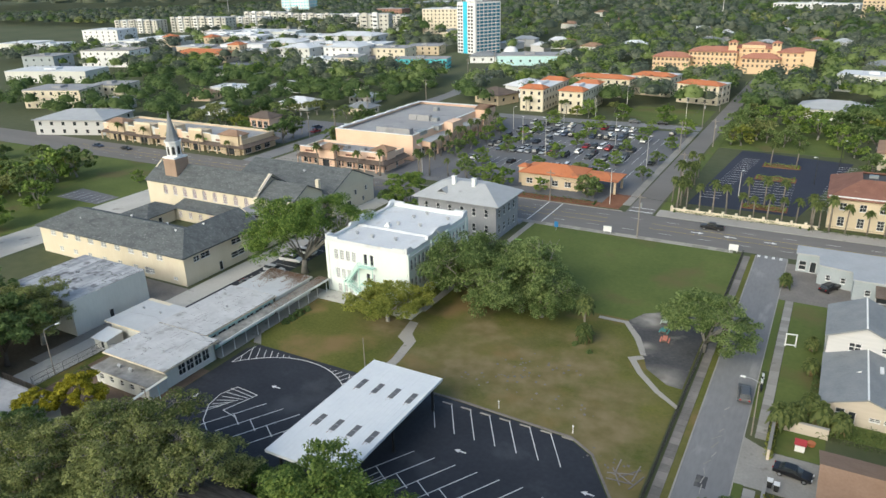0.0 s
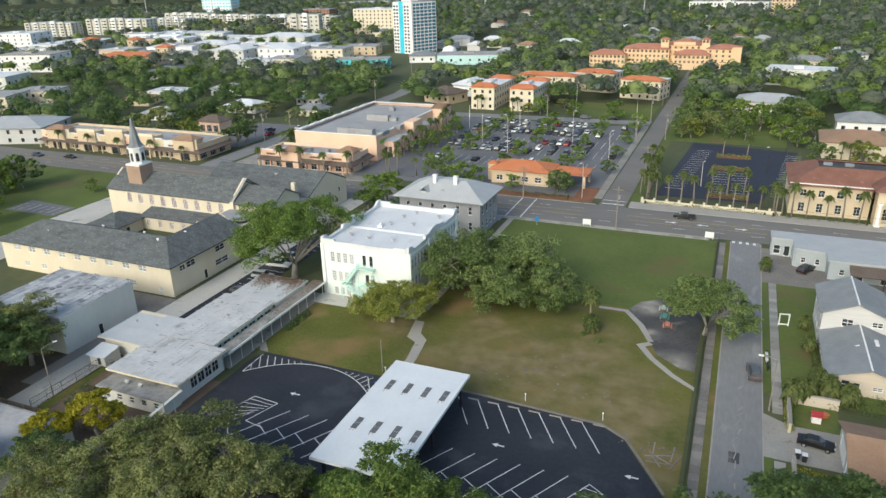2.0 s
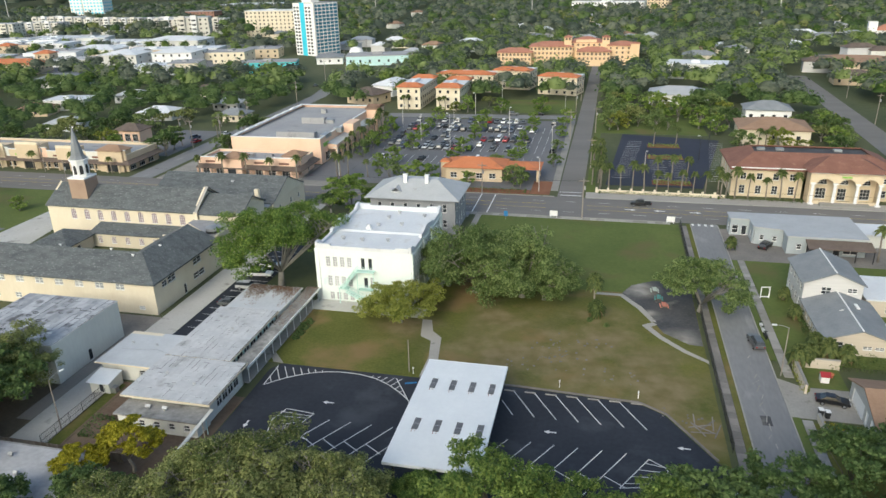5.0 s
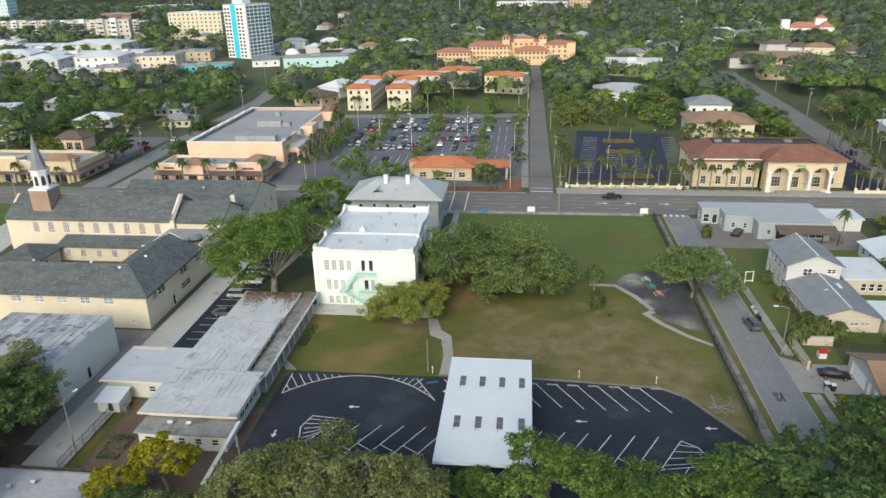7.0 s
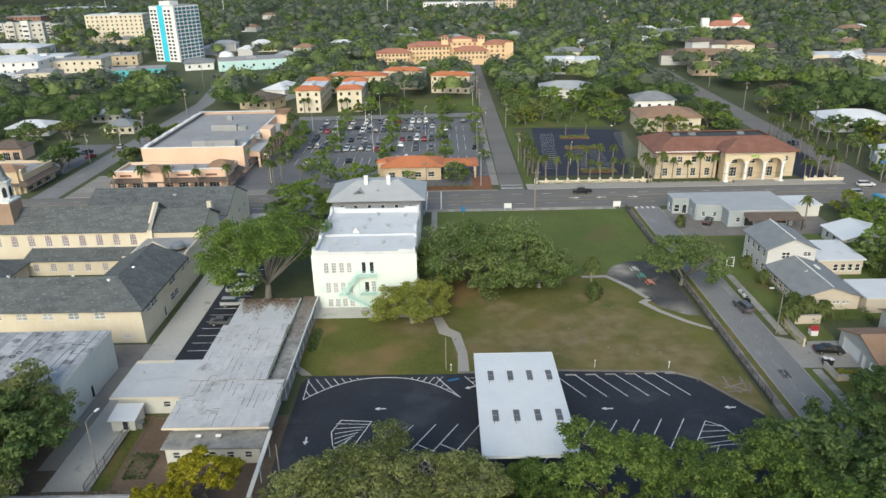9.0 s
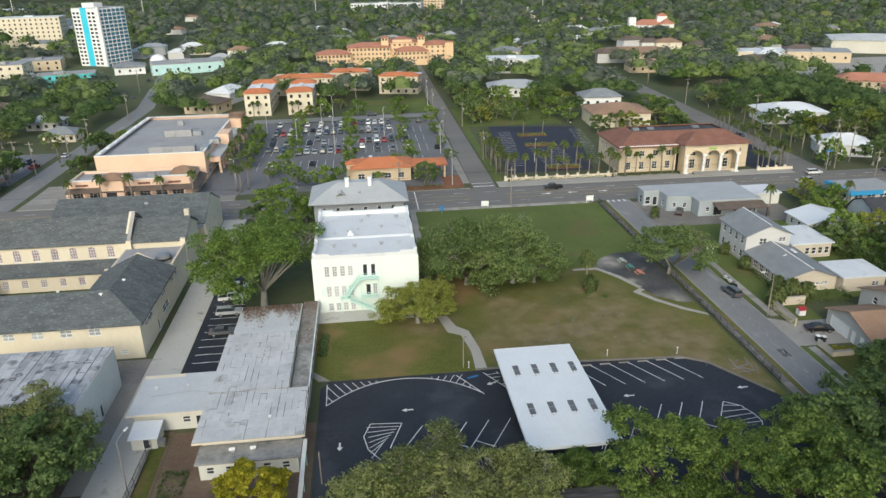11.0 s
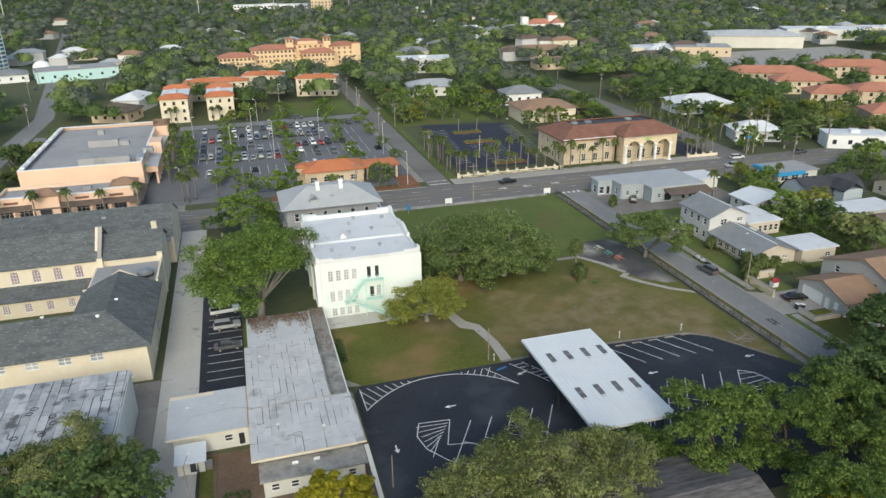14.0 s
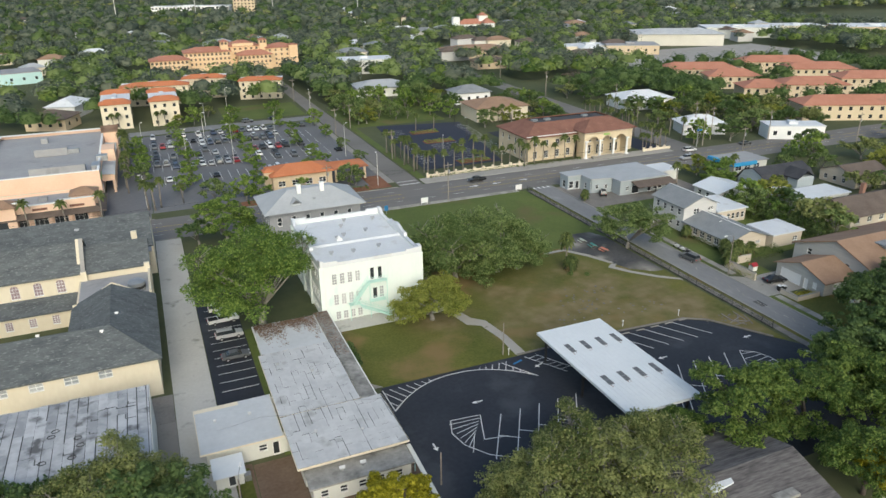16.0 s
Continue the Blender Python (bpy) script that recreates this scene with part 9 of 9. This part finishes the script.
def board_fence(label, x0, x1, y, h, z=0.0):
    b = thing("fence", label, "fence")
    me = Solid().box(0, 0, 0, 0.29, 0.04, h).mesh("board", M_FENCE)
    for i in range(int((x1 - x0) / 0.31)):
        part("board", me, M_FENCE, b, at=pose(x0 + 0.31 * i, y, z))
    for zz in (0.4, h - 0.4):
        part("rail", Solid().box(x0, y + 0.05, zz, x1, y + 0.12, zz + 0.09), M_FENCE, b)


board_fence("weathered timber fence along the lot", -84, -44, 50.6, 1.8)
board_fence("weathered timber fence behind the yard", -113, -93, 52.0, 1.6)
# garden walls with coping
for x0, y0, x1, y1, h in ((-0.75, 86.6, -0.4, 95.0, 1.7), (-0.39, 94.65, 6.2, 95.0, 1.7), (-0.5, 76.0, -0.15, 80.2, 1.0), (-0.14, 76.0, 5.2, 76.35, 1.0)):
    w = thing("garden_wall", "low beige stucco garden wall", "wall", kind="structure")
    part("wall_body", Solid().box(x0, y0, 0, x1, y1, h), M_BEIGESIDE, w)
    part("coping", Solid().box(x0 - 0.04, y0 - 0.04, h, x1 + 0.04, y1 + 0.04, h + 0.07), M_CONC, w)
slab("lawn", rect(-0.3, 88.6, 6.0, 94.6), 0.08, 0.1, M_GREEN, "small walled garden lawn", "lawn")
bw = thing("boundary_wall", "low pale wall with piers before the bank", "wall", kind="structure")
for i in range(11):
    part("pier", Solid().box(-34.2 + 3.2 * i, 184.2, 0, -33.6 + 3.2 * i, 184.8, 1.5), M_CREAM, bw)
    part("panel", Solid().box(-33.58 + 3.2 * i, 184.35, 0, -31.02 + 3.2 * i, 184.6, 0.95), M_CREAM, bw)
for i in range(4):
    part("pier", Solid().box(45.0 + 2.9 * i, 182.0, 0, 45.6 + 2.9 * i, 182.6, 1.5), M_CREAM, bw)
    part("panel", Solid().box(45.62 + 2.9 * i, 182.15, 0, 47.88 + 2.9 * i, 182.4, 0.95), M_CREAM, bw)
for x, y, c, d in ((-18.2, 224.6, -6.8, 229.0), (-17.6, 240.6, -6.6, 245.0), (-18.0, 194.6, -6.8, 198.8)):
    slab("traffic_island", rect(x, y, c, d), 0.05, 0.2, M_MULCH, "mulched island with shrubs in the lot", "traffic island")
# three worn picnic tables, each in its own colour, on the turning loop
def picnic_table(x, y, turn, mat, label):
    b = thing("picnic_table", label, "picnic table", x, y, 0.12, turn, "picnic tables")
    for i in range(4):
        part("top_board", Solid().box(-0.95, -0.40 + 0.205 * i, 0.72, 0.95, -0.21 + 0.205 * i, 0.76), mat, b)
    for yy in (-0.82, 0.57):
        part("bench", Solid().box(-0.95, yy, 0.42, 0.95, yy + 0.25, 0.46), mat, b)
    for xx in (-0.65, 0.65):
        part("trestle", Solid().bar((xx, -0.35, 0.72), (xx, -0.7, 0.0), 0.09, 0.05).bar((xx, 0.35, 0.72), (xx, 0.7, 0.0), 0.09, 0.05).box(xx - 0.05, -0.8, 0.34, xx + 0.05, 0.8, 0.42), M_FENCE, b)
    return b


for x, y, a, c1, c2, lab in ((-19.6, 112.4, 95, (0.55, 0.19, 0.14), (0.66, 0.28, 0.20), "faded coral wooden picnic table on broken asphalt"), (-20.4, 115.6, 88, (0.07, 0.24, 0.22), (0.12, 0.33, 0.30), "faded teal wooden picnic table on broken asphalt"),
                             (-21.0, 119.0, 92, (0.42, 0.48, 0.40), (0.54, 0.58, 0.50), "pale green wooden picnic table on broken asphalt")):
    picnic_table(x, y, a, surface(lab, c1, c2, 1.0, 4.0, 0.7), lab)
# kerbside things near the houses
for x, y, c in ((-3.3, 107.4, "white"), (-3.3, 105.6, "white"), (-3.2, 103.6, "black")):
    m = thing("scooter", f"{c} scooter parked by the kerb", "scooter", x, y, 0.1, 95)
    part("body", Solid().prism([(-0.7, -0.16), (0.5, -0.16), (0.5, 0.16), (-0.7, 0.16)], 0.35, 0.75).box(-0.65, -0.15, 0.75, 0.05, 0.15, 0.88), PAINTS[c], m)
    part("fork", Solid().bar((0.55, 0, 0.3), (0.35, 0, 1.1), 0.1, 0.1).box(0.28, -0.35, 1.05, 0.4, 0.35, 1.12), M_DARKSTEEL, m)
    for wx in (-0.6, 0.6):
        part("wheel", Solid().tube([(wx, -0.06, 0.26), (wx, 0.06, 0.26)], [0.26, 0.26], 10), M_RUBBER, m)
f = thing("picture_stand", "white rectangular stand on the front lawn", "stand", -0.4, 120.2, 0.1, 10)
part("upright", Solid().box(-0.9, -0.06, 0, -0.7, 0.06, 2.4), M_WHITE, f)
part("upright", Solid().box(0.7, -0.06, 0, 0.9, 0.06, 2.4), M_WHITE, f)
part("rail", Solid().box(-0.69, -0.06, 2.2, 0.69, 0.06, 2.4), M_WHITE, f)
part("rail", Solid().box(-0.69, -0.06, 0.2, 0.69, 0.06, 0.4), M_WHITE, f)
p = thing("playhouse", "small white toy playhouse with a red roof", "playhouse", 3.0, 90.8, 0.1)
part("wall", Solid().box(-0.6, -0.6, 0, 0.6, 0.6, 1.1), M_WHITE, p)
part("roof", Solid().sheet([(-0.75, -0.7, 1.1), (0.75, -0.7, 1.1), (0.75, 0, 1.7), (-0.75, 0, 1.7), (0.75, 0.7, 1.1), (-0.75, 0.7, 1.1)], [(0, 1, 2, 3), (3, 2, 4, 5)], 0.06), PAINTS["red"], p)
c = thing("play_tub", "orange-red plastic play tub on grass", "toy", 4.3, 92.4, 0.1)
part("tub", Solid().tube([(0, 0, 0), (0, 0, 0.5)], [0.45, 0.55], 12), M_ORANGE, c)
for x, y, m in ((0.2, 81.2, M_DARKSTEEL), (1.0, 80.8, M_DARKSTEEL)):
    w = thing("waste_bin", "dark wheeled waste bin beside the driveway", "waste bin", x, y, 0.08)
    part("bin", Solid().mesh8([(-0.25, -0.3, 0), (0.25, -0.3, 0), (0.25, 0.3, 0), (-0.25, 0.3, 0), (-0.32, -0.38, 1.0), (0.32, -0.38, 1.0), (0.32, 0.38, 1.0), (-0.32, 0.38, 1.0)]), m, w)
    part("lid", Solid().box(-0.34, -0.4, 1.0, 0.34, 0.42, 1.08), M_WHITE, w)
for x, y, a in ((-17.55, 76.2, 90), (-15.05, 76.0, 86), (-16.9, 75.1, 20), (-16.2, 74.4, -30), (-15.8, 75.6, 50), (-16.6, 73.6, 5), (-14.6, 74.2, 70), (-17.2, 74.3, 120)):
    single("plank", Solid().box(-1.7, -0.09, 0, 1.7, 0.09, 0.08), M_CONCDIRTY, "weathered grey plank lying on bare soil", "plank", "loose planks", at=pose(x, y, 0.13, 0, 0, a))
grng = random.Random(9)
rub = Solid()
for i in range(90):
    cx, cy = grng.choice(((-37, 90), (-33, 96), (-44, 88), (-28, 86), (-40, 95), (-19, 77)))
    x, y, s = cx + grng.gauss(0, 2.2), cy + grng.gauss(0, 1.6), grng.uniform(0.06, 0.22)
    rub.prism([(x - s, y - s * 0.6), (x + s * 0.8, y - s), (x + s, y + s * 0.7), (x - s * 0.6, y + s)], 0.09, 0.1 + s * 0.4)
single("rubble", rub, M_CONCDIRTY, "pale broken rubble scattered on dry lawn", "rubble", kind="stuff")
w = thing("storage_tank", "white dome beside the turquoise hall", "tank", -206, 470, 0)
part("dome", Solid().tube([(0, 0, 0), (0, 0, 7), (0, 0, 9), (0, 0, 10)], [5, 5, 3.6, 0.5], 14).mesh("dome", M_WHITE, True), M_WHITE, w)
g = thing("traffic_signal", "long traffic signal arm over the crossing", "traffic signal", 66.5, 180.4, 0)
part("pole", Solid().tube([(0, 0, 0), (0, 0, 7)], [0.16, 0.12], 8), M_STEEL, g)
part("arm", Solid().tube([(0, 0, 6.6), (-4, -5, 7.0), (-7, -9, 7.0)], [0.1, 0.08, 0.06], 6), M_STEEL, g)
part("street_sign", Solid().box(-3.2, -3.1, 6.4, -1.2, -3.0, 7.0), M_BLUEPAINT, g, "blue street name plate")
# single wires between road poles
for a, b_ in (((-37.0, 161.0, 10.2), (67.5, 160.4, 10.2)), ((-37.0, 161.0, 10.2), (-190, 160.8, 9.2)), ((-66.2, 179.3, 8.2), (-37.0, 161.0, 10.0)), ((-45.2, 250, 10.2), (-45.2, 292, 10.2)), ((-45.2, 250, 10.2), (-50.2, 183, 9.6)), ((-172.2, 221, 11), (-175.8, 249.6, 11)), ((-175.8, 249.6, 11), (-176.9, 301, 11)), ((78.6, 186.9, 11), (80.3, 197.5, 11)), ((80.3, 197.5, 11), (78.4, 245.3, 11))):
    a, b_ = Vector(a), Vector(b_)
    pts = [a.lerp(b_, i / 8) - Vector((0, 0, 1.2 * (1 - (2 * i / 8 - 1) ** 2))) for i in range(9)]
    single("cable", Solid().tube(pts, [0.025] * 9, 4), M_DARKSTEEL, "thin sagging overhead utility cable", "cable", "overhead cables")
